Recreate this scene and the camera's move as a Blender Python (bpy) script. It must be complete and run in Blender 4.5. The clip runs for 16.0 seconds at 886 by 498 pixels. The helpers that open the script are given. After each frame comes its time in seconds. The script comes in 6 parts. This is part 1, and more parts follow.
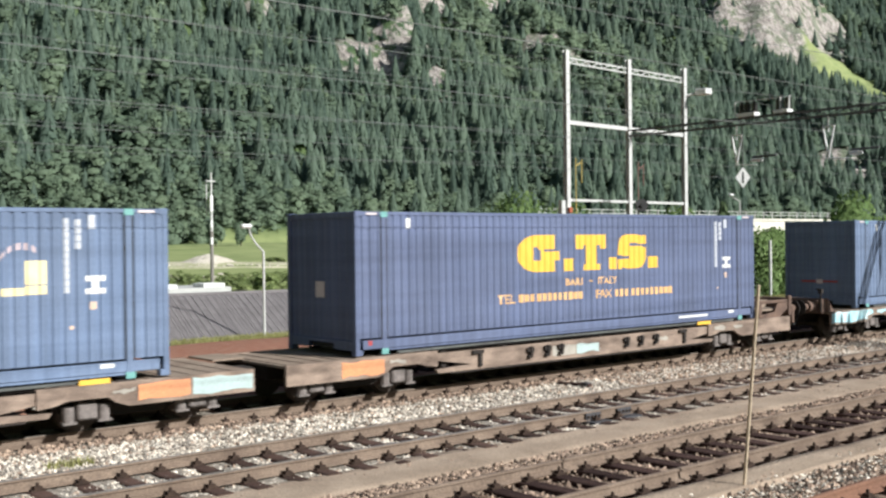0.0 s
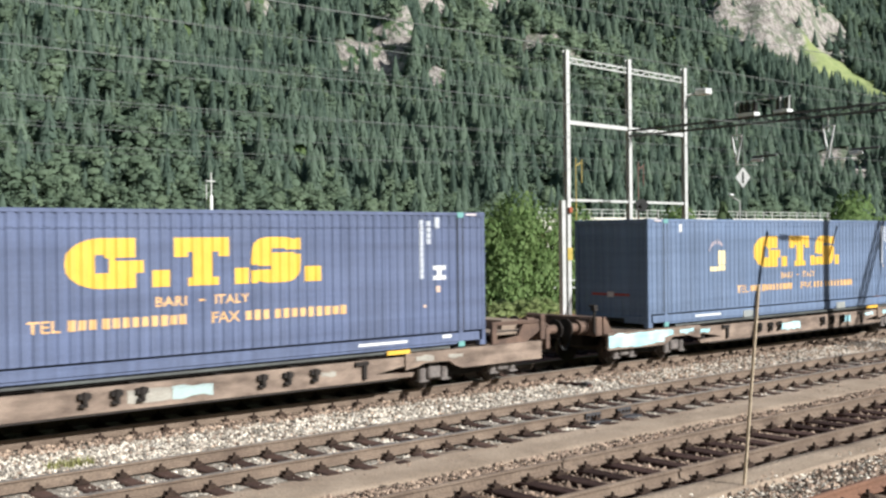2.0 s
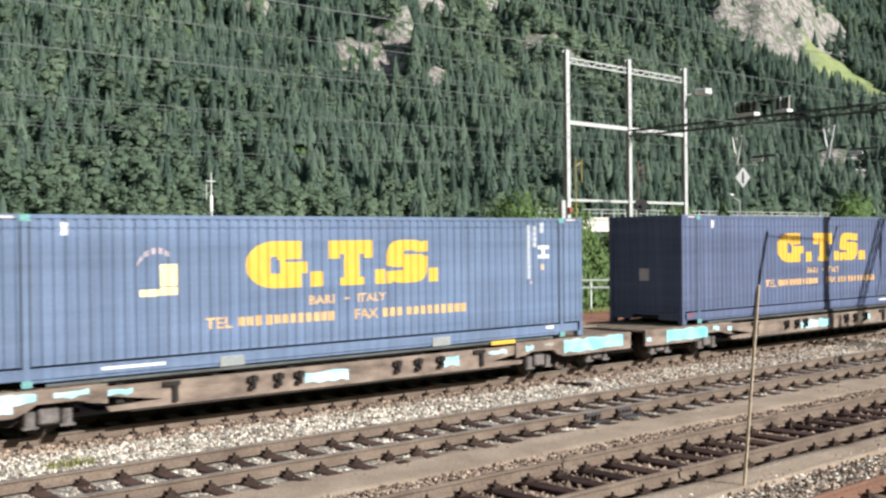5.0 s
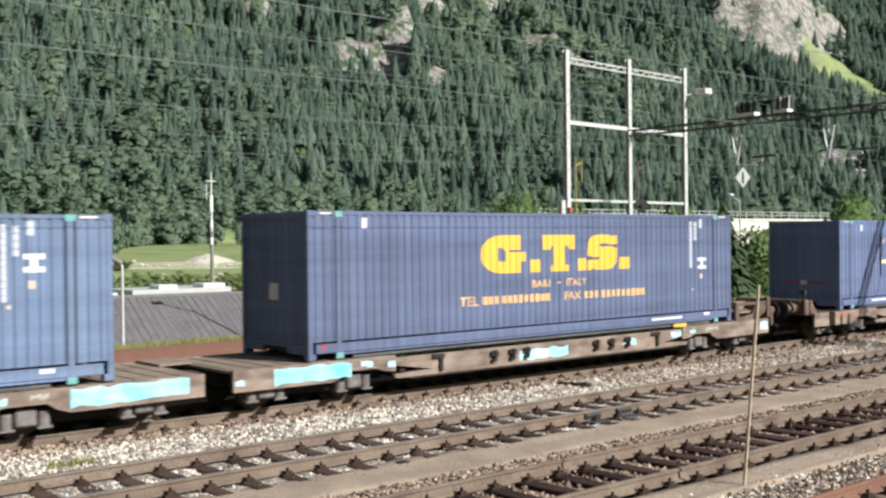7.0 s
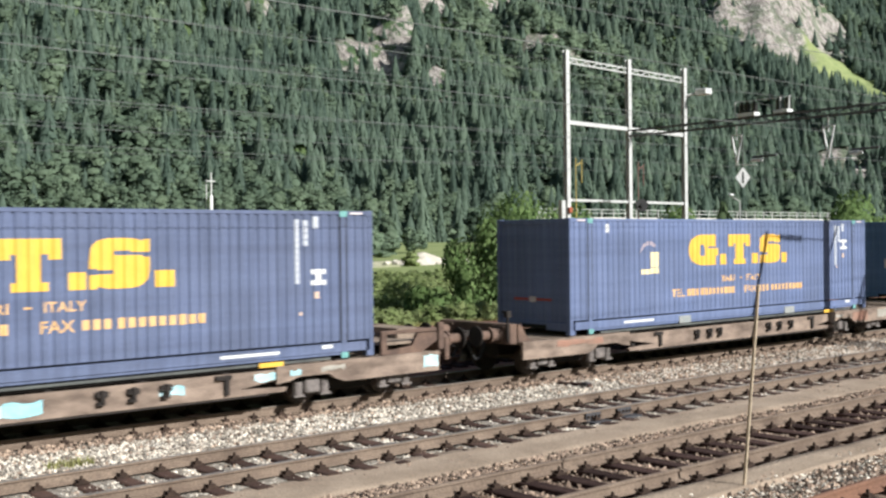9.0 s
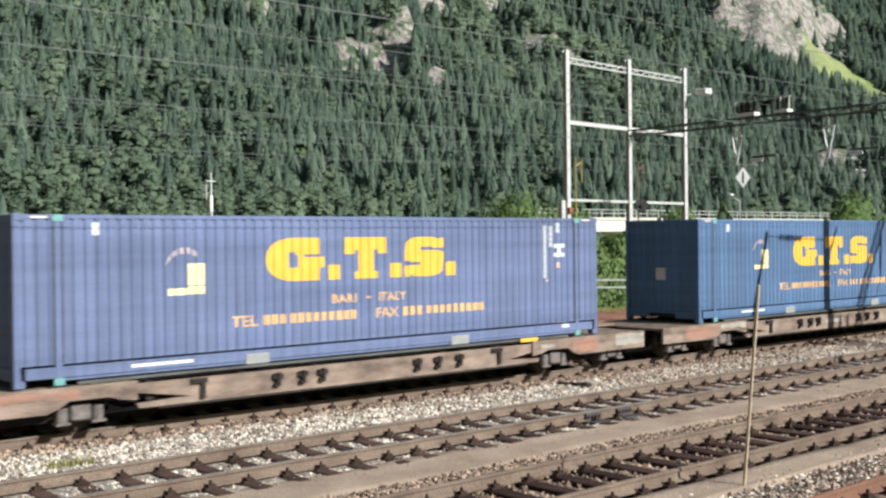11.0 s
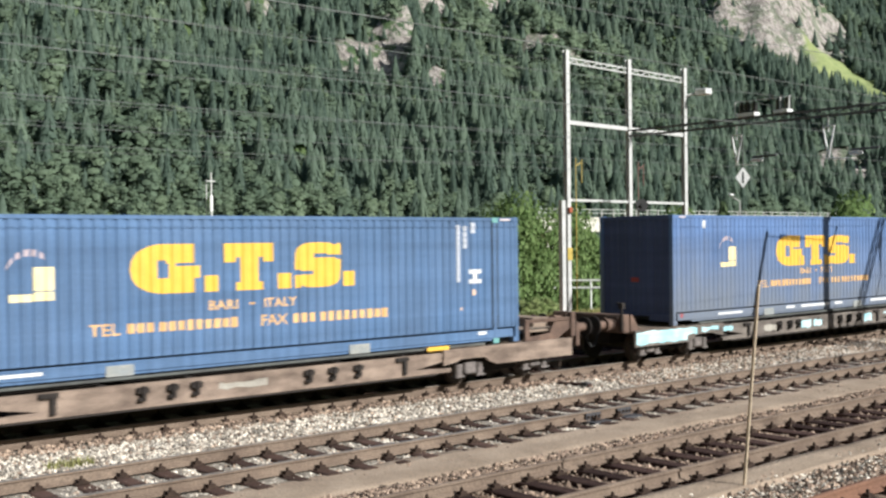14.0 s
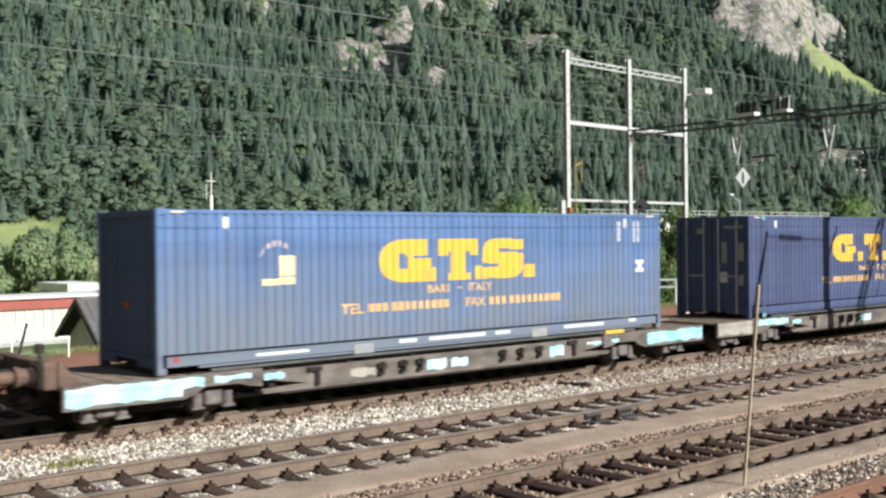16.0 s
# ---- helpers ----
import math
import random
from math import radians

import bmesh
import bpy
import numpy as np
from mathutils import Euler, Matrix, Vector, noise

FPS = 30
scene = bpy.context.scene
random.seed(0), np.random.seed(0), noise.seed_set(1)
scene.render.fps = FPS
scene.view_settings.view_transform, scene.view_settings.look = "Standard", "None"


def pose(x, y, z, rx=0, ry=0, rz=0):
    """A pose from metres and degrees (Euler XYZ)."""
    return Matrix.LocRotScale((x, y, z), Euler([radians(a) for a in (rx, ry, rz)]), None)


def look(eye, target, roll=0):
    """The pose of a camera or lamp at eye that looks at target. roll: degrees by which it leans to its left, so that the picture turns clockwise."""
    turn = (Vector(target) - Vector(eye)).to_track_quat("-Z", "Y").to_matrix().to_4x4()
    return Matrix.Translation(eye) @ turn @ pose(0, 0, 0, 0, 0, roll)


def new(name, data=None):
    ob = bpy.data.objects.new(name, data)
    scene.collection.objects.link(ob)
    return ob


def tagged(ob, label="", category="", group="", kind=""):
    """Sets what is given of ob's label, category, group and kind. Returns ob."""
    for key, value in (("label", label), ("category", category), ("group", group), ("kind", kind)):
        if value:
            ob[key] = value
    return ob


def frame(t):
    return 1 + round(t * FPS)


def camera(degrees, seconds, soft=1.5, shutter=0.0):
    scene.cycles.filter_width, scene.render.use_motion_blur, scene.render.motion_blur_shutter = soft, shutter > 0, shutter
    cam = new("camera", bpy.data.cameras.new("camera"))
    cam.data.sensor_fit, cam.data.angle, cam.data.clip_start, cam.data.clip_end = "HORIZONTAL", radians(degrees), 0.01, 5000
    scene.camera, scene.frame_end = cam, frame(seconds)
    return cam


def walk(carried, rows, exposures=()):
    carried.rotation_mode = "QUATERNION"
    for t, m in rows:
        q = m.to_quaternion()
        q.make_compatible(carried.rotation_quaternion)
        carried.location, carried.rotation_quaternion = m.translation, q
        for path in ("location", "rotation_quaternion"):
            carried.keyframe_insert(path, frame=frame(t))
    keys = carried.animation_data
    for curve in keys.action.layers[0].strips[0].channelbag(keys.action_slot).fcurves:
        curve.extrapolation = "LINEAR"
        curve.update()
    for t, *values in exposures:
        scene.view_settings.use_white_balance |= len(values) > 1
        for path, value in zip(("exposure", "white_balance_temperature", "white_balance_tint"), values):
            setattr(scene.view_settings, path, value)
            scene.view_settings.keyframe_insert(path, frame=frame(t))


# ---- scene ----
EYE = Vector((0.0, -18.454, 3.128))
AIM = Vector((math.sin(radians(40.48)) * math.cos(radians(-0.431)), math.cos(radians(40.48)) * math.cos(radians(-0.431)), math.sin(radians(-0.431))))
cam = camera(45.04, 16.0, soft=2.45, shutter=0.3)
PATH = [(0.0, look(EYE, EYE + AIM * 20, -0.65)), (16.0, look(EYE, EYE + AIM * 20, -0.65))]
walk(cam, PATH, [(0.0, 0.47, 6400, 10), (9.5, 0.46, 6400, 10), (11.5, 0.4, 6450, 10), (16.0, 0.41, 6450, 10)])

# ---- daylight ----
SUN_AZ, SUN_EL = 160.0, 33.0            # compass degrees from +y towards +x
world = bpy.data.worlds.new("world")
scene.world = world
world.use_nodes = True
wn = world.node_tree
sky = wn.nodes.new("ShaderNodeTexSky")
sky.sky_type = "NISHITA"
sky.sun_disc = False
sky.sun_elevation = radians(SUN_EL)
sky.sun_rotation = radians(SUN_AZ)
sky.air_density, sky.dust_density = 1.0, 0.8
wn.links.new(sky.outputs[0], wn.nodes["Background"].inputs[0])
wn.nodes["Background"].inputs[1].default_value = 0.05
sun_data = bpy.data.lights.new("sun", "SUN")
sun_data.energy, sun_data.angle, sun_data.color = 5.0, radians(0.53), (1.0, 0.995, 0.96)
sun_dir = Vector((math.sin(radians(SUN_AZ)) * math.cos(radians(SUN_EL)), math.cos(radians(SUN_AZ)) * math.cos(radians(SUN_EL)), math.sin(radians(SUN_EL))))
sun = new("sun", sun_data)
sun.matrix_world = look(sun_dir * 60, (0, 0, 0))


# ---- materials ----
def mat(name, col, col2=None, rough=0.7, scale=6.0, fine=60.0, bump=0.15, metal=0.0, dist=0.02, rand=0.0, stretch=(1, 1, 1), mixpow=1.0, spec=0.5, tint=False, fine_amt=0.25):
    """A surface of two colours that vary at two scales, with grain in its relief."""
    m = bpy.data.materials.new(name)
    m.use_nodes = True
    nt = m.node_tree
    N, L = nt.nodes, nt.links
    b = N["Principled BSDF"]
    co = N.new("ShaderNodeTexCoord")
    mp = N.new("ShaderNodeMapping")
    mp.inputs["Scale"].default_value = stretch
    L.new(co.outputs["Object"], mp.inputs[0])
    big = N.new("ShaderNodeTexNoise")
    big.inputs["Scale"].default_value, big.inputs["Detail"].default_value = scale, 5
    L.new(mp.outputs[0], big.inputs["Vector"])
    small = N.new("ShaderNodeTexNoise")
    small.inputs["Scale"].default_value, small.inputs["Detail"].default_value = fine, 3
    L.new(mp.outputs[0], small.inputs["Vector"])
    ramp = N.new("ShaderNodeMapRange")
    ramp.inputs["From Min"].default_value, ramp.inputs["From Max"].default_value = 0.5 - 0.22 * mixpow, 0.5 + 0.22 * mixpow
    L.new(big.outputs["Fac"], ramp.inputs["Value"])
    mix = N.new("ShaderNodeMix")
    mix.data_type = "RGBA"
    mix.inputs["A"].default_value = (*col, 1)
    mix.inputs["B"].default_value = (*(col2 or [c * 0.7 for c in col]), 1)
    L.new(ramp.outputs[0], mix.inputs["Factor"])
    grain = N.new("ShaderNodeMapRange")
    grain.inputs["From Min"].default_value, grain.inputs["From Max"].default_value = 0.3, 0.7
    grain.inputs["To Min"].default_value, grain.inputs["To Max"].default_value = 1 - fine_amt, 1 + fine_amt
    L.new(small.outputs["Fac"], grain.inputs["Value"])
    mul = N.new("ShaderNodeVectorMath")
    mul.operation = "SCALE"
    L.new(mix.outputs["Result"], mul.inputs[0])
    L.new(grain.outputs[0], mul.inputs["Scale"])
    out = mul.outputs[0]
    if rand:
        info = N.new("ShaderNodeObjectInfo" if not tint else "ShaderNodeNewGeometry")
        src = info.outputs["Random"] if not tint else info.outputs["Random Per Island"]
        rr = N.new("ShaderNodeMapRange")
        rr.inputs["To Min"].default_value, rr.inputs["To Max"].default_value = 1 - rand, 1 + rand
        L.new(src, rr.inputs["Value"])
        m2 = N.new("ShaderNodeVectorMath")
        m2.operation = "SCALE"
        L.new(out, m2.inputs[0])
        L.new(rr.outputs[0], m2.inputs["Scale"])
        out = m2.outputs[0]
    L.new(out, b.inputs["Base Color"])
    b.inputs["Roughness"].default_value, b.inputs["Metallic"].default_value = rough, metal
    b.inputs["Specular IOR Level"].default_value = spec
    if bump:
        bp = N.new("ShaderNodeBump")
        bp.inputs["Strength"].default_value, bp.inputs["Distance"].default_value = bump, dist
        L.new(small.outputs["Fac"], bp.inputs["Height"])
        L.new(bp.outputs[0], b.inputs["Normal"])
    return m


def leaf_mat(name, col, col2, rand=0.35, rough=0.6, through_=0.12):
    """Foliage: a tint for each tree from its own attribute, a shade for each leaf or bough."""
    m = bpy.data.materials.new(name)
    m.use_nodes = True
    nt = m.node_tree
    N, L = nt.nodes, nt.links
    b = N["Principled BSDF"]
    at = N.new("ShaderNodeAttribute")
    at.attribute_name = "tint"
    mix = N.new("ShaderNodeMix")
    mix.data_type = "RGBA"
    mix.inputs["A"].default_value, mix.inputs["B"].default_value = (*col, 1), (*col2, 1)
    L.new(at.outputs["Fac"], mix.inputs["Factor"])
    geo = N.new("ShaderNodeNewGeometry")
    rr = N.new("ShaderNodeMapRange")
    rr.inputs["To Min"].default_value, rr.inputs["To Max"].default_value = 1 - rand, 1 + rand
    L.new(geo.outputs["Random Per Island"], rr.inputs["Value"])
    m2 = N.new("ShaderNodeVectorMath")
    m2.operation = "SCALE"
    L.new(mix.outputs["Result"], m2.inputs[0])
    L.new(rr.outputs[0], m2.inputs["Scale"])
    L.new(m2.outputs[0], b.inputs["Base Color"])
    b.inputs["Roughness"].default_value = rough
    b.inputs["Specular IOR Level"].default_value = 0.12
    # leaves let part of the light through
    thin = N.new("ShaderNodeBsdfTranslucent")
    L.new(m2.outputs[0], thin.inputs["Color"])
    both = N.new("ShaderNodeMixShader")
    both.inputs[0].default_value = through_
    L.new(b.outputs[0], both.inputs[1])
    L.new(thin.outputs[0], both.inputs[2])
    L.new(both.outputs[0], N["Material Output"].inputs[0])
    return m


def ground_mat():
    """Soil, grass, meadow, forest floor and rock, laid by the masks of the sheet itself."""
    m = bpy.data.materials.new("terrain")
    m.use_nodes = True
    nt = m.node_tree
    N, L = nt.nodes, nt.links
    b = N["Principled BSDF"]
    co = N.new("ShaderNodeTexCoord")

    def noise_pair(scale, detail, a, bcol, lo=0.35, hi=0.65, stretch=(1, 1, 1)):
        mp = N.new("ShaderNodeMapping")
        mp.inputs["Scale"].default_value = stretch
        L.new(co.outputs["Object"], mp.inputs[0])
        n = N.new("ShaderNodeTexNoise")
        n.inputs["Scale"].default_value, n.inputs["Detail"].default_value = scale, detail
        n.inputs["Roughness"].default_value = 0.65
        L.new(mp.outputs[0], n.inputs["Vector"])
        r = N.new("ShaderNodeMapRange")
        r.inputs["From Min"].default_value, r.inputs["From Max"].default_value = lo, hi
        L.new(n.outputs["Fac"], r.inputs["Value"])
        x = N.new("ShaderNodeMix")
        x.data_type = "RGBA"
        x.inputs["A"].default_value, x.inputs["B"].default_value = (*a, 1), (*bcol, 1)
        L.new(r.outputs[0], x.inputs["Factor"])
        return x.outputs["Result"], n.outputs["Fac"]

    soil, _ = noise_pair(1.2, 8, (0.17, 0.085, 0.05), (0.27, 0.20, 0.15))
    grass, _ = noise_pair(0.5, 9, (0.16, 0.20, 0.07), (0.27, 0.30, 0.13))
    meadow, _ = noise_pair(0.06, 9, (0.18, 0.225, 0.09), (0.295, 0.33, 0.145))
    floor_, _ = noise_pair(0.05, 7, (0.06, 0.09, 0.045), (0.09, 0.13, 0.05))
    rock, rf = noise_pair(0.3, 12, (0.2, 0.175, 0.158), (0.47, 0.425, 0.385), 0.38, 0.6, (1, 0.6, 0.35))
    scrub, _ = noise_pair(0.07, 9, (0.05, 0.09, 0.05), (0.10, 0.15, 0.06))
    pick = N.new("ShaderNodeTexNoise")
    pick.inputs["Scale"].default_value, pick.inputs["Detail"].default_value, pick.inputs["Roughness"].default_value = 0.09, 10, 0.7
    L.new(co.outputs["Object"], pick.inputs["Vector"])
    pr = N.new("ShaderNodeMapRange")
    pr.inputs["From Min"].default_value, pr.inputs["From Max"].default_value = 0.5, 0.55
    L.new(pick.outputs["Fac"], pr.inputs["Value"])
    grown = N.new("ShaderNodeMix")
    grown.data_type = "RGBA"
    at = N.new("ShaderNodeAttribute")
    at.attribute_name = "scree"
    less = N.new("ShaderNodeMath")
    less.operation, less.inputs[2].default_value = "MULTIPLY_ADD", 1.0
    less.inputs[1].default_value = -0.42
    L.new(at.outputs["Fac"], less.inputs[0])
    few = N.new("ShaderNodeMath")
    few.operation = "MULTIPLY"
    L.new(pr.outputs[0], few.inputs[0])
    L.new(less.outputs[0], few.inputs[1])
    L.new(few.outputs[0], grown.inputs["Factor"])
    L.new(rock, grown.inputs["A"])
    L.new(scrub, grown.inputs["B"])
    rock = grown.outputs["Result"]
    cur = floor_
    for attr, col in (("meadow", meadow), ("grass", grass), ("soil", soil), ("rock", rock), ("scree", rock)):
        at = N.new("ShaderNodeAttribute")
        at.attribute_name = attr
        x = N.new("ShaderNodeMix")
        x.data_type = "RGBA"
        L.new(at.outputs["Fac"], x.inputs["Factor"])
        L.new(cur, x.inputs["A"])
        L.new(col, x.inputs["B"])
        cur = x.outputs["Result"]
    L.new(cur, b.inputs["Base Color"])
    b.inputs["Roughness"].default_value = 0.95
    b.inputs["Specular IOR Level"].default_value = 0.15
    bp = N.new("ShaderNodeBump")
    bp.inputs["Strength"].default_value, bp.inputs["Distance"].default_value = 0.9, 3.0
    at = N.new("ShaderNodeAttribute")
    at.attribute_name = "rock"
    rugged = N.new("ShaderNodeMath")
    rugged.operation = "MULTIPLY"
    L.new(rf, rugged.inputs[0])
    L.new(at.outputs["Fac"], rugged.inputs[1])
    L.new(rugged.outputs[0], bp.inputs["Height"])
    L.new(bp.outputs[0], b.inputs["Normal"])
    return m


M_GROUND = ground_mat()
M_BALLAST = mat("pale_ballast", (0.42, 0.375, 0.315), (0.14, 0.115, 0.09), 0.95, 9, 26, 1.0, dist=0.05, fine_amt=0.6)
M_STONE = mat("ballast_stone", (0.68, 0.622, 0.535), (0.37, 0.315, 0.252), 0.9, 3, 40, 0.3, rand=0.75, tint=True)
M_STONE_B = mat("brown_stone", (0.40, 0.30, 0.225), (0.20, 0.138, 0.102), 0.95, 3, 40, 0.3, rand=0.78, tint=True)
M_BROWN = mat("brown_gravel", (0.195, 0.13, 0.092), (0.31, 0.225, 0.165), 0.95, 5, 24, 1.0, dist=0.05, fine_amt=0.55)
M_SAND = mat("trodden_cinder_path", (0.425, 0.33, 0.245), (0.25, 0.185, 0.131), 0.95, 1.1, 34, 0.6, dist=0.03, fine_amt=0.3)
M_RUSTBED = mat("rusty_ballast", (0.27, 0.095, 0.055), (0.34, 0.18, 0.12), 0.95, 3, 24, 1.0, dist=0.05, fine_amt=0.45)
M_RAIL = mat("rail_steel_brown", (0.23, 0.17, 0.125), (0.125, 0.086, 0.062), 0.75, 3.5, 60, 0.3, stretch=(0.5, 1, 1), fine_amt=0.35)
M_RAILTOP = mat("rail_head_worn", (0.36, 0.33, 0.29), (0.27, 0.24, 0.21), 0.5, 2, 60, 0.05, metal=0.7, stretch=(0.2, 1, 1))
M_RAILRUST = mat("rail_steel_rusty", (0.23, 0.115, 0.07), (0.165, 0.085, 0.055), 0.85, 2, 50, 0.2, stretch=(0.3, 1, 1))
M_SLEEPER = mat("sleeper_old_wood", (0.036, 0.022, 0.02), (0.075, 0.045, 0.038), 0.95, 2, 30, 0.5, stretch=(6, 1, 1), rand=0.35, spec=0.12)
M_SLEEPER_R = mat("sleeper_rusty_steel", (0.09, 0.053, 0.041), (0.045, 0.03, 0.025), 0.9, 3, 30, 0.4, rand=0.4, spec=0.15)
M_FAST = mat("fastening_dark_iron", (0.032, 0.021, 0.016), (0.065, 0.042, 0.031), 0.85, 10, 60, 0.2, spec=0.2)


# ---- building blocks ----
def part(name, bm, material, parent=None, label="", smooth=False):
    """Links a bmesh as one mesh object, under parent where there is one."""
    me = bpy.data.meshes.new(name)
    if smooth:
        for f in bm.faces:
            f.smooth = True
    bm.to_mesh(me)
    bm.free()
    me.materials.append(material)
    ob = new(name, me)
    if parent:
        ob.parent = parent
    if label:
        ob["label"] = label
    return ob


def thing(name, label, category, group="", at=(0, 0, 0), rz=0.0, kind=""):
    ob = new(name)
    ob.empty_display_size = 0.2
    ob.matrix_basis = pose(*at, 0, 0, rz)
    return tagged(ob, label, category, group, kind)


def box(bm, x0, x1, y0, y1, z0, z1, bev=0.0):
    v = [bm.verts.new(c) for c in ((x0, y0, z0), (x1, y0, z0), (x1, y1, z0), (x0, y1, z0), (x0, y0, z1), (x1, y0, z1), (x1, y1, z1), (x0, y1, z1))]
    fs = [bm.faces.new([v[i] for i in q]) for q in ((3, 2, 1, 0), (4, 5, 6, 7), (0, 1, 5, 4), (1, 2, 6, 5), (2, 3, 7, 6), (3, 0, 4, 7))]
    if bev:
        es = list({e for f in fs for e in f.edges})
        bmesh.ops.bevel(bm, geom=es, offset=bev, segments=1, affect="EDGES", profile=0.5)
    return v


def bar(bm, a, b, r, seg=8, r2=None):
    """A round bar from a to b."""
    a, b = Vector(a), Vector(b)
    r2 = r if r2 is None else r2
    d = (b - a).normalized()
    u = d.orthogonal().normalized()
    w = d.cross(u)
    ring = [[bm.verts.new(c + (u * math.cos(k) + w * math.sin(k)) * rr) for k in [2 * math.pi * i / seg for i in range(seg)]] for c, rr in ((a, r), (b, r2))]
    for i in range(seg):
        j = (i + 1) % seg
        bm.faces.new((ring[0][i], ring[0][j], ring[1][j], ring[1][i]))
    bm.faces.new(ring[0][::-1])
    bm.faces.new(ring[1])


def beam(bm, a, b, w, h=None):
    """A square bar from a to b."""
    h = h or w
    a, b = Vector(a), Vector(b)
    d = (b - a).normalized()
    up = Vector((0, 0, 1)) if abs(d.z) < 0.9 else Vector((1, 0, 0))
    s = d.cross(up).normalized() * (w / 2)
    t = s.cross(d).normalized() * (h / 2)
    v = [bm.verts.new(c + p * s + q * t) for c in (a, b) for p, q in ((-1, -1), (1, -1), (1, 1), (-1, 1))]
    for q in ((3, 2, 1, 0), (4, 5, 6, 7), (0, 1, 5, 4), (1, 2, 6, 5), (2, 3, 7, 6), (3, 0, 4, 7)):
        bm.faces.new([v[i] for i in q])


def prism(bm, outline, y0, y1):
    """An outline in x and z, drawn out from y0 to y1."""
    a = [bm.verts.new((x, y0, z)) for x, z in outline]
    b = [bm.verts.new((x, y1, z)) for x, z in outline]
    n = len(outline)
    bm.faces.new(a)
    bm.faces.new(b[::-1])
    for i in range(n):
        j = (i + 1) % n
        bm.faces.new((a[j], a[i], b[i], b[j]))
    bmesh.ops.recalc_face_normals(bm, faces=bm.faces)


def sheet_mesh(name, verts, faces, material, parent=None, smooth=False):
    """A mesh from numpy arrays; faces all of one size."""
    verts, faces = np.asarray(verts, np.float32), np.asarray(faces, np.int32)
    me = bpy.data.meshes.new(name)
    me.vertices.add(len(verts))
    me.vertices.foreach_set("co", verts.ravel())
    k = faces.shape[1]
    me.loops.add(faces.size)
    me.loops.foreach_set("vertex_index", faces.ravel())
    me.polygons.add(len(faces))
    me.polygons.foreach_set("loop_start", np.arange(0, faces.size, k, dtype=np.int32))
    me.update(calc_edges=True)
    me.validate()
    me.polygons.foreach_set("use_smooth", np.full(len(faces), smooth))
    me.materials.append(material)
    ob = new(name, me)
    if parent:
        ob.parent = parent
    return ob


def add_attr(ob, name, values):
    at = ob.data.attributes.new(name, "FLOAT", "POINT")
    at.data.foreach_set("value", np.asarray(values, np.float32))


def fade(x, a, b):
    t = np.clip((np.asarray(x, float) - a) / (b - a), 0, 1)
    return t * t * (3 - 2 * t)


# ---- the land: railway level, bank, valley floor and mountainside in one sheet ----
MA = radians(15.0)                        # the mountain's face looks this way from +y
FOOT = 450.0


def wave(x, y, seed):
    """Smooth uneven relief, about -1 to 1."""
    r = np.random.RandomState(seed)
    s = 0
    for k in range(9):
        a, ph, f = r.uniform(0, 6.28), r.uniform(0, 6.28), 1.75 ** (k / 1.6)
        s = s + np.sin((x * math.cos(a) + y * math.sin(a)) * f + ph) / f ** 0.8
    return s / 2.6


# rock steps: place along and up the slope, half width, height, run, lean
CLIFFS = [(260, 205, 13, 11, 15, 0.0), (288, 203, 25, 13, 24, 0.45), (318, 186, 9, 8, 10, 0.0), (300, 131, 9, 8, 10, 0.0), (436, 194, 8, 8, 9, 0.0), (318, 214, 7, 8, 9, 0.0), (307, 164, 13, 13, 12, 0.0), (412, 220, 10, 9, 10, 0.2), (428, 212, 7, 6, 7, 0.0), (440, 322, 26, 24, 22, 0.0), (676, 298, 17, 30, 44, 0.3), (708, 272, 30, 34, 44, 0.4), (760, 318, 40, 42, 46, 0.5), (800, 350, 46, 40, 46, 0.3), (570, 72, 22, 9, 13, 0.3), (219, 282, 11, 8, 10, 0.0), (362, 296, 14, 12, 12, 0.0)]


def land(x, y):
    x, y = np.asarray(x, float), np.asarray(y, float)
    d = x * math.sin(MA) + y * math.cos(MA)
    s = x * math.cos(MA) - y * math.sin(MA)
    z = -0.42 - 0.05 * fade(y, 14, 16) - 2.9 * fade(y, 16.4, 23.0)
    z = z + 1.5 * fade(d, 55, 120) + 1.7 * fade(d, 120, 210) + 2.6 * fade(d, 220, FOOT)
    z = z + fade(d, 40, 130) * wave(x / 38, y / 38, 3) * 0.9
    up = np.maximum(d - FOOT, 0)
    rise = up * 0.62 + 26 * fade(up, 30, 260) * wave(x / 95, y / 95, 5) + 9 * fade(up, 5, 60) * wave(x / 31, y / 31, 8)
    rise = rise + 9 * fade(up, 20, 160) * np.sin(s / 26 + up / 60 + 1.5 * wave(x / 80, y / 80, 41))
    for cs, cu, hs, h, run, lean in CLIFFS:
        a = (s - cs - lean * (up - cu) + 5 * wave(x / 20, y / 20, 51)) / hs
        rise = rise + h * np.exp(-a ** 4) * fade(up + 4 * wave(x / 15, y / 15, 52), cu, cu + run) * (1 - 0.95 * fade(up, cu + run + 25, cu + run + 170))
    gully = np.exp(-((s - 250) / 55) ** 2) * 26 * fade(up, 30, 200)
    # unseen valley flanks, added behind and beside the viewer to block low sky light
    unseen_flank = np.minimum(0.44 * np.maximum(-y - 130, 0), 420) + np.minimum(0.5 * np.maximum(-x - 130, 0), 460)
    return z + rise - gully + unseen_flank


def span(*marks):
    """Stations from mark to mark: (start, step), ..., end."""
    out = []
    for (a, st), b in zip(marks, [m[0] for m in marks[1:]] + [None]):
        if b is None:
            out.append(a)
        else:
            out += list(np.arange(a, b - 1e-6, st))
    return np.array(out)


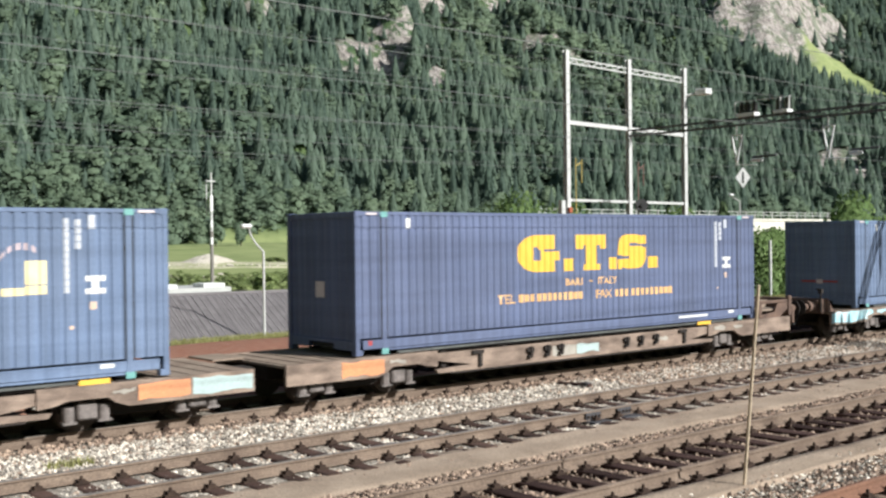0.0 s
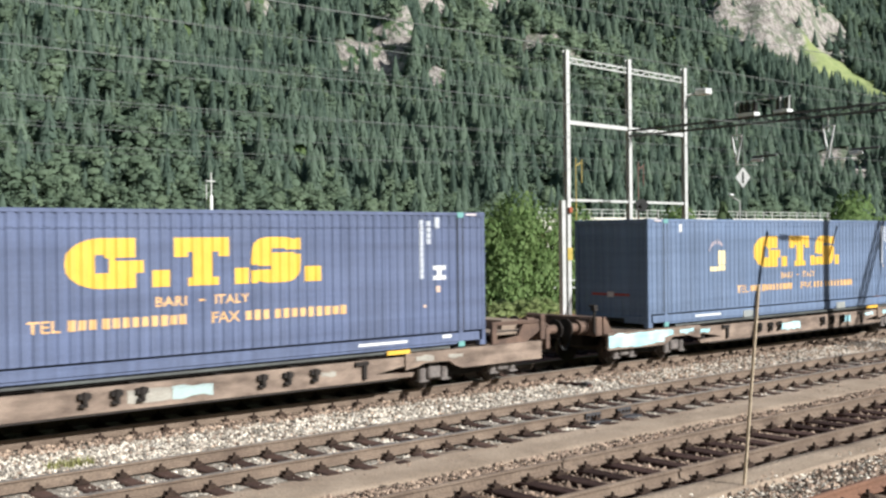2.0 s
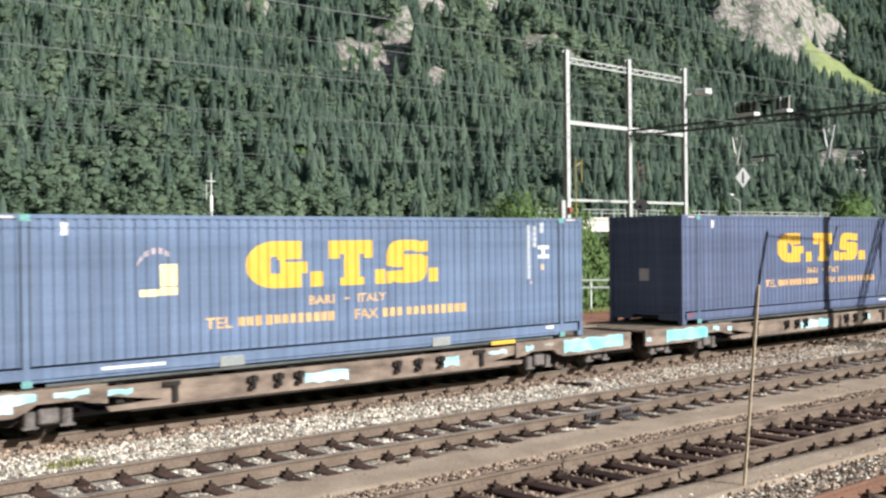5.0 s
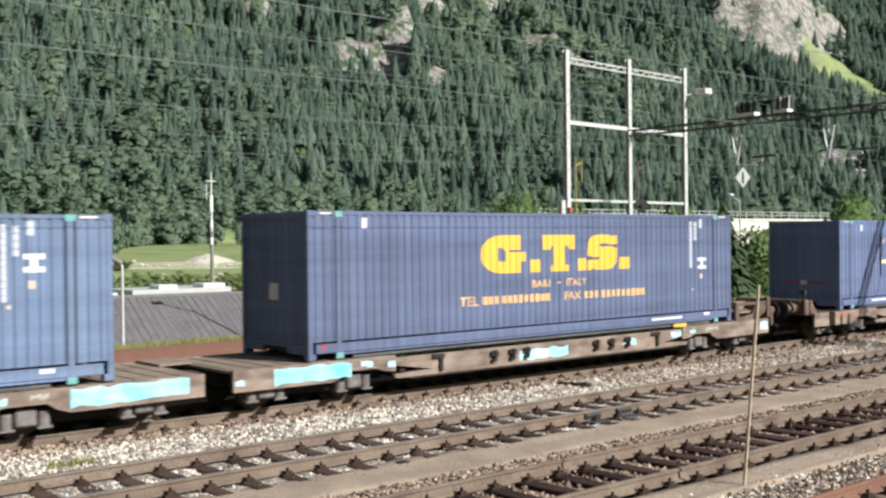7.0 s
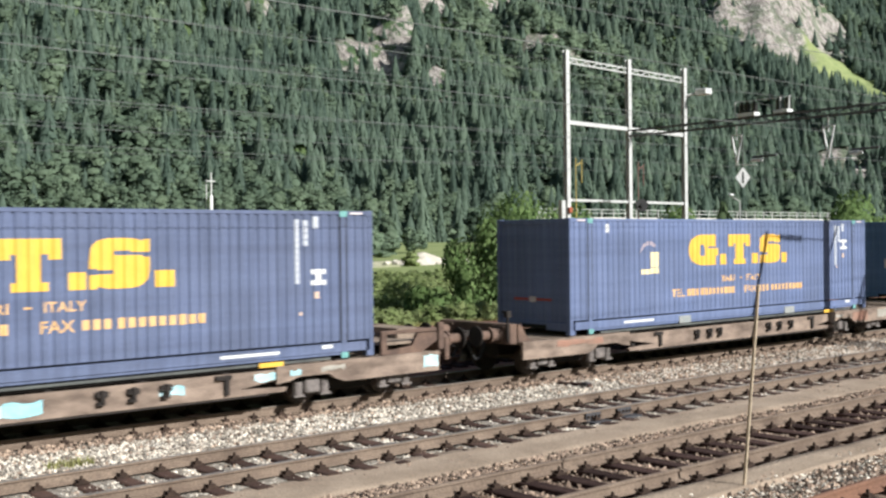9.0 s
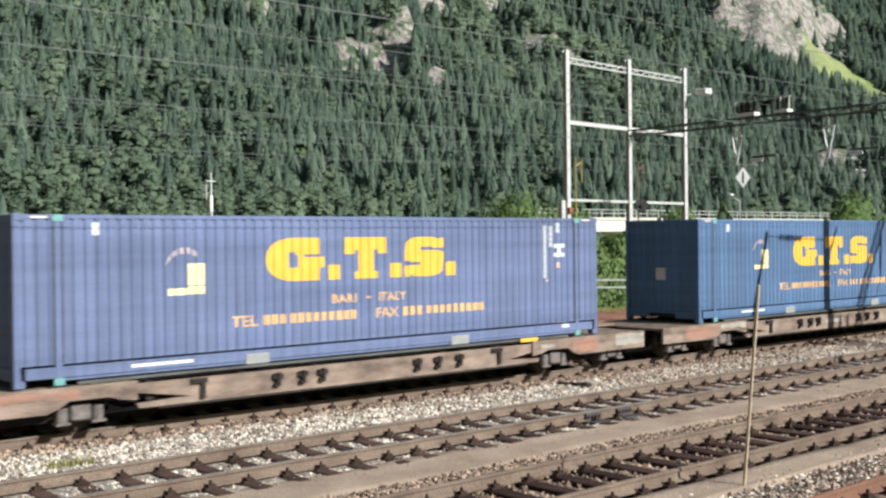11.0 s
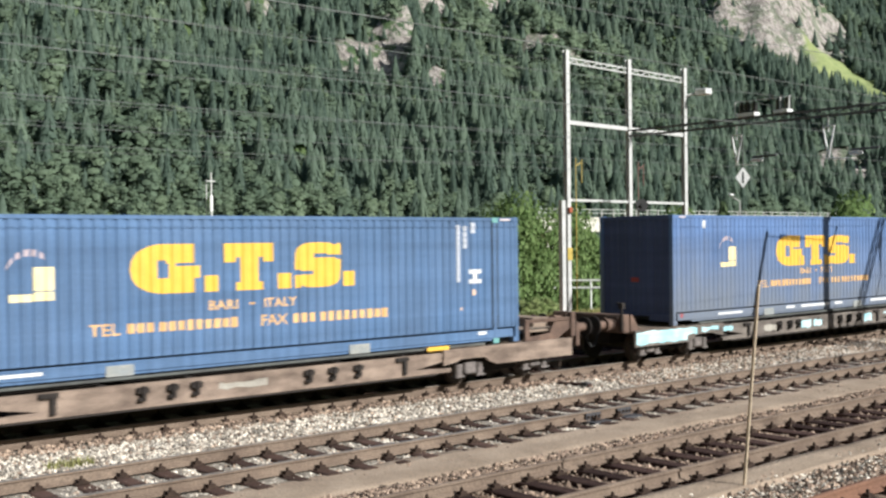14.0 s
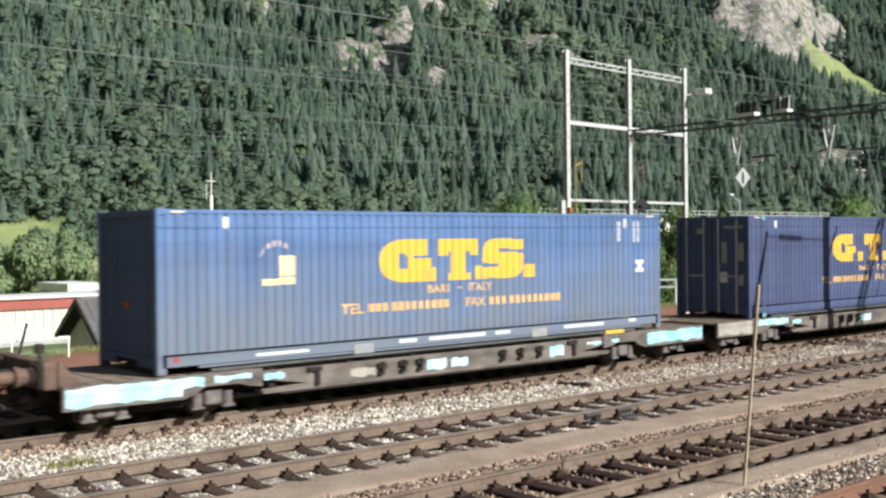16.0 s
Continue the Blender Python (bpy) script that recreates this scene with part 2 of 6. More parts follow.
gx = span((-4000, 700), (-600, 100), (-100, 8), (1050, 60), (1700, 500), (4700, 0))
gy = span((-3000, 900), (-300, 60), (-60, 12), (-24, 4), (12, 0.9), (25, 5), (60, 14), (200, 8), (900, 40), (1500, 400), (3500, 0))
GX, GY = np.meshgrid(gx, gy)
GZ = land(GX, GY)
nx_, ny_ = len(gx), len(gy)
idx = np.arange(nx_ * ny_).reshape(ny_, nx_)
quads = np.stack([idx[:-1, :-1], idx[:-1, 1:], idx[1:, 1:], idx[1:, :-1]], -1).reshape(-1, 4)
ground = sheet_mesh("ground", np.stack([GX, GY, GZ], -1).reshape(-1, 3), quads, M_GROUND, smooth=True)
tagged(ground, "valley floor with soil, meadow grass and a steep wooded mountainside", "ground", kind="structure")


def hill_coords(x, y):
    d = x * math.sin(MA) + y * math.cos(MA)
    return x * math.cos(MA) - y * math.sin(MA), d - FOOT


# bare places on the mountainside: centre along and up the slope, half sizes, lean
ROCKS = [(cs, cu + run * 0.5, hs * 1.1, run * 0.95, lean) for cs, cu, hs, h, run, lean in CLIFFS]
SCREE = [(566, 66, 20, 19, 0.2), (712, 284, 20, 26, 0.5), (706, 310, 30, 38, 0.4), (748, 320, 38, 30, 0.6), (784, 330, 38, 28, 0.4), (812, 324, 28, 26, 0.5)]
GLADES = [(752, 262, 34, 40, 0.4), (776, 290, 24, 32, 0.5), (726, 236, 24, 26, 0.3), (748, 230, 28, 26, 0.3), (22, -6, 60, 14, 0.0), (27, 6, 34, 26, 0.0), (150, -6, 45, 16, 0.0)]


def patch(x, y, items):
    s, u = hill_coords(x, y)
    m = np.zeros_like(s)
    for cs, cu, hs, hu, lean in items:
        a = s - cs - lean * (u - cu)
        q = np.sqrt((a / hs) ** 2 + ((u - cu) / hu) ** 2) + 0.45 * wave(x / 22, y / 22, 21) + 0.3 * wave(x / 7, y / 7, 23)
        m = np.maximum(m, 1 - fade(q, 0.8, 1.15))
    return m


X_, Y_ = GX.ravel(), GY.ravel()
D_ = X_ * math.sin(MA) + Y_ * math.cos(MA)
add_attr(ground, "rock", patch(X_, Y_, ROCKS))
add_attr(ground, "scree", patch(X_, Y_, SCREE))
UNSEEN_FLANK = np.maximum(fade(-X_, 130, 200), fade(-Y_, 130, 190))
add_attr(ground, "meadow", np.maximum(1 - fade(D_, FOOT - 45, FOOT - 10), patch(X_, Y_, GLADES)) * (1 - UNSEEN_FLANK))
add_attr(ground, "grass", (1 - fade(Y_, 40, 70)) * fade(Y_, 15.0, 15.9) * (1 - UNSEEN_FLANK))
add_attr(ground, "soil", (1 - fade(Y_, 15.0, 15.9)) * fade(Y_, -90, -40))


# ---- tracks ----
def bed(name, label, y0, y1, top, material, x0=-30, x1=170, skirt=0.35, step=1.0):
    """A long heap of ballast with sloping shoulders and an uneven top."""
    xs = np.arange(x0, x1 + 0.1, step)
    prof = [(y0 - skirt, -0.43), (y0, top)] + [(y0 + (y1 - y0) * k / 6, top) for k in range(1, 6)] + [(y1, top), (y1 + skirt, -0.43)]
    rng = np.random.RandomState(len(name))
    v = []
    for x in xs:
        for i, (y, z) in enumerate(prof):
            j = 0 if i in (0, len(prof) - 1) else rng.uniform(-0.025, 0.015)
            v.append((x, y + rng.uniform(-0.03, 0.03), z + j))
    n = len(prof)
    f = [(a * n + i, (a + 1) * n + i, (a + 1) * n + i + 1, a * n + i + 1) for a in range(len(xs) - 1) for i in range(n - 1)]
    ob = sheet_mesh(name, v, f, material, smooth=True)
    return tagged(ob, label, "ballast bed", kind="structure")


bed("ballast_bed_1", "pale grey stone ballast shoulder under the freight line", -3.2, 2.0, -0.2, M_BALLAST)
bed("ballast_bed_2", "pale ballast between the sleepers of the middle track", -5.72, -3.55, -0.215, M_BALLAST, skirt=0.3)
bed("cinder_path", "smooth trodden grey cinder path between two tracks", -6.8, -5.66, -0.2, M_SAND, skirt=0.2)
bed("ballast_bed_3", "brown dirty gravel under the rusty siding", -9.75, -7.0, -0.262, M_BROWN, skirt=0.25)
bed("cinder_strip", "smooth brown cinder strip along the siding", -10.3, -9.64, -0.176, M_SAND, skirt=0.12)
bed("ballast_bed_4", "pale loose ballast between two sidings", -11.1, -10.0, -0.24, M_BALLAST, skirt=0.25)
bed("ballast_bed_5", "brown gravel under the nearest rusty siding", -14.6, -11.3, -0.235, M_BROWN, skirt=0.25)
bed("ballast_bed_6", "rust-red ballast of the tracks behind the train", 2.6, 15.3, -0.33, M_RUSTBED, skirt=0.3)

RAIL = [(-0.075, -0.172), (0.075, -0.172), (0.075, -0.16), (0.012, -0.138), (0.012, -0.045), (0.036, -0.034), (0.036, -0.006), (0.028, 0.0), (-0.028, 0.0), (-0.036, -0.006), (-0.036, -0.034), (-0.012, -0.045), (-0.012, -0.138), (-0.075, -0.16)]


def track(name, label, y, drop, steel, phase, sleeper_mat, x0=-14.0, x1=120.0, near=(2.0, 50.0), top_mat=None, spacing=0.6):
    """Two rails on sleepers, with their fastenings; each sleeper close by is a part."""
    root = thing(name, label, "railway track", "railway tracks", (0, y, drop), kind="structure")
    for side in (-0.7535, 0.7535):
        bm = bmesh.new()
        a = [bm.verts.new((x0, side + u, w)) for u, w in RAIL]
        b = [bm.verts.new((x1, side + u, w)) for u, w in RAIL]
        for i in range(len(RAIL)):
            j = (i + 1) % len(RAIL)
            f = bm.faces.new((a[i], b[i], b[j], a[j]))
            f.material_index = 1 if RAIL[i][1] > -0.01 and RAIL[j][1] > -0.01 else 0
        bm.faces.new(a)
        bm.faces.new(b[::-1])
        bmesh.ops.recalc_face_normals(bm, faces=bm.faces)
        r = part("rail", bm, steel, root)
        r.data.materials.append(top_mat or steel)
    bm = bmesh.new()
    prism(bm, [(-0.13, -0.36), (0.13, -0.36), (0.13, -0.19), (0.1, -0.176), (-0.1, -0.176), (-0.13, -0.19)], -1.28, 1.28)
    me = bpy.data.meshes.new("sleeper")
    bm.to_mesh(me)
    bm.free()
    me.materials.append(sleeper_mat)
    rng = random.Random(name)
    n0, n1 = math.ceil((x0 - phase) / spacing), math.floor((x1 - phase) / spacing)
    rest, fast = bmesh.new(), bmesh.new()
    for k in range(n0, n1):
        x = phase + k * spacing + rng.uniform(-0.025, 0.025)
        if near[0] <= x <= near[1]:
            ob = new("sleeper", me)
            ob.parent = root
            ob.matrix_basis = pose(x, rng.uniform(-0.05, 0.05), rng.uniform(-0.012, 0.004), 0, 0, rng.uniform(-1.2, 1.2))
        else:
            box(rest, x - 0.13, x + 0.13, -1.28, 1.28, -0.36, -0.178)
        if -4 < x < 90:
            for side in (-0.7535, 0.7535):
                box(fast, x - 0.1, x + 0.1, side - 0.17, side + 0.17, -0.176, -0.155)
                for s in (-1, 1):
                    c = side + s * 0.115
                    box(fast, x - 0.055, x + 0.055, c - 0.045, c + 0.045, -0.155, -0.115)
                    bar(fast, (x, c, -0.115), (x, c, -0.065), 0.022, 6)
    part("far_sleepers", rest, sleeper_mat, root)["kind"] = "stuff"
    part("rail_fastenings", fast, M_FAST, root)["kind"] = "stuff"
    return root


track("track_1", "running line with brown rails under the freight train", 0.0, 0.0, M_RAIL, 0.1, M_SLEEPER_R, top_mat=M_RAILTOP)
track("track_2", "middle track with brown rails on dark sleepers", -4.55, -0.01, M_RAIL, 0.35, M_SLEEPER_R, top_mat=M_RAILTOP)
track("track_3", "siding with brown rails on dark wooden sleepers", -8.65, -0.02, M_RAIL, 0.2, M_SLEEPER, top_mat=M_RAIL)
track("track_4", "rusty red siding nearest to the viewer", -12.25, -0.03, M_RAILRUST, 0.3, M_SLEEPER, top_mat=M_RAILRUST)
track("track_5", "rusty track in red ballast behind the train", 4.6, -0.08, M_RAILRUST, 0.1, M_SLEEPER, near=(12, 30), top_mat=M_RAILRUST)
track("track_6", "second rusty track in red ballast behind the train", 8.6, -0.08, M_RAILRUST, 0.4, M_SLEEPER, near=(14, 34), top_mat=M_RAILRUST)


def scatter(name, label, zones, material, seed, size):
    """Loose stones, each a small uneven block."""
    rng = np.random.RandomState(seed)
    base = np.array([(1, 0, 0), (0, 1, 0), (-1, 0, 0), (0, -1, 0), (0, 0, 1), (0, 0, -1)], float)
    tri = np.array([(0, 1, 4), (1, 2, 4), (2, 3, 4), (3, 0, 4), (1, 0, 5), (2, 1, 5), (3, 2, 5), (0, 3, 5)])
    P = []
    for x0, x1, y0, y1, z, n in zones:
        u = rng.uniform(0, 1, n) ** 1.35
        P.append(np.stack([x0 + (x1 - x0) * u, rng.uniform(y0, y1, n), np.full(n, z) + rng.uniform(-0.015, 0.015, n)], -1))
    P = np.concatenate(P)
    n = len(P)
    V = base[None] * rng.uniform(0.55, 1.3, (n, 6, 1)) * rng.uniform(0.6, 1.35, (n, 1, 1)) * size * np.array([1, 1, 0.75])
    V = V + rng.normal(0, size * 0.16, V.shape)
    a = rng.uniform(0, 6.28, n)
    c, s = np.cos(a)[:, None], np.sin(a)[:, None]
    V = np.stack([V[..., 0] * c - V[..., 1] * s, V[..., 0] * s + V[..., 1] * c, V[..., 2]], -1) + P[:, None]
    F = (tri[None] + (np.arange(n) * 6)[:, None, None]).reshape(-1, 3)
    ob = sheet_mesh(name, V.reshape(-1, 3), F, material)
    return tagged(ob, label, "ballast", kind="stuff")


scatter("pale_ballast_stones", "pale limestone ballast lying loose between the tracks",
        [(3, 44, -3.5, -1.3, -0.19, 21000), (3, 40, -3.75, -3.4, -0.21, 3000), (3, 36, -5.15, -3.95, -0.232, 7000), (3, 30, -5.75, -5.45, -0.225, 900), (8, 32, -11.1, -9.95, -0.21, 2500)], M_STONE, 4, 0.034)
scatter("brown_ballast_stones", "brown weathered gravel lying along the sidings",
        [(5, 34, -7.95, -6.85, -0.215, 9500), (8, 30, -9.3, -7.95, -0.25, 2600), (8, 32, -11.4, -9.85, -0.212, 7000), (3, 46, -3.4, -1.25, -0.195, 4500), (3, 46, -1.5, -0.86, -0.175, 6500), (3, 36, -5.75, -3.9, -0.23, 2500), (5, 30, -6.2, -5.7, -0.24, 1200), (19, 52, -3.4, -1.3, -0.18, 5000), (21, 46, -6.9, -5.7, -0.245, 4000), (18, 42, -5.6, -3.9, -0.222, 2500)], M_STONE_B, 5, 0.036)


# ---- the train: containers ----
def paint(name, col, rough=0.6):
    grey = sum(col) / 3
    m = mat(name, col, [c * 0.72 + grey * 0.16 for c in col], rough, 0.8, 35, 0.06, stretch=(1, 1, 0.6), fine_amt=0.07, mixpow=1.4, spec=0.22)
    # long scuffs along the side and rain streaks down it
    N, L = m.node_tree.nodes, m.node_tree.links
    b = N["Principled BSDF"]
    co = N.new("ShaderNodeTexCoord")
    cur = b.inputs["Base Color"].links[0].from_socket
    for stretch, scale, amount in (((0.1, 0.1, 2.6), 1.3, 0.14), ((7.0, 7.0, 0.25), 1.1, 0.13)):
        mp = N.new("ShaderNodeMapping")
        mp.inputs["Scale"].default_value = stretch
        L.new(co.outputs["Object"], mp.inputs[0])
        n = N.new("ShaderNodeTexNoise")
        n.inputs["Scale"].default_value, n.inputs["Detail"].default_value = scale, 4
        L.new(mp.outputs[0], n.inputs["Vector"])
        r = N.new("ShaderNodeMapRange")
        r.inputs["From Min"].default_value, r.inputs["From Max"].default_value = 0.32, 0.68
        r.inputs["To Min"].default_value, r.inputs["To Max"].default_value = 1 - amount, 1 + amount
        L.new(n.outputs["Fac"], r.inputs["Value"])
        k = N.new("ShaderNodeVectorMath")
        k.operation = "SCALE"
        L.new(cur, k.inputs[0])
        L.new(r.outputs[0], k.inputs["Scale"])
        cur = k.outputs[0]
    L.new(cur, b.inputs["Base Color"])
    return m


def dusty(name, col, dust):
    """Paint with road dust caked on its lower half, in drifts and vertical runs."""
    m = paint(name, col)
    N, L = m.node_tree.nodes, m.node_tree.links
    b = N["Principled BSDF"]
    was = b.inputs["Base Color"].links[0].from_socket
    co = N.new("ShaderNodeTexCoord")
    mp = N.new("ShaderNodeMapping")
    mp.inputs["Scale"].default_value = (0.5, 0.5, 0.2)
    L.new(co.outputs["Object"], mp.inputs[0])
    n = N.new("ShaderNodeTexNoise")
    n.inputs["Scale"].default_value, n.inputs["Detail"].default_value = 2.2, 7
    L.new(mp.outputs[0], n.inputs["Vector"])
    sep = N.new("ShaderNodeSeparateXYZ")
    L.new(co.outputs["Object"], sep.inputs[0])
    k = N.new("ShaderNodeMath")
    k.operation = "MULTIPLY_ADD"
    L.new(sep.outputs["Z"], k.inputs[0])
    k.inputs[1].default_value = -0.36
    L.new(n.outputs["Fac"], k.inputs[2])
    r = N.new("ShaderNodeMapRange")
    r.inputs["From Min"].default_value, r.inputs["From Max"].default_value = -0.32, 0.42
    r.inputs["To Max"].default_value = 0.85
    L.new(k.outputs[0], r.inputs["Value"])
    x = N.new("ShaderNodeMix")
    x.data_type = "RGBA"
    x.inputs["B"].default_value = (*dust, 1)
    L.new(r.outputs[0], x.inputs["Factor"])
    L.new(was, x.inputs["A"])
    L.new(x.outputs["Result"], b.inputs["Base Color"])
    b.inputs["Roughness"].default_value = 0.6
    return m


M_PURPLE = paint("container_paint_violet_blue", (0.122, 0.152, 0.255))
M_DUSTY = dusty("container_paint_dusty_blue", (0.11, 0.20, 0.40), (0.185, 0.205, 0.235))
M_SLATE = paint("container_paint_slate_blue", (0.155, 0.215, 0.335))
M_STEEL = paint("container_paint_greyed_blue", (0.145, 0.19, 0.335))
M_SKY = paint("container_paint_bright_blue", (0.094, 0.178, 0.325))
# navy of the last box; also stands in for shade on one box's ends
M_NAVY = paint("container_navy_and_end_shade", (0.075, 0.1, 0.205))
M_YELLOW = mat("yellow_lettering", (0.86, 0.52, 0.075), (0.80, 0.45, 0.06), 0.5, 4, 60, 0.03, fine_amt=0.06)
M_ORANGE = mat("orange_lettering", (0.80, 0.50, 0.22), (0.72, 0.42, 0.18), 0.5, 4, 60, 0.03, fine_amt=0.06)
M_TAG = mat("faded_peach_tag", (0.70, 0.50, 0.36), (0.60, 0.44, 0.36), 0.55, 9, 60, 0.03, fine_amt=0.15)
M_CREAMY = mat("pale_yellow_logo", (0.93, 0.80, 0.48), (0.88, 0.70, 0.34), 0.5, 4, 60, 0.03, fine_amt=0.06)
M_ARCH = mat("faded_pink_arch", (0.55, 0.43, 0.44), (0.42, 0.36, 0.4), 0.55, 9, 60, 0.03, fine_amt=0.15)
M_BONE = mat("faded_white_marking", (0.60, 0.62, 0.67), (0.46, 0.49, 0.55), 0.55, 9, 60, 0.03, fine_amt=0.15)
M_WHITE = mat("white_marking", (0.80, 0.80, 0.78), (0.70, 0.70, 0.70), 0.55, 4, 60, 0.03, fine_amt=0.06)
M_RED = mat("red_marking", (0.42, 0.06, 0.06), (0.33, 0.05, 0.05), 0.55, 4, 60, 0.03)
M_DIM = mat("grey_placard", (0.70, 0.62, 0.61), (0.6, 0.52, 0.52), 0.6, 4, 60, 0.03)
M_GRAB = mat("worn_grey_plate", (0.40, 0.38, 0.33), (0.24, 0.27, 0.28), 0.6, 3, 60, 0.05)
M_TEAL = mat("pale_teal_marking", (0.17, 0.42, 0.38), (0.14, 0.33, 0.32), 0.6, 4, 60, 0.03)
M_GALV = mat("galvanised_lock_rod", (0.5, 0.5, 0.52), (0.36, 0.36, 0.39), 0.5, 8, 60, 0.05, metal=0.3)
M_GUM = mat("black_rubber_and_gap_shade", (0.016, 0.016, 0.018), (0.03, 0.03, 0.03), 0.8, 8, 60, 0.1)

LEN, WID, PITCH, DEPTH = 13.80, 2.5, 0.2, 0.023
HW = WID / 2
FACE = -HW + 0.012


def rib_knots(x0, x1, pitch=PITCH):
    """Where the corrugation bends, with its depth there."""
    k, out = math.floor(x0 / pitch) - 1, []
    while k * pitch < x1 + pitch:
        b = k * pitch
        out += [(b, 0.0), (b + 0.1, 0.0), (b + 0.135, 1.0), (b + 0.166, 1.0)]
        k += 1
    xs = np.array([o[0] for o in out])
    ds = np.array([o[1] for o in out]) * DEPTH
    return xs, ds


RX, RD = rib_knots(-0.5, LEN + 0.5)


def rib(x):
    return float(np.interp(x, RX, RD))


def ribbed(x0, x1, z0, z1, place, pitch=PITCH):
    """A corrugated panel; place(u, depth, z) gives the point."""
    xs, ds = rib_knots(x0, x1, pitch) if pitch != PITCH else (RX, RD)
    keep = [(x0, float(np.interp(x0, xs, ds)))] + [(x, d) for x, d in zip(xs, ds) if x0 + 1e-4 < x < x1 - 1e-4] + [(x1, float(np.interp(x1, xs, ds)))]
    bm = bmesh.new()
    lo = [bm.verts.new(place(x, d, z0)) for x, d in keep]
    hi = [bm.verts.new(place(x, d, z1)) for x, d in keep]
    for i in range(len(keep) - 1):
        bm.faces.new((lo[i], lo[i + 1], hi[i + 1], hi[i]))
    return bm


def decal(spans, x0, x1, proud=0.004, step=0.05):
    """Paint on the corrugated side: spans(x) lists the painted stretches of height at x."""
    xs = sorted(set([x0, x1] + [round(x, 4) for x in RX if x0 < x < x1] + [round(x, 4) for x in np.arange(x0, x1, step)]))
    bm = bmesh.new()
    for a, b in zip(xs, xs[1:]):
        if b - a < 1e-4:
            continue
        ya, yb = FACE + rib(a) - proud, FACE + rib(b) - proud
        sa, sb = spans(a + 1e-5), spans(b - 1e-5)
        if len(sa) != len(sb):
            sa = sb = spans((a + b) / 2)
        for (l0, h0), (l1, h1) in zip(sa, sb):
            bm.faces.new([bm.verts.new(c) for c in ((a, ya, l0), (b, yb, l1), (b, yb, h1), (a, ya, h0))])
    bmesh.ops.remove_doubles(bm, verts=bm.verts[:], dist=0.0004)
    return bm


def bars(rects):
    return lambda x: sorted((z0, z1) for a, b, z0, z1 in rects if a <= x <= b)


def words(text, x0, z0, x1, height):
    """Written words as a painted mesh on the corrugated side."""
    cu = bpy.data.curves.new("lettering", "FONT")
    cu.body, cu.size, cu.resolution_u, cu.offset = text, 1.0, 2, 0.012
    ob = bpy.data.objects.new("lettering", cu)
    me = ob.to_mesh()
    bm = bmesh.new()
    bm.from_mesh(me)
    ob.to_mesh_clear()
    bpy.data.objects.remove(ob)
    bpy.data.curves.remove(cu)
    xs, ys = [v.co.x for v in bm.verts], [v.co.y for v in bm.verts]
    kx, kz = (x1 - x0) / (max(xs) - min(xs)), height / (max(ys) - min(ys))
    ox, oz = min(xs), min(ys)
    for v in bm.verts:
        v.co = Vector((x0 + (v.co.x - ox) * kx, 0, z0 + (v.co.y - oz) * kz))
    for x in RX:
        if x0 < x < x1:
            bmesh.ops.bisect_plane(bm, geom=bm.verts[:] + bm.edges[:] + bm.faces[:], plane_co=(x, 0, 0), plane_no=(1, 0, 0))
    for v in bm.verts:
        v.co.y = FACE + rib(v.co.x) - 0.004
    bmesh.ops.recalc_face_normals(bm, faces=bm.faces)
    return bm


def emblem_round(x0, x1, z0, z1):
    """A heavy block, round at one end and stepped at the other, with a small slot in its middle."""
    w, h = x1 - x0, z1 - z0
    def f(x):
        u = (x - x0) / w
        if u > 0.91:
            return [(z0 + 0.30 * h, z0 + 0.55 * h)]
        if u > 0.64:
            return [(z0, z0 + 0.55 * h), (z0 + 0.61 * h, z1)]
        t = max(0.0, 1 - u / 0.5)
        q = 0.5 * h * (1 - t ** 2.2) ** (1 / 2.2)
        lo, hi = z0 + h / 2 - q, z0 + h / 2 + q
        if 0.38 < u < 0.55:
            return [(lo, z0 + 0.31 * h), (z0 + (0.67 if u < 0.5 else 0.6) * h, hi)]
        return [(lo, hi)]
    return f


def emblem_column(x0, x1, z0, z1):
    """A broad bar with drop ends over a column on a foot."""
    w, h = x1 - x0, z1 - z0
    def f(x):
        u = (x - x0) / w
        if 0.33 <= u <= 0.69:
            return [(z0, z1)]
        if 0.24 <= u <= 0.79:
            return [(z0, z0 + 0.17 * h), (z1 - 0.3 * h, z1)]
        return [(z1 - 0.4 * h, z1)]
    return f


def emblem_double(x0, x1, z0, z1):
    """A rounded block with a short slit in its upper and its lower half."""
    w, h = x1 - x0, z1 - z0
    def f(x):
        u = (x - x0) / w
        t = abs(2 * u - 1)
        q = 0.5 * h * (1 - t ** 3.4) ** (1 / 3.4) if t < 1 else 0.0
        lo, hi = z0 + h / 2 - q, z0 + h / 2 + q
        if u < 0.13:
            lo = z0
        if u > 0.87:
            return [(lo, z0 + 0.62 * h), (z0 + 0.72 * h, z1 - 0.02)]
        if 0.40 < u <= 0.87:
            return [(lo, z0 + 0.66 * h), (z0 + (0.75 if u < 0.68 else 0.72) * h, hi)]
        if 0.13 <= u <= 0.40:
            return [(lo, z0 + 0.29 * h), (z0 + 0.37 * h, hi)]
        return [(lo, z0 + 0.28 * h), (z0 + 0.40 * h, hi)]
    return f


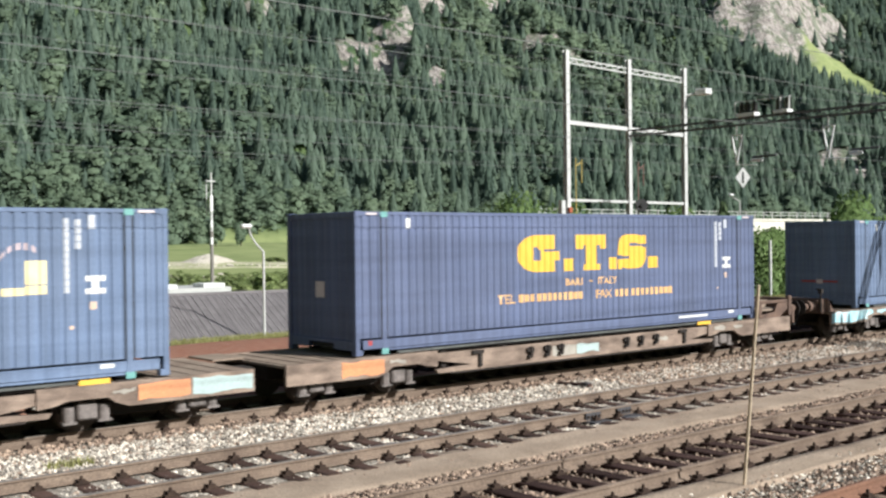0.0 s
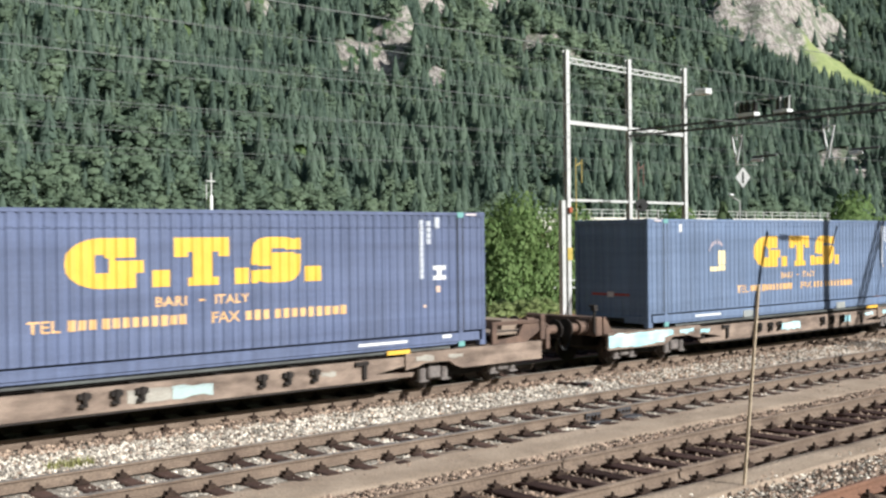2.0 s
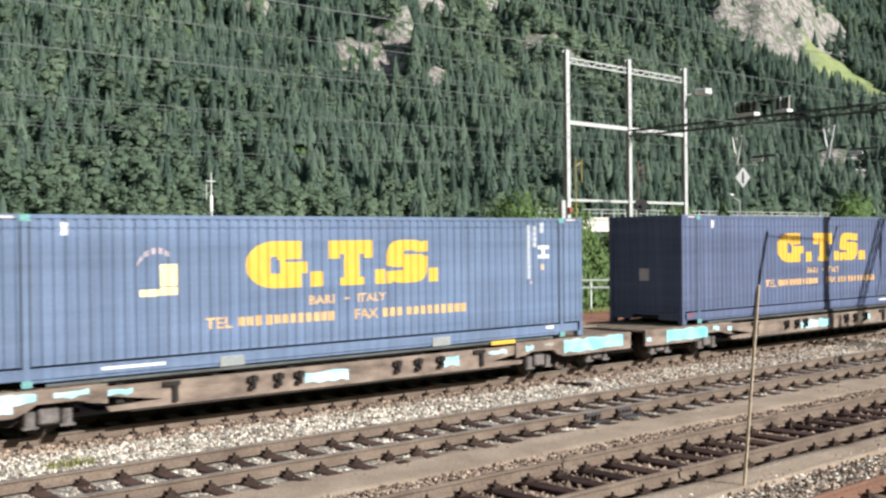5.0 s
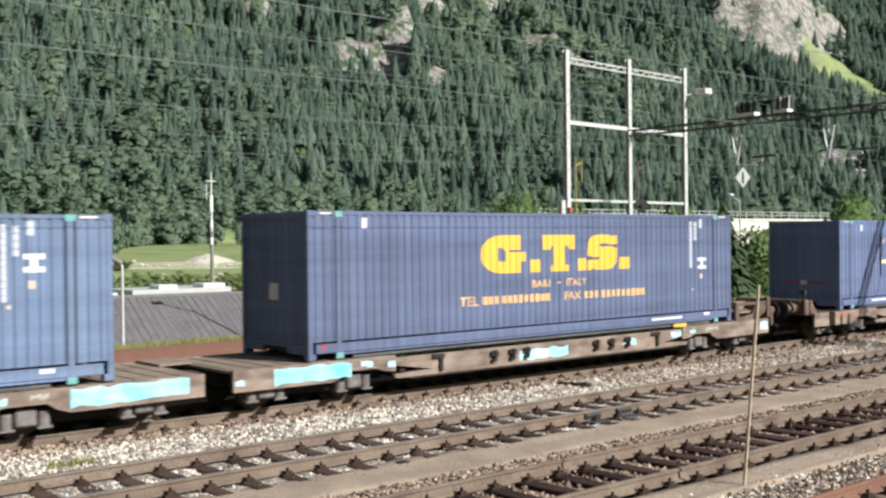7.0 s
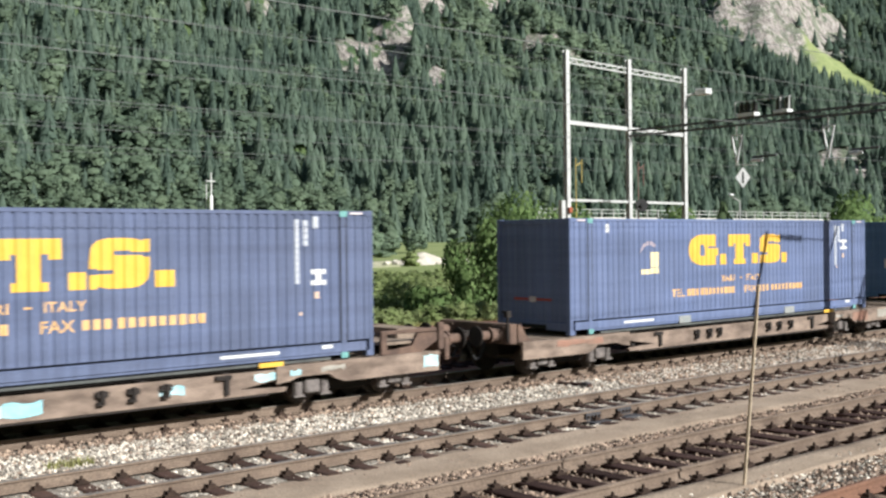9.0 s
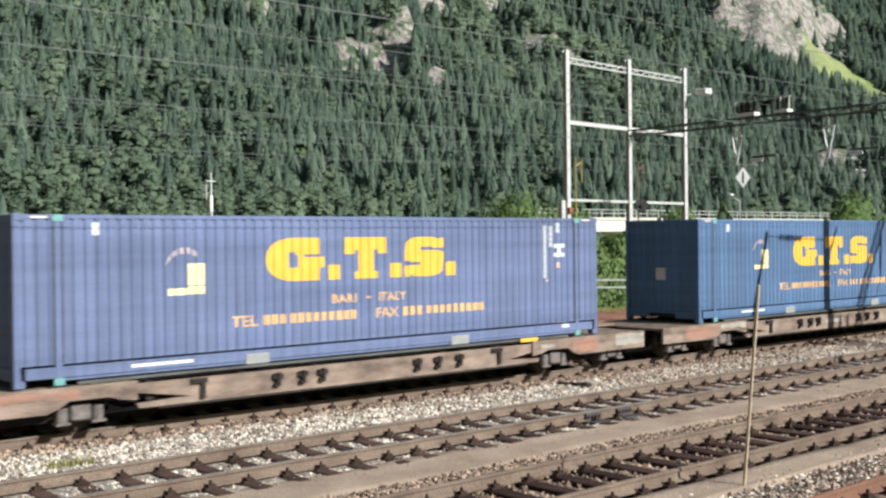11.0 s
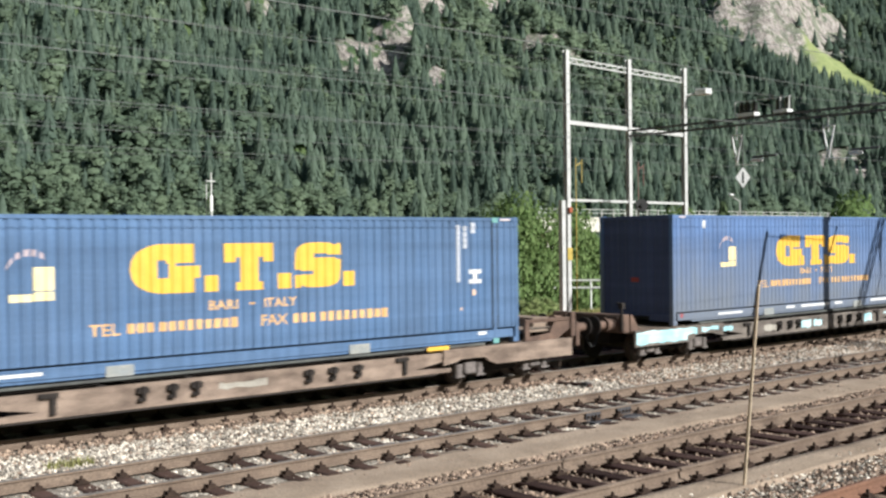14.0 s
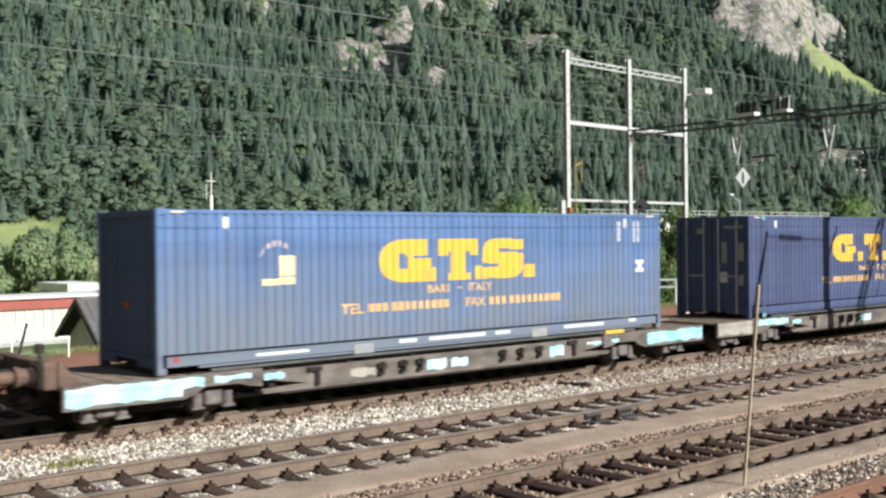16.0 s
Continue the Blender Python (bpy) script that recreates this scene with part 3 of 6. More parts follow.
def container(label, height, paint_mat, logo, doors, end_mark, seed, plates=False, plain=False, lay=(4.5, 5.87, 6.02, 6.36, 6.43, 7.52, 7.62, 7.92, 7.97, 9.04, 9.14, 9.5), rise=1.54, tall=0.85, logo_x=2.6, sign_z=1.62):
    """A 45 ft corrugated box; its left lower near corner stands at the origin's x and z."""
    rng = random.Random(seed)
    root = thing("freight_container", label, "shipping container", "containers on the train")
    H = height
    # the plain box has the shade of its end walls put in as navy
    end_shade_or_paint = M_NAVY if plain else paint_mat
    zb, zt = 0.345, H - 0.07                  # ribs run between the rails
    part("side_panel", ribbed(0.07, LEN - 0.07, zb, zt, lambda u, d, z: (u, FACE + d, z)), paint_mat, root)
    bm = ribbed(0.07, LEN - 0.07, zb, zt, lambda u, d, z: (u, -(FACE + d), z))
    bmesh.ops.reverse_faces(bm, faces=bm.faces[:])
    part("side_panel", bm, paint_mat, root)
    for s, x in ((-1, 0.0), (1, LEN)):
        if doors and s < 0:
            for y0, y1 in ((-HW + 0.16, -0.012), (0.012, HW - 0.16)):
                bm = bmesh.new()
                box(bm, 0.02, 0.07, y0, y1, 0.16, H - 0.11, 0.006)
                for k in range(3):
                    zz = 0.45 + k * 0.78
                    box(bm, 0.012, 0.03, y0 + 0.07, y1 - 0.07, zz, zz + 0.5, 0.006)
                door = part("door", bm, paint_mat, root)
                for u in (0.22, 0.78):
                    yy = y0 + (y1 - y0) * u
                    bm = bmesh.new()
                    bar(bm, (-0.022, yy, 0.12), (-0.022, yy, H - 0.08), 0.03, 8)
                    for zz in (0.2, 0.8, 1.5, 2.2, H - 0.2):
                        box(bm, -0.025, 0.024, yy - 0.055, yy + 0.055, zz - 0.02, zz + 0.02)
                    part("lock_rod", bm, M_GALV, door)
                bm = bmesh.new()
                box(bm, -0.03, 0.01, (y0 + y1) / 2 - 0.28, (y0 + y1) / 2 + 0.22, 1.16, 1.2)
                part("handle", bm, M_GALV, door)
            bm = bmesh.new()
            box(bm, -0.002, 0.011, -0.52, -0.28, 1.0, 1.3)
            part("placard", bm, M_WHITE, root)
            for a, b, c, d in ((-0.52, -0.34, 1.55, 2.15), (-1.07, -0.8, 1.62, 2.13), (-1.07, -0.8, 0.92, 1.23), (-1.05, -0.42, 2.54, 2.62), (0.3, 0.5, 2.4, 2.55)):
                bm = bmesh.new()
                box(bm, -0.002, 0.011, a, b, c, d)
                part("data_plate", bm, M_GRAB, root, "dull grey data plate")
        else:
            bm = ribbed(-HW + 0.12, HW - 0.12, zb - 0.05, zt, lambda u, d, z: (x - s * (0.03 + d * 0.9), u, z), 0.25)
            if s > 0:
                pass
            else:
                bmesh.ops.reverse_faces(bm, faces=bm.faces[:])
            part("end_panel", bm, end_shade_or_paint, root)
        for y0 in (-HW, HW - 0.14):
            bm = bmesh.new()
            x0, x1 = (0.0, 0.11) if s < 0 else (LEN - 0.11, LEN)
            box(bm, x0, x1, y0, y0 + 0.14, 0.1, H - 0.1, 0.012)
            part("corner_post", bm, paint_mat, root)
            for z0 in (0.0, H - 0.118):
                bm = bmesh.new()
                a, b = (-0.002, 0.176) if s < 0 else (LEN - 0.176, LEN + 0.002)
                yy0, yy1 = (y0 - 0.003, y0 + 0.16) if y0 < 0 else (y0 - 0.02, y0 + 0.143)
                box(bm, a, b, yy0, yy1, z0, z0 + 0.118, 0.014)
                part("corner_casting", bm, paint_mat, root)
        bm = bmesh.new()
        x0, x1 = (0.004, 0.1) if s < 0 else (LEN - 0.1, LEN - 0.004)
        box(bm, x0, x1, -HW + 0.14, HW - 0.14, H - 0.14, H - 0.01, 0.01)
        part("end_header", bm, end_shade_or_paint, root)
        bm = bmesh.new()
        box(bm, x0, x1, -HW + 0.14, -0.45, 0.1, 0.3, 0.01)
        box(bm, x0, x1, 0.45, HW - 0.14, 0.1, 0.3, 0.01)
        box(bm, x0, x1, -0.452, 0.452, 0.22, 0.3, 0.01)
        part("end_sill", bm, end_shade_or_paint, root)
    for s in (-1, 1):
        bm = bmesh.new()
        y0, y1 = (-HW + 0.004, -HW + 0.075) if s < 0 else (HW - 0.075, HW - 0.004)
        box(bm, 0.1, LEN - 0.1, y0, y1, H - 0.085, H - 0.012, 0.008)
        part("top_rail", bm, paint_mat, root)
        bm = bmesh.new()
        y0, y1 = (-HW + 0.002, -HW + 0.09) if s < 0 else (HW - 0.09, HW - 0.002)
        box(bm, 0.176, LEN - 0.176, y0, y1, 0.12, 0.305, 0.012)
        lo = box(bm, 0.8, LEN - 0.8, y0 + 0.02, y1, 0.075, 0.121)
        part("bottom_rail", bm, paint_mat, root)
        for x in (0.66, LEN - 0.78) if not plain else ():
            bm = bmesh.new()
            y0, y1 = (-HW - 0.002, -HW + 0.09) if s < 0 else (HW - 0.09, HW + 0.002)
            box(bm, x, x + 0.12, y0, y1, 0.0, H - 0.012, 0.01)
            part("inner_post", bm, paint_mat, root)
            # flush black strips give the shaded gaps beside the post as colour
            for g in (x - 0.024, x + 0.122):
                bm = bmesh.new()
                box(bm, g, g + 0.022, -HW + 0.0085 if s < 0 else HW - 0.0135, -HW + 0.0135 if s < 0 else HW - 0.0085, 0.35, H - 0.09)
                part("post_gap_shade", bm, M_GUM, root, "dark strip for the shaded gap beside the post")
            for z0 in (0.0, H - 0.13):
                bm = bmesh.new()
                yy = y0 - 0.006 if s < 0 else y1 - 0.004
                box(bm, x - 0.02, x + 0.15, yy, yy + 0.01, z0 + 0.01, z0 + 0.12)
                part("twistlock_plate", bm, M_TEAL, root, "faded teal twistlock plate")
    bm = bmesh.new()
    n = 60
    for k in range(n):
        x0 = 0.1 + (LEN - 0.2) * k / n
        x1 = 0.1 + (LEN - 0.2) * (k + 1) / n
        z = H - 0.02 - (0.02 if k % 2 else 0)
        box(bm, x0, x1, -HW + 0.06, HW - 0.06, z - 0.02, z)
    part("roof", bm, paint_mat, root)
    bm = bmesh.new()
    box(bm, 0.1, LEN - 0.1, -HW + 0.08, HW - 0.08, 0.12, 0.2)
    part("underframe", bm, M_GUM, root)

    # painted emblem, words and marks
    dz = H - 2.9
    zl, zh_ = rise, rise + tall
    for k, shape in ((0, emblem_round), (4, emblem_column), (8, emblem_double)):
        a, b = lay[k], lay[k + 1]
        part("emblem_block", decal(shape(a, b, zl, zh_), a, b, step=0.03), M_YELLOW, root, "bright yellow painted block")
        a, b = lay[k + 2], lay[k + 3]
        part("emblem_dot", decal(bars([(a, b, zl, zl + 0.29)]), a, b), M_YELLOW, root)
    part("place_word", words("BARI", 6.08, 1.2 + dz, 6.66, 0.17), M_ORANGE, root)
    part("place_dash", decal(bars([(6.9, 7.02, 1.265 + dz, 1.3 + dz)]), 6.9, 7.02), M_ORANGE, root)
    part("place_word", words("ITALY", 7.22, 1.2 + dz, 7.92, 0.17), M_ORANGE, root)
    zt0 = 0.86 + dz
    part("phone_word", words("TEL", 3.88, zt0, 4.42, 0.2), M_ORANGE, root)
    part("phone_word", words("FAX", 7.16, zt0, 7.72, 0.2), M_ORANGE, root)
    rects = []
    for a, st in ((4.55, 0.174), (7.84, 0.186)):
        for k in range(12):
            x = a + k * st + (0.06 if k > 2 else 0)
            low = 0.02 + 0.05 * rng.random()
            rects.append((x, x + st * 0.72, zt0 + low * 0.3, zt0 + 0.2 - low * 0.3))
    zh = sign_z
    for q in rects:
        part("number_bar", decal(bars([q]), q[0], q[1]), M_ORANGE, root)
    if plain:
        for x in (12.76, 12.92):
            part("code_bar", decal(bars([(x, x + 0.07, 2.2 + dz, 2.72 + dz)]), x, x + 0.07), M_BONE, root)
    else:
        for k in range(11):
            part("code_bar", decal(bars([(11.97, 12.06, 1.5 + dz + k * 0.112, 1.605 + dz + k * 0.112)]), 11.97, 12.06), M_BONE, root)
        part("hazard_tag", decal(bars([(12.4, 12.52, zh - 0.41, zh - 0.28)]), 12.4, 12.52), M_TAG, root)
        part("hazard_tag", decal(bars([(12.05, 12.13, zh - 0.72, zh - 0.66)]), 12.05, 12.13), M_TAG, root)
    for k in range(4):
        part("code_bar", decal(bars([(12.16, 12.26, 2.22 + dz + k * 0.125, 2.33 + dz + k * 0.125)]), 12.16, 12.26), M_BONE, root)
    part("code_bar", decal(bars([(12.38, 12.5, 2.55 + dz, 2.78 + dz)]), 12.38, 12.5), M_BONE, root)
    part("code_bar", decal(bars([(1.3, 1.42, 2.55 + dz, 2.76 + dz)]), 1.3, 1.42), M_WHITE, root)
    zq = sign_z
    xq = 12.83 if plain else 12.33

    def cross(x):
        u = abs((x - xq) / 0.34 - 0.5)
        return [(zq - 0.15, zq - 0.06), (zq + 0.06, zq + 0.15)] if u > 0.2 else [(zq - 0.15, zq + 0.15)]
    part("crossed_sign", decal(cross, xq, xq + 0.34, 0.004, 0.02), M_WHITE, root)

    def tag(name, x0, x1, z0, z1, m):
        bm = bmesh.new()
        box(bm, x0, x1, -HW - 0.003, -HW + 0.004, z0, z1)
        part(name, bm, m, root)
    tag("rail_tag", *((10.36, 11.6) if not logo else (1.95, 3.1)), 0.19, 0.245, M_WHITE)
    tag("rail_tag", 12.55, 12.8, 0.22, 0.29, M_WHITE)
    if plain:
        for a, b in ((5.3, 5.75), (6.1, 7.7), (8.0, 8.45), (10.2, 11.6)):
            tag("rail_tag", a, b, 0.2, 0.27, M_WHITE)
    if plain or not logo:
        tag("corner_tag", 0.3, 0.4, 0.2, 0.3, M_RED)
    tag("rail_tag", 0.28, 0.55, H - 0.075, H - 0.035, M_DIM)
    tag("rail_tag", LEN - 0.55, LEN - 0.25, H - 0.075, H - 0.035, M_DIM)
    if end_mark == "placard":
        bm = bmesh.new()
        box(bm, 0.022, 0.03, -0.13, 0.2, 1.14, 1.47)
        part("placard", bm, M_DIM, root)
    elif end_mark == "stripe":
        bm = bmesh.new()
        box(bm, 0.022, 0.03, -0.62, 0.66, 0.8, 0.86)
        part("end_stripe", bm, M_RED, root, "faded red stripe")
        bm = bmesh.new()
        box(bm, 0.016, 0.021, -0.1, 0.12, 0.76, 0.9)
        part("placard", bm, M_DIM, root)
    elif end_mark == "small":
        bm = bmesh.new()
        box(bm, 0.016, 0.024, -0.1, 0.16, 1.12, 1.24)
        part("placard", bm, M_RED, root)
    if logo:
        z0, lx = 1.86 + dz, logo_x
        def arch(r0, r1):
            def f(x):
                t = (x - lx - 0.37) / 0.4
                if abs(t) >= 1:
                    return []
                k = math.sqrt(1 - t * t)
                return [(z0 + r0 * k, z0 + r1 * k + 0.01)]
            return f
        for a, b in ((0.0, 0.1), (0.14, 0.22), (0.27, 0.36), (0.4, 0.47), (0.52, 0.6)):
            part("logo_arch", decal(arch(0.36, 0.46), lx + a, lx + b, step=0.02), M_ARCH, root, "faded piece of a thin arch")
        part("logo_block", decal(bars([(lx + 0.42, lx + 0.76, z0 - 0.2, z0 + 0.18)]), lx + 0.42, lx + 0.76), M_CREAMY, root)
        part("logo_block", decal(bars([(lx + 0.42, lx + 0.76, z0 - 0.36, z0 - 0.22)]), lx + 0.42, lx + 0.76), M_CREAMY, root)
        part("logo_block", decal(bars([(lx + 0.04, lx + 0.41, z0 - 0.37, z0 - 0.25)]), lx + 0.04, lx + 0.41), M_CREAMY, root)
    if plates:
        for x in (4.15, 9.12):
            bm = bmesh.new()
            box(bm, x, x + 0.5, -HW - 0.012, -HW + 0.02, 0.06, 0.25, 0.006)
            part("grab_plate", bm, M_GRAB, root, "grey steel grapple plate")
    return root


# ---- the train: low wagons ----
M_WAG = mat("wagon_rusty_beige", (0.36, 0.27, 0.21), (0.12, 0.085, 0.066), 0.85, 1.7, 30, 0.3, stretch=(1, 1, 2.5), fine_amt=0.2)
M_WAGEND = mat("wagon_end_rust", (0.2, 0.125, 0.09), (0.07, 0.045, 0.036), 0.85, 2.2, 30, 0.3)
M_WAGDECK = mat("wagon_deck_weathered", (0.30, 0.235, 0.18), (0.19, 0.135, 0.10), 0.9, 1.6, 25, 0.3)
M_WAGDARK = mat("wagon_underframe_grime", (0.018, 0.014, 0.012), (0.034, 0.026, 0.022), 0.9, 4, 40, 0.3)
M_BOXES = mat("axlebox_greasy_steel", (0.09, 0.078, 0.07), (0.25, 0.215, 0.2), 0.7, 6, 40, 0.3)
M_WAGGREY = mat("wagon_dusty_grey", (0.235, 0.20, 0.17), (0.08, 0.066, 0.057), 0.85, 1.7, 30, 0.3, stretch=(1, 1, 2.5), fine_amt=0.2)
M_STRIP = mat("dark_support_rail", (0.12, 0.13, 0.12), (0.06, 0.06, 0.058), 0.7, 2, 40, 0.1)
M_CYAN = mat("pale_cyan_paint", (0.22, 0.66, 0.76), (0.74, 0.87, 0.89), 0.6, 1.5, 40, 0.1, fine_amt=0.12)
M_TURQ = mat("turquoise_paint", (0.16, 0.6, 0.7), (0.5, 0.8, 0.86), 0.6, 2.2, 40, 0.1, fine_amt=0.12)
M_COPPER = mat("orange_primer", (0.72, 0.31, 0.14), (0.55, 0.24, 0.12), 0.7, 1.2, 40, 0.1, fine_amt=0.15)
M_PALEGREEN = mat("pale_green_grey_paint", (0.46, 0.60, 0.58), (0.38, 0.46, 0.45), 0.65, 2, 40, 0.1, fine_amt=0.15)
M_DULL = mat("dull_pale_plate", (0.47, 0.44, 0.38), (0.28, 0.25, 0.21), 0.7, 2, 40, 0.1)
M_RAWRED = mat("faded_red_primer", (0.39, 0.19, 0.13), (0.26, 0.18, 0.135), 0.75, 1.4, 40, 0.1, fine_amt=0.15)
M_WHEEL = mat("wheel_steel", (0.12, 0.095, 0.08), (0.08, 0.06, 0.05), 0.6, 6, 50, 0.1, metal=0.4)
WHEEL_R = 0.365
AXLES = (-0.92, 1.08, 12.34, 14.34)
wheelsets = []


def sill(a, b, m, lo=0.46, hi=0.8):
    return ("sill_patch", a, b, lo, hi, m)


def beam_coat(a, b, m, lo=0.42, hi=0.68):
    return ("beam_patch", a, b, lo, hi, m)


def sign_plate(a, b, lo=0.835, hi=0.92):
    return ("yellow_plate", a, b, lo, hi, M_YELLOW)


def wagon(label, first, coats, seed, body=M_WAG):
    """One half of a coupled pair of low container wagons. first: its buffers are at the low end."""
    rng = random.Random(seed)
    root = thing("flat_wagon", label, "container wagon", "wagons of the train")
    # decks over the bogies
    for x0, x1 in ((-1.7, 2.0), (11.7, 15.4)):
        bm = bmesh.new()
        box(bm, x0, x1, -1.3, 1.3, 0.76, 0.815, 0.008)
        part("deck_plate", bm, M_WAGDECK, root)
        for k in range(9):
            bm = bmesh.new()
            xx = x0 + 0.1 + k * 0.4
            box(bm, xx, xx + 0.06, -1.28, 1.28, 0.815, 0.828)
            part("deck_rib", bm, M_WAGDECK, root)
        for y0, y1 in ((-1.38, -1.302), (1.302, 1.38)):
            bm = bmesh.new()
            hump = [(x0, 0.83), (x0, 0.43), (x0 + 2.15, 0.42), (x0 + 2.38, 0.5), (x0 + 2.52, 0.6), (x0 + 3.2, 0.6), (x0 + 3.4, 0.54), (x1, 0.5), (x1, 0.83)]
            if x0 > 5:
                hump = [(x0 + x1 - x - (0.25 if x > x0 + 1 else 0.0), z) for x, z in hump][::-1]
            prism(bm, hump[::-1], y0, y1)
            part("side_sill", bm, body, root)
    # main beams between the bogies
    for y0, y1 in ((-1.34, -1.26), (1.26, 1.34)):
        bm = bmesh.new()
        prism(bm, [(1.75, 0.77), (1.98, 0.62), (3.0, 0.47), (2.0, 0.43), (2.05, 0.35), (11.65, 0.35), (11.7, 0.43), (10.7, 0.47), (11.72, 0.62), (11.95, 0.77)], y0, y1)
        part("main_beam", bm, body, root)
        bm = bmesh.new()
        box(bm, 1.0, 12.7, y0 + 0.02, y1 - 0.005, 0.852, 0.9, 0.006)
        part("support_rail", bm, M_STRIP, root)
        bm = bmesh.new()
        box(bm, 2.4, 11.3, y0 + 0.012, y1 - 0.012, 0.31, 0.348)
        part("beam_flange", bm, M_WAGDARK, root)
    bm = bmesh.new()
    box(bm, -1.5, 15.2, -0.35, 0.35, 0.45, 0.75)
    box(bm, 3.0, 10.7, -1.2, 1.2, 0.42, 0.6)
    box(bm, 1.1, 12.6, -1.02, 1.02, 0.775, 0.85)
    for x in (2.2, 4.0, 5.6, 7.2, 8.8, 10.4, 11.5):
        box(bm, x, x + 0.14, -1.258, 1.258, 0.46, 0.79)
    part("underframe", bm, M_WAGDARK, root)
    # fittings on the near and far beams
    for s in (-1, 1):
        f = s * 1.36
        for x in (3.15, 10.35):
            bm = bmesh.new()
            box(bm, x - 0.16, x + 0.16, f - 0.03, f + 0.03, 0.68, 0.76)
            box(bm, x + 0.02, x + 0.12, f - 0.035, f + 0.035, 0.4, 0.7, 0.01)
            part("brake_lever", bm, M_WAGDARK, root)
        for x in (4.75, 5.3, 5.75, 8.1, 8.65, 9.25):
            bm = bmesh.new()
            box(bm, x - 0.11, x + 0.11, f - 0.05, f + 0.03, 0.6, 0.7, 0.012)
            bar(bm, (x, f - 0.045, 0.52), (x, f - 0.045, 0.72), 0.05, 8)
            box(bm, x - 0.09, x + 0.05, f - 0.06, f + 0.02, 0.47, 0.53, 0.01)
            part("folding_lock", bm, M_WAGDARK, root)
        for x in (0.72, 12.99):
            bm = bmesh.new()
            box(bm, x - 0.16, x + 0.16, s * 1.25 - 0.06, s * 1.25 + 0.06, 0.815, 0.85, 0.008)
            part("corner_seat", bm, M_WAGDARK, root)
        y0 = -1.386 if s < 0 else 1.378

        def plate(name, x0, x1, z0, z1, m, yy=y0):
            if not m:
                return
            n = max(4, int((x1 - x0) / 0.16))
            top = [(x0 + (x1 - x0) * k / n, z1 - rng.uniform(0, 0.05) * (m is not M_YELLOW)) for k in range(n + 1)]
            low = [(x0 + (x1 - x0) * k / n, z0 + rng.uniform(0, 0.06) * (m is not M_YELLOW)) for k in range(n, -1, -1)]
            bm = bmesh.new()
            prism(bm, top + low, yy, yy + 0.008)
            part(name, bm, m, root)
        yb = -1.346 if s < 0 else 1.338
        for name, a, b, lo, hi, m in coats:
            onto = yb if name == "beam_patch" else y0 + 0.004 if name == "yellow_plate" else y0
            plate(name, a, b, lo, hi, m, onto)
    # bogies
    for x in (0.08, 13.34):
        for s in (-1, 1):
            y0, y1 = (-1.05, -0.94) if s < 0 else (0.94, 1.05)
            bm = bmesh.new()
            prism(bm, [(x - 1.5, 0.5), (x - 1.42, 0.36), (x - 0.6, 0.34), (x - 0.45, 0.24), (x + 0.45, 0.24), (x + 0.6, 0.34), (x + 1.42, 0.36), (x + 1.5, 0.5), (x + 0.5, 0.56), (x - 0.5, 0.56)], y0, y1)
            part("bogie_frame", bm, M_WAGDARK, root)
            for dx in (-1.0, 1.0):
                a = x + dx
                bm = bmesh.new()
                yy0, yy1 = (-1.24, -1.05) if s < 0 else (1.05, 1.24)
                box(bm, a - 0.17, a + 0.17, yy0, yy1, 0.24, 0.52, 0.03)
                for q in (-0.3, 0.3):
                    bar(bm, (a + q, (yy0 + yy1) / 2, 0.22), (a + q, (yy0 + yy1) / 2, 0.47), 0.1, 10)
                    box(bm, a + q - 0.12, a + q + 0.12, yy0, yy1, 0.19, 0.225)
                part("axle_box", bm, M_BOXES, root)
    for x in AXLES:
        bm = bmesh.new()
        bar(bm, (0, -1.1, 0), (0, 1.1, 0), 0.075, 10)
        for s in (-1, 1):
            c = s * 0.7535
            bar(bm, (0, c - 0.065, 0), (0, c + 0.065, 0), WHEEL_R, 24)
            bar(bm, (0, c - s * 0.065 - 0.015, 0), (0, c - s * 0.065 + 0.015, 0), WHEEL_R + 0.028, 24)
            bar(bm, (0, c - 0.1, 0), (0, c + 0.1, 0), 0.13, 10)
            for k in range(4):
                an = k * math.pi / 2
                box(bm, 0.2 * math.cos(an) - 0.03, 0.2 * math.cos(an) + 0.03, c + s * 0.064, c + s * 0.075, 0.2 * math.sin(an) - 0.03, 0.2 * math.sin(an) + 0.03)
        w = part("wheelset", bm, M_WHEEL, root)
        w.matrix_basis = pose(x, 0, WHEEL_R)
        wheelsets.append(w)
    # buffer end
    if first:
        bm = bmesh.new()
        box(bm, -1.95, -1.72, -1.22, 1.22, 0.78, 1.24, 0.02)
        part("headstock", bm, M_WAGEND, root)
        for y in (-0.875, 0.875):
            buffer(root, -1.95, y, -1)
        for y in (-1.25, 1.2):
            bm = bmesh.new()
            prism(bm, [(-1.72, 0.83), (-1.3, 0.83), (-1.5, 1.0), (-1.64, 1.22), (-1.72, 1.24)], y, y + 0.05)
            part("end_gusset", bm, M_WAGEND, root)
        bm = bmesh.new()
        bar(bm, (-2.0, -1.2, 0.85), (-2.0, -1.2, 1.52), 0.03, 8)
        bar(bm, (-2.0, -1.2, 1.52), (-2.0, -1.05, 1.52), 0.03, 8)
        box(bm, -2.06, -1.94, -1.26, -1.14, 1.4, 1.54)
        part("lamp_bracket", bm, M_WAGDARK, root)
        coupling(root, -1.95, -1)
    else:
        bm = bmesh.new()
        box(bm, 15.42, 15.68, -1.22, 1.22, 0.72, 1.26, 0.02)
        part("headstock", bm, M_WAGEND, root)
        for y in (-0.875, 0.875):
            buffer(root, 15.68, y, 1)
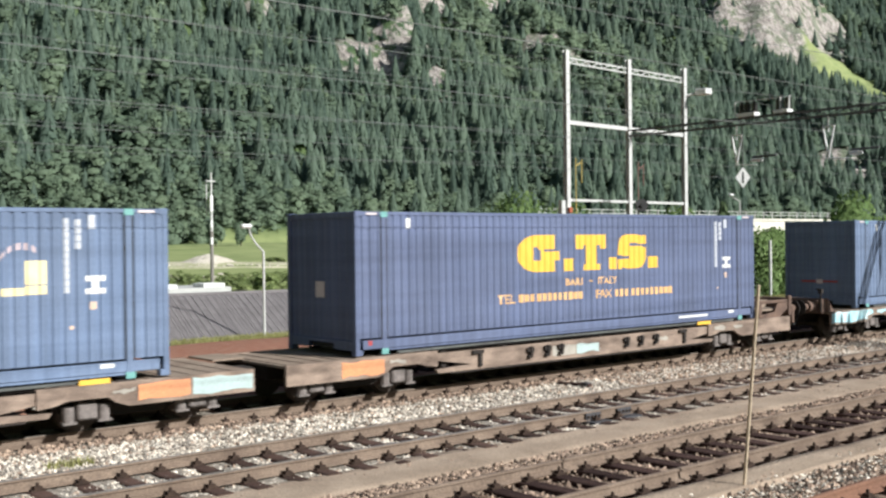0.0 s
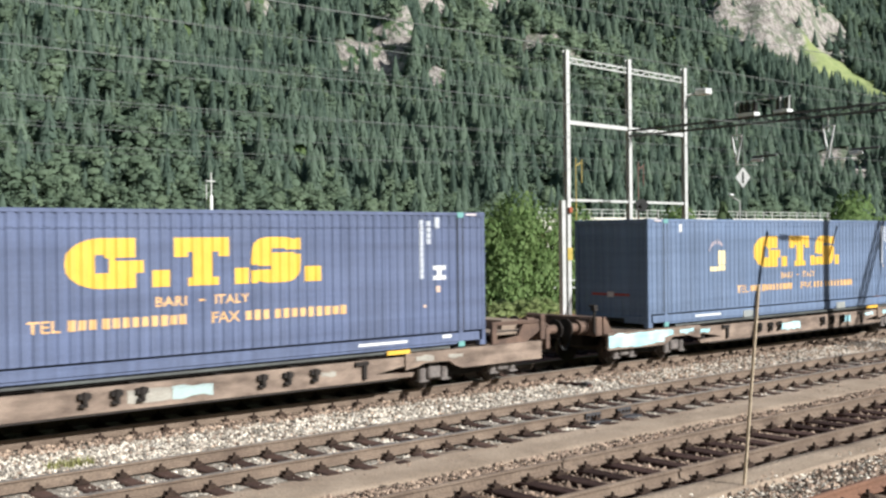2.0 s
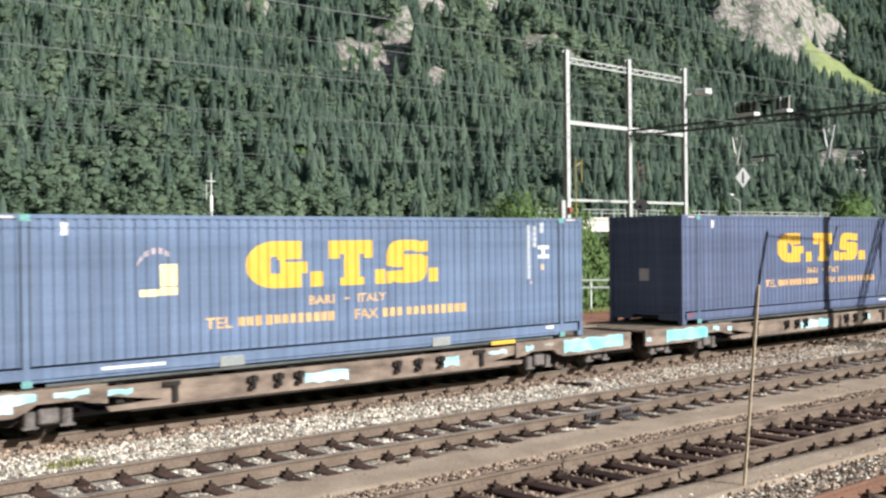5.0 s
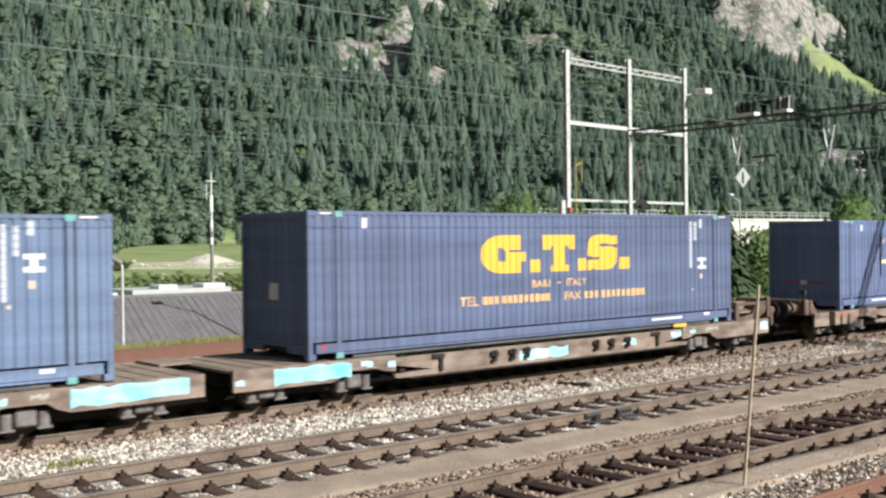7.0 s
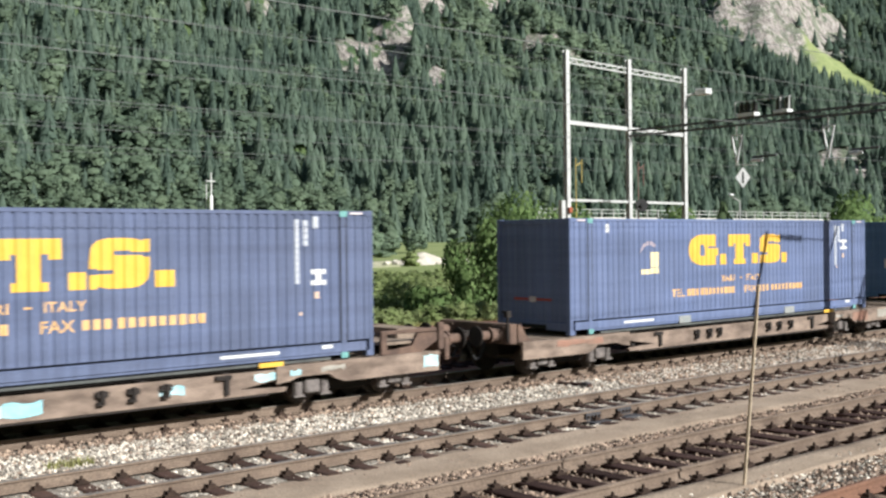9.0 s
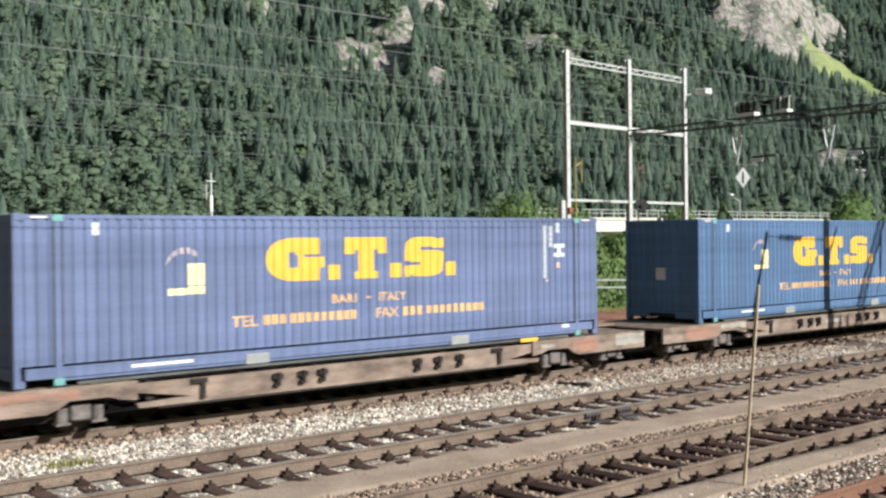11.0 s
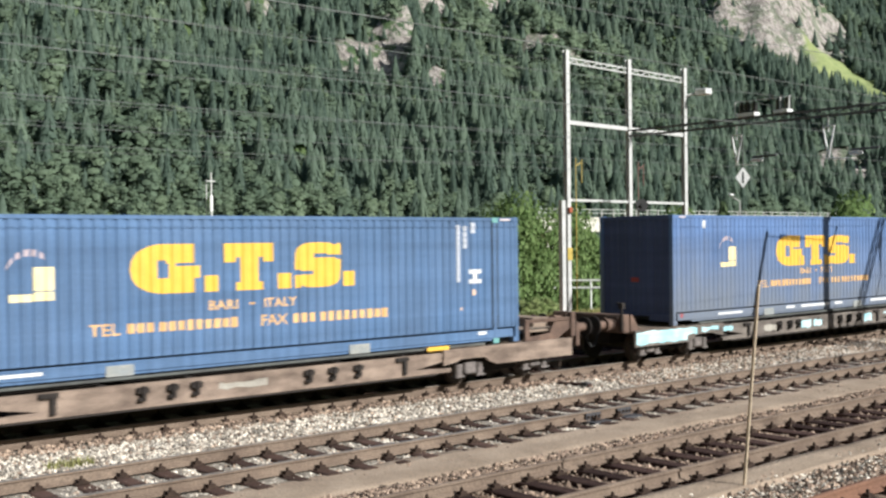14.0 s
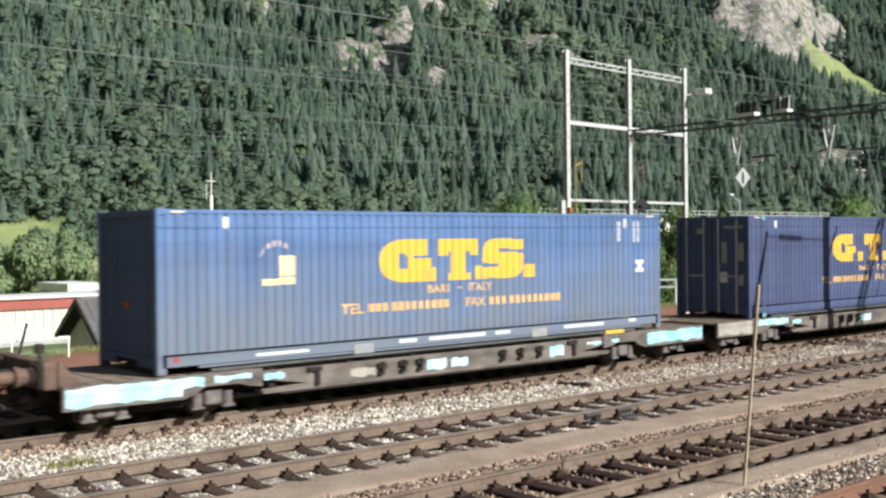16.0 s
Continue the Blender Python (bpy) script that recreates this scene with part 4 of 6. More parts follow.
        for y in (-1.3, 1.22):
            bm = bmesh.new()
            box(bm, 13.95, 15.42, y, y + 0.08, 1.24, 1.32, 0.01)
            box(bm, 13.95, 14.1, y, y + 0.08, 0.83, 1.24, 0.01)
            prism(bm, [(14.102, 0.83), (15.0, 0.83), (15.42, 1.05), (15.42, 1.23), (14.9, 1.23), (14.75, 0.98), (14.3, 0.93), (14.102, 0.93)], y + 0.01, y + 0.07)
            part("end_bracket", bm, M_WAGEND, root)
            bm = bmesh.new()
            box(bm, 15.45, 15.6, y - 0.02, y + 0.1, 0.85, 1.42, 0.01)
            box(bm, 15.62, 15.74, y - 0.02, y + 0.1, 0.62, 1.1, 0.01)
            part("end_stanchion", bm, M_WAGEND, root)
        bm = bmesh.new()
        box(bm, 14.0, 15.4, -1.2, 1.2, 1.02, 1.07)
        box(bm, 14.9, 15.42, -0.6, 0.6, 0.83, 1.28)
        part("end_platform", bm, M_WAGDECK, root)
        coupling(root, 15.68, 1)
        bm = bmesh.new()
        box(bm, -2.35, -1.68, 0.25, 1.25, 0.83, 0.87)
        part("bridge_plate", bm, M_WAGDECK, root)
    bm = bmesh.new()
    if first:
        box(bm, 15.4, 15.75, -0.25, 0.25, 0.5, 0.72, 0.03)
    else:
        box(bm, -2.05, -1.7, -0.25, 0.25, 0.5, 0.72, 0.03)
    part("drawbar", bm, M_WAGDARK, root)
    return root


def buffer(root, x, y, s):
    bm = bmesh.new()
    bar(bm, (x, y, 1.0), (x + s * 0.36, y, 1.0), 0.15, 14)
    bar(bm, (x + s * 0.3, y, 1.0), (x + s * 0.36, y, 1.0), 0.18, 14)
    bar(bm, (x + s * 0.36, y, 1.0), (x + s * 0.7, y, 1.0), 0.11, 14)
    box(bm, *sorted((x, x + s * 0.05)), y - 0.2, y + 0.2, 0.8, 1.2, 0.01)
    b = part("buffer", bm, M_WAGEND, root)
    bm = bmesh.new()
    bar(bm, (x + s * 0.7, y, 1.0), (x + s * 0.735, y, 1.0), 0.23, 18)
    part("buffer_head", bm, M_WAGDARK, b)


def coupling(root, x, s):
    bm = bmesh.new()
    box(bm, *sorted((x, x + s * 0.3)), -0.07, 0.07, 0.93, 1.05, 0.01)
    for k in range(2):
        a = x + s * (0.28 + k * 0.2)
        bar(bm, (a, -0.1, 0.95 - 0.1 * k), (a + s * 0.22, -0.1, 0.84 - 0.1 * k), 0.022, 8)
        bar(bm, (a, 0.1, 0.95 - 0.1 * k), (a + s * 0.22, 0.1, 0.84 - 0.1 * k), 0.022, 8)
        bar(bm, (a + s * 0.22, -0.12, 0.84 - 0.1 * k), (a + s * 0.22, 0.12, 0.84 - 0.1 * k), 0.025, 8)
    part("screw_coupling", bm, M_WAGDARK, root)
    for y in (-0.45, 0.45):
        bm = bmesh.new()
        pts = [Vector((x + s * 0.06 + s * 0.5 * t, y, 0.8 - 1.5 * t * (1 - t))) for t in (0, 0.2, 0.4, 0.6, 0.8, 1.0)]
        for a, b in zip(pts, pts[1:]):
            bar(bm, a, b, 0.03, 8)
        part("brake_hose", bm, M_GUM, root)


# patches of old paint on each wagon
COATS = [
    [sill(13.16, 14.12, M_COPPER), sill(14.17, 15.36, M_PALEGREEN), sill(12.71, 13.1, M_DULL, 0.62, 0.74), beam_coat(11.4, 11.68, M_DULL, 0.5, 0.6), sign_plate(12.14, 12.67)],
    [sill(-0.44, 0.6, M_COPPER), sill(0.75, 1.15, M_DULL, 0.64, 0.76), beam_coat(5.5, 6.3, M_DULL), beam_coat(6.32, 7.1, M_PALEGREEN), beam_coat(9.4, 9.75, M_DULL, 0.5, 0.66), sill(11.72, 12.2, M_DULL, 0.62, 0.78), sill(12.6, 13.0, M_DULL, 0.64, 0.76), sign_plate(10.98, 11.56)],
    [sill(-1.68, 0.45, M_CYAN, 0.45, 0.82), sill(0.2, 0.82, M_CYAN, 0.6, 0.8), sill(1.1, 1.68, M_CYAN, 0.63, 0.8), beam_coat(2.02, 2.45, M_CYAN, 0.58, 0.74), beam_coat(5.9, 6.9, M_CYAN), beam_coat(9.36, 9.78, M_CYAN, 0.45, 0.7), beam_coat(10.65, 11.2, M_CYAN, 0.6, 0.74), sill(11.75, 12.0, M_CYAN, 0.6, 0.76), sill(12.35, 12.65, M_DULL, 0.66, 0.78), sill(13.0, 15.1, M_TURQ, 0.47, 0.81), sign_plate(10.7, 11.42)],
    [sill(-0.85, 0.9, M_TURQ, 0.46, 0.8), sill(-1.66, -1.48, M_CYAN, 0.5, 0.66), sill(1.14, 1.42, M_CYAN, 0.63, 0.8), sill(1.8, 1.99, M_CYAN, 0.56, 0.74), beam_coat(5.55, 6.5, M_CYAN, 0.39, 0.68), beam_coat(6.52, 7.13, M_TURQ, 0.4, 0.68), beam_coat(9.13, 9.6, M_CYAN, 0.46, 0.68), beam_coat(11.0, 11.5, M_CYAN, 0.56, 0.73), sill(11.75, 11.98, M_CYAN, 0.6, 0.76), sill(12.44, 13.0, M_DULL, 0.63, 0.78), sill(14.98, 15.36, M_CYAN, 0.5, 0.78), sign_plate(11.08, 11.6)],
    [sill(-0.6, 1.0, M_RAWRED, 0.62, 0.8), sill(12.75, 13.7, M_RAWRED), sill(11.72, 12.17, M_DULL, 0.62, 0.76), sill(14.3, 15.36, M_DULL, 0.5, 0.8), sign_plate(11.07, 11.61)],
    [sill(-0.76, 0.72, M_RAWRED), sill(0.78, 1.95, M_DULL, 0.63, 0.81), beam_coat(6.2, 7.2, M_DULL, 0.5, 0.66), sign_plate(11.0, 11.6)],
    [sill(-1.66, 0.4, M_CYAN, 0.45, 0.82), sill(0.2, 0.82, M_CYAN, 0.58, 0.8), sill(1.02, 1.77, M_CYAN, 0.63, 0.8), beam_coat(2.06, 2.5, M_CYAN, 0.58, 0.74), beam_coat(4.0, 4.62, M_DULL, 0.45, 0.66), beam_coat(5.95, 6.48, M_CYAN), beam_coat(6.62, 7.08, M_CYAN), beam_coat(9.62, 10.08, M_CYAN, 0.42, 0.7), beam_coat(10.88, 11.42, M_CYAN, 0.58, 0.7), sill(11.74, 12.0, M_CYAN, 0.58, 0.72), sill(13.1, 15.36, M_TURQ, 0.46, 0.79), sign_plate(11.53, 12.2)],
    [sill(-1.66, -0.1, M_DULL, 0.45, 0.82), sill(0.15, 1.75, M_CYAN, 0.62, 0.82), beam_coat(2.05, 2.5, M_CYAN, 0.56, 0.74), beam_coat(5.8, 6.6, M_CYAN), beam_coat(9.4, 9.8, M_CYAN, 0.45, 0.7), sill(13.1, 15.3, M_TURQ), sign_plate(11.1, 11.6)],
]
TRAIN = [
    # offset of the box, height, paint, logo, doors, end mark, label
    (-5.54, 2.896, M_SLATE, True, False, "", "slate-blue corrugated steel container with yellow emblem and small logo"),
    (12.24, 2.896, M_PURPLE, False, False, "placard", "violet-blue corrugated steel container with large yellow emblem"),
    (31.65, 2.79, M_SLATE, True, False, "stripe", "slate-blue corrugated container with logo and red end stripe"),
    (49.32, 2.896, M_PURPLE, False, False, "placard", "violet-blue corrugated steel container with grey end placard"),
    (68.89, 2.79, M_STEEL, True, False, "stripe", "slate-blue corrugated container with logo on a rusty wagon"),
    (86.75, 2.79, M_SKY, True, False, "placard", "bright blue corrugated container with logo and end placard"),
    (106.16, 2.896, M_DUSTY, True, False, "small", "dusty slate-blue corrugated container with logo, on cyan-patched wagon"),
    (123.93, 2.896, M_NAVY, False, True, "", "navy-blue corrugated container with closed double doors and lock rods"),
]
# how the emblem is laid out along the side: each block and the dot after it, its foot, its height
WIDE = (4.5, 5.87, 6.02, 6.36, 6.43, 7.52, 7.62, 7.92, 7.97, 9.04, 9.14, 9.5)
NEAT = (4.6, 5.92, 6.0, 6.27, 6.39, 7.42, 7.52, 7.81, 7.89, 8.96, 9.0, 9.27)
CLOSE = (4.81, 6.19, 6.1, 6.3, 6.38, 7.51, 7.42, 7.62, 7.64, 8.89, 8.92, 9.25)
TIGHT = (4.72, 6.04, 6.12, 6.4, 6.55, 7.6, 7.66, 7.92, 7.96, 9.03, 9.06, 9.31)
LAYS = [(NEAT, 1.5, 0.86), (WIDE, 1.54, 0.85), (TIGHT, 1.43, 0.88), (WIDE, 1.54, 0.85), (NEAT, 1.55, 0.82), (NEAT, 1.42, 0.86), (CLOSE, 1.44, 0.88), (WIDE, 1.5, 0.85)]
LOGO_X = [10.93, 0, 2.6, 0, 2.6, 2.56, 2.06, 0]
SIGN_Z = [1.62, 1.61, 2.0, 1.61, 2.03, 1.5, 1.6, 1.6]
moving = []
for i, (off, h, pm, logo, doors, mark, lab) in enumerate(TRAIN):
    c = container(lab, h, pm, logo, doors, mark, i, plates=(i in (2, 4, 5, 6)), plain=(i == 6), lay=LAYS[i][0], rise=LAYS[i][1], tall=LAYS[i][2], logo_x=LOGO_X[i], sign_z=SIGN_Z[i])
    kind_words = "rusty beige low container wagon with orange primer patches" if i < 2 else "rusty brown low container wagon with faded red primer" if i in (4, 5) else ("dusty grey" if i > 5 else "rusty beige") + " low container wagon with pale cyan paint patches"
    w = wagon(kind_words, i % 2 == 0, COATS[i], i, M_WAGGREY if i > 5 else M_WAG)
    moving += [(c, off, 0.85), (w, off, 0.0)]


# small unevenness of the roll: metres ahead of the even run, at each half second
UNEVEN = {0.0: -0.154, 0.5: -0.19, 1.0: -0.014, 1.5: -0.055, 2.0: 0.089, 2.5: 0.01, 3.0: 0.105, 3.5: 0.026, 4.0: 0.183, 4.5: 0.1, 5.0: 0.07, 5.5: 0.04, 6.0: 0.01,
          6.5: -0.042, 7.0: 0.052, 7.5: -0.062, 8.0: 0.077, 8.5: -0.058, 9.0: 0.034, 9.5: 0.02, 10.0: 0.01, 10.5: 0.01, 11.0: 0.0,
          11.5: -0.014, 12.0: 0.096, 12.5: -0.039, 13.0: 0.069, 13.5: -0.062, 14.0: 0.07, 14.5: -0.081, 15.0: 0.029, 15.5: -0.104, 16.0: 0.035}


def gone(t):
    """How far the train has rolled after t seconds."""
    return 4.868 * t + 0.162 * t * t / 2 - 0.001 * t ** 3 / 6 + float(np.interp(t, list(UNEVEN), list(UNEVEN.values())))


def motions():
    stations = [k * 0.5 for k in range(33)]
    for ob, off, z in moving:
        walk(ob, [(t, pose(off - gone(t), 0, z)) for t in stations])
    steps = [k / 15 for k in range(241)]
    for w in wheelsets:
        x = w.matrix_basis.translation.x
        walk(w, [(t, Matrix.Translation((x, 0, WHEEL_R)) @ Matrix.Rotation(-gone(t) / WHEEL_R, 4, "Y")) for t in steps])


# ---- masts, gantry and wires ----
M_MAST = mat("mast_galvanised", (0.62, 0.62, 0.60), (0.46, 0.46, 0.44), 0.55, 2, 40, 0.1)
M_DARKSTEEL = mat("gantry_dark_steel", (0.07, 0.075, 0.075), (0.12, 0.12, 0.115), 0.7, 3, 40, 0.1)
M_WIRE = mat("weathered_wire", (0.12, 0.135, 0.125), (0.19, 0.205, 0.195), 0.5, 3, 40, 0.0)
M_INS = mat("brown_insulator", (0.014, 0.012, 0.012), (0.022, 0.018, 0.017), 0.4, 6, 40, 0.0)
M_PLATE = mat("white_enamel", (0.82, 0.82, 0.80), (0.72, 0.72, 0.70), 0.4, 4, 40, 0.02)
M_BLACK = mat("black_enamel", (0.02, 0.02, 0.02), (0.035, 0.035, 0.035), 0.5, 4, 40, 0.02)
M_YPOST = mat("yellow_warning_paint", (0.55, 0.42, 0.10), (0.45, 0.33, 0.08), 0.5, 4, 40, 0.02)
M_REDBOX = mat("red_enamel", (0.42, 0.11, 0.05), (0.34, 0.09, 0.05), 0.5, 4, 40, 0.02)
M_RUSTROD = mat("rust_red_rod", (0.26, 0.12, 0.09), (0.2, 0.1, 0.08), 0.6, 4, 40, 0.02)
M_WOODPOLE = mat("grey_wooden_pole", (0.27, 0.25, 0.22), (0.17, 0.155, 0.14), 0.85, 3, 30, 0.3, stretch=(1, 1, 0.15))
M_ROD = mat("pale_bamboo_stake", (0.62, 0.50, 0.36), (0.52, 0.42, 0.30), 0.7, 4, 40, 0.1)

gantry = thing("catenary_gantry", "galvanised three-post mast frame with dark lattice beam over the tracks", "catenary gantry")
GXS, GYP = (31.75, 35.6, 39.45), 11.0
for x in GXS:
    bm = bmesh.new()
    section = [(-0.1, -0.1), (0.1, -0.1), (0.1, -0.075), (0.02, -0.075), (0.02, 0.075), (0.1, 0.075), (0.1, 0.1), (-0.1, 0.1), (-0.1, 0.075), (-0.02, 0.075), (-0.02, -0.075), (-0.1, -0.075)]
    foot, head = [[bm.verts.new((x + u, GYP + v, z)) for u, v in section] for z in (-0.5, 10.75)]
    for i in range(12):
        bm.faces.new((foot[i], foot[(i + 1) % 12], head[(i + 1) % 12], head[i]))
    bm.faces.new(foot[::-1])
    bm.faces.new(head)
    bmesh.ops.recalc_face_normals(bm, faces=bm.faces)
    part("mast", bm, M_MAST, gantry)
for z, zr, lat in ((10.35, 10.2, True), (7.85, 7.75, False), (4.72, 4.68, False)):
    for a, b in zip(GXS, GXS[1:]):
        bm = bmesh.new()
        u = (a - GXS[0]) / 7.7
        za, zb = z + (zr - z) * u, z + (zr - z) * (u + 0.5)
        if lat:
            beam(bm, (a + 0.1, GYP, za + 0.1), (b - 0.1, GYP, zb + 0.1), 0.05)
            beam(bm, (a + 0.1, GYP, za - 0.1), (b - 0.1, GYP, zb - 0.1), 0.05)
            for k in range(10):
                xa, xb = a + 0.1 + (b - a - 0.2) * k / 10, a + 0.1 + (b - a - 0.2) * (k + 1) / 10
                sg = 0.1 if k % 2 else -0.1
                beam(bm, (xa, GYP, za + sg), (xb, GYP, zb - sg), 0.03)
        else:
            beam(bm, (a + 0.1, GYP, za), (b - 0.1, GYP, zb), 0.1, 0.16 if z > 6 else 0.1)
        part("cross_beam", bm, M_MAST, gantry)
GB = 35.6
NEAR_Y = -14.3
bm = bmesh.new()
for zz in (7.72, 7.48):
    for dx in (-0.14, 0.14):
        beam(bm, (GB + dx, GYP - 0.1, zz), (GB + dx, NEAR_Y, zz), 0.055)
nseg = 44
for k in range(nseg):
    ya, yb = GYP - 0.1 + (NEAR_Y - GYP + 0.1) * k / nseg, GYP - 0.1 + (NEAR_Y - GYP + 0.1) * (k + 1) / nseg
    for dx in (-0.14, 0.14):
        beam(bm, (GB + dx, ya, 7.72 if k % 2 else 7.48), (GB + dx, yb, 7.48 if k % 2 else 7.72), 0.022)
part("lattice_beam", bm, M_DARKSTEEL, gantry)
bm = bmesh.new()
for dx in (-0.22, 0.22):
    beam(bm, (GB + dx, NEAR_Y, -0.45), (GB + dx, NEAR_Y, 9.6), 0.12)
for k in range(16):
    z0 = -0.2 + k * 0.6
    beam(bm, (GB - 0.22, NEAR_Y, z0 + (0.6 if k % 2 else 0)), (GB + 0.22, NEAR_Y, z0 + (0 if k % 2 else 0.6)), 0.05)
part("mast", bm, M_MAST, gantry)
for y in (5.65, 1.8, -3.0, -7.2):
    bm = bmesh.new()
    bar(bm, (GB, y - 0.22, 7.1), (GB, y, 6.0), 0.04, 8)
    bar(bm, (GB, y + 0.22, 7.1), (GB, y, 6.0), 0.04, 8)
    bar(bm, (GB, y, 7.45), (GB, y, 6.9), 0.03, 8)
    beam(bm, (GB, y - 0.24, 7.1), (GB, y + 0.24, 7.1), 0.05)
    bar(bm, (GB, y + 0.1, 5.95), (GB, y - 0.9, 5.9), 0.02, 8)
    part("hanger", bm, M_PLATE, gantry)
for y in (5.4, 5.15, 4.85, 3.8, 3.45):
    bm = bmesh.new()
    for k in range(5):
        bar(bm, (GB, y, 7.92 + k * 0.075), (GB, y, 7.97 + k * 0.075), 0.13, 10)
    bar(bm, (GB, y, 7.7), (GB, y, 8.34), 0.05, 8)
    part("insulator", bm, M_INS, gantry)
bm = bmesh.new()
box(bm, GB - 0.24, GB + 0.14, 4.7, 5.5, 7.76, 7.9)
part("insulator_tray", bm, M_PLATE, gantry)
bm = bmesh.new()
box(bm, GB - 0.24, GB + 0.14, 3.3, 3.9, 7.76, 7.88)
part("insulator_tray", bm, M_PLATE, gantry)
bm = bmesh.new()
beam(bm, (GB, 5.66, 8.36), (GB, 3.3, 8.36), 0.045)
beam(bm, (GB - 0.1, 5.64, 7.76), (GB - 0.1, 5.64, 8.36), 0.035)
part("insulator_frame", bm, M_MAST, gantry)
for y in (3.68, 3.32):
    bm = bmesh.new()
    beam(bm, (GB - 0.1, y, 7.74), (GB - 0.1, y, 8.36), 0.05)
    beam(bm, (GB - 0.1, y + 0.2, 7.76), (GB - 0.1, y, 7.76), 0.06)
    part("insulator_frame", bm, M_MAST, gantry)
for y in (4.9, 0.9):
    bm = bmesh.new()
    bar(bm, (GB, y + 0.05, 6.2), (GB, y - 1.0, 6.22), 0.045, 8)
    part("steady_arm", bm, M_DARKSTEEL, gantry)
    bm = bmesh.new()
    bar(bm, (GB - 0.05, y + 0.05, 6.08), (GB - 0.05, y - 0.4, 6.08), 0.07, 8)
    part("arm_insulator", bm, M_PLATE, gantry)
bm = bmesh.new()
bar(bm, (GXS[2], GYP, 9.5), (GXS[2] + 0.35, GYP - 0.5, 9.62), 0.05, 8)
box(bm, GXS[2] + 0.25, GXS[2] + 0.75, GYP - 1.0, GYP - 0.4, 9.52, 9.8, 0.04)
part("floodlight", bm, M_PLATE, gantry)
bm = bmesh.new()
beam(bm, (GXS[0] - 0.32, GYP, -0.5), (GXS[0] - 0.32, GYP, 4.7), 0.2)
part("cable_duct", bm, M_MAST, gantry)
bm = bmesh.new()
box(bm, GXS[0] - 0.08, GXS[0] + 0.08, GYP - 0.2, GYP - 0.102, 4.2, 4.42)
part("switch_box", bm, M_REDBOX, gantry)
for x in (GXS[0] + 0.35, GXS[1] + 0.42):
    bm = bmesh.new()
    bar(bm, (x, GYP - 0.15, 0.0), (x, GYP - 0.15, 6.4), 0.02, 8)
    bar(bm, (x, GYP - 0.15, 6.1), (x + 0.35, GYP - 0.15, 6.25), 0.02, 8)
    bar(bm, (x + 0.35, GYP - 0.15, 6.35), (x + 0.35, GYP - 0.15, 5.4), 0.02, 8)
    part("operating_rod", bm, M_YPOST if x < 33 else M_RUSTROD, gantry)
for x in GXS[:2]:
    bm = bmesh.new()
    box(bm, x - 0.14, x + 0.14, GYP - 0.125, GYP - 0.103, 2.3, 2.8)
    part("warning_band", bm, M_YPOST, gantry)
bm = bmesh.new()
bar(bm, (GXS[1] + 0.4, GYP - 0.36, 4.55), (GXS[1] + 0.47, GYP - 0.24, 4.55), 0.27, 20)
bar(bm, (GXS[1] + 0.36, GYP - 0.42, 4.55), (GXS[1] + 0.5, GYP - 0.18, 4.55), 0.09, 12)
part("tension_wheel", bm, M_BLACK, gantry, "dark grooved tensioning wheel")
bm = bmesh.new()
bar(bm, (GXS[1] + 0.2, GYP - 0.3, 4.55), (GXS[1] + 0.2, GYP - 0.3, 3.3), 0.018, 6)
for k in range(6):
    bar(bm, (GXS[1] + 0.2, GYP - 0.3, 2.3 + k * 0.17), (GXS[1] + 0.2, GYP - 0.3, 2.45 + k * 0.17), 0.16, 12)
part("counterweight", bm, M_DARKSTEEL, gantry)

sign = thing("hanging_sign", "white diamond-shaped track sign hung on a rod", "sign", at=(GB, 5.38, 5.45), rz=50.0)
bm = bmesh.new()
a = 0.41
v = [bm.verts.new(c) for c in ((0.0, 0, -a), (0.0, -0.29, 0), (0.0, 0, a), (0.0, 0.29, 0), (0.02, 0, -a), (0.02, -0.29, 0), (0.02, 0, a), (0.02, 0.29, 0))]
for q in ((0, 1, 2, 3), (7, 6, 5, 4), (0, 4, 5, 1), (1, 5, 6, 2), (2, 6, 7, 3), (3, 7, 4, 0)):
    bm.faces.new([v[i] for i in q])
bmesh.ops.recalc_face_normals(bm, faces=bm.faces)
part("sign_plate", bm, M_PLATE, sign)
bm = bmesh.new()
box(bm, -0.012, -0.004, -0.028, 0.028, -0.2, 0.2)
part("sign_bar", bm, M_BLACK, sign)
bm = bmesh.new()
bar(bm, (0.01, 0, a), (0.01, 0, 2.0), 0.018, 8)
part("sign_rod", bm, M_DARKSTEEL, sign)


def wire(name, label, y, z, sag, x0=-60.0, x1=200.0, span_len=52.0, r=0.012, dip=0.0):
    """A wire along the line, sagging from support to support."""
    bm = bmesh.new()
    pts, x = [], x0
    while x <= x1 + 0.1:
        u = ((x - GB) / span_len) % 1.0
        pts.append((x, y, z - sag * 4 * u * (1 - u) + dip * (x - GB)))
        x += 4.0
    rings = [[bm.verts.new((px, py + r * math.cos(k * 1.2566), pz + r * math.sin(k * 1.2566))) for k in range(5)] for px, py, pz in pts]
    for p, q in zip(rings, rings[1:]):
        for k in range(5):
            bm.faces.new((p[k], p[(k + 1) % 5], q[(k + 1) % 5], q[k]))
    bm.faces.new(rings[0][::-1])
    bm.faces.new(rings[-1])
    bmesh.ops.recalc_face_normals(bm, faces=bm.faces)
    return tagged(part(name, bm, M_WIRE), label, "overhead wire", "overhead wires")


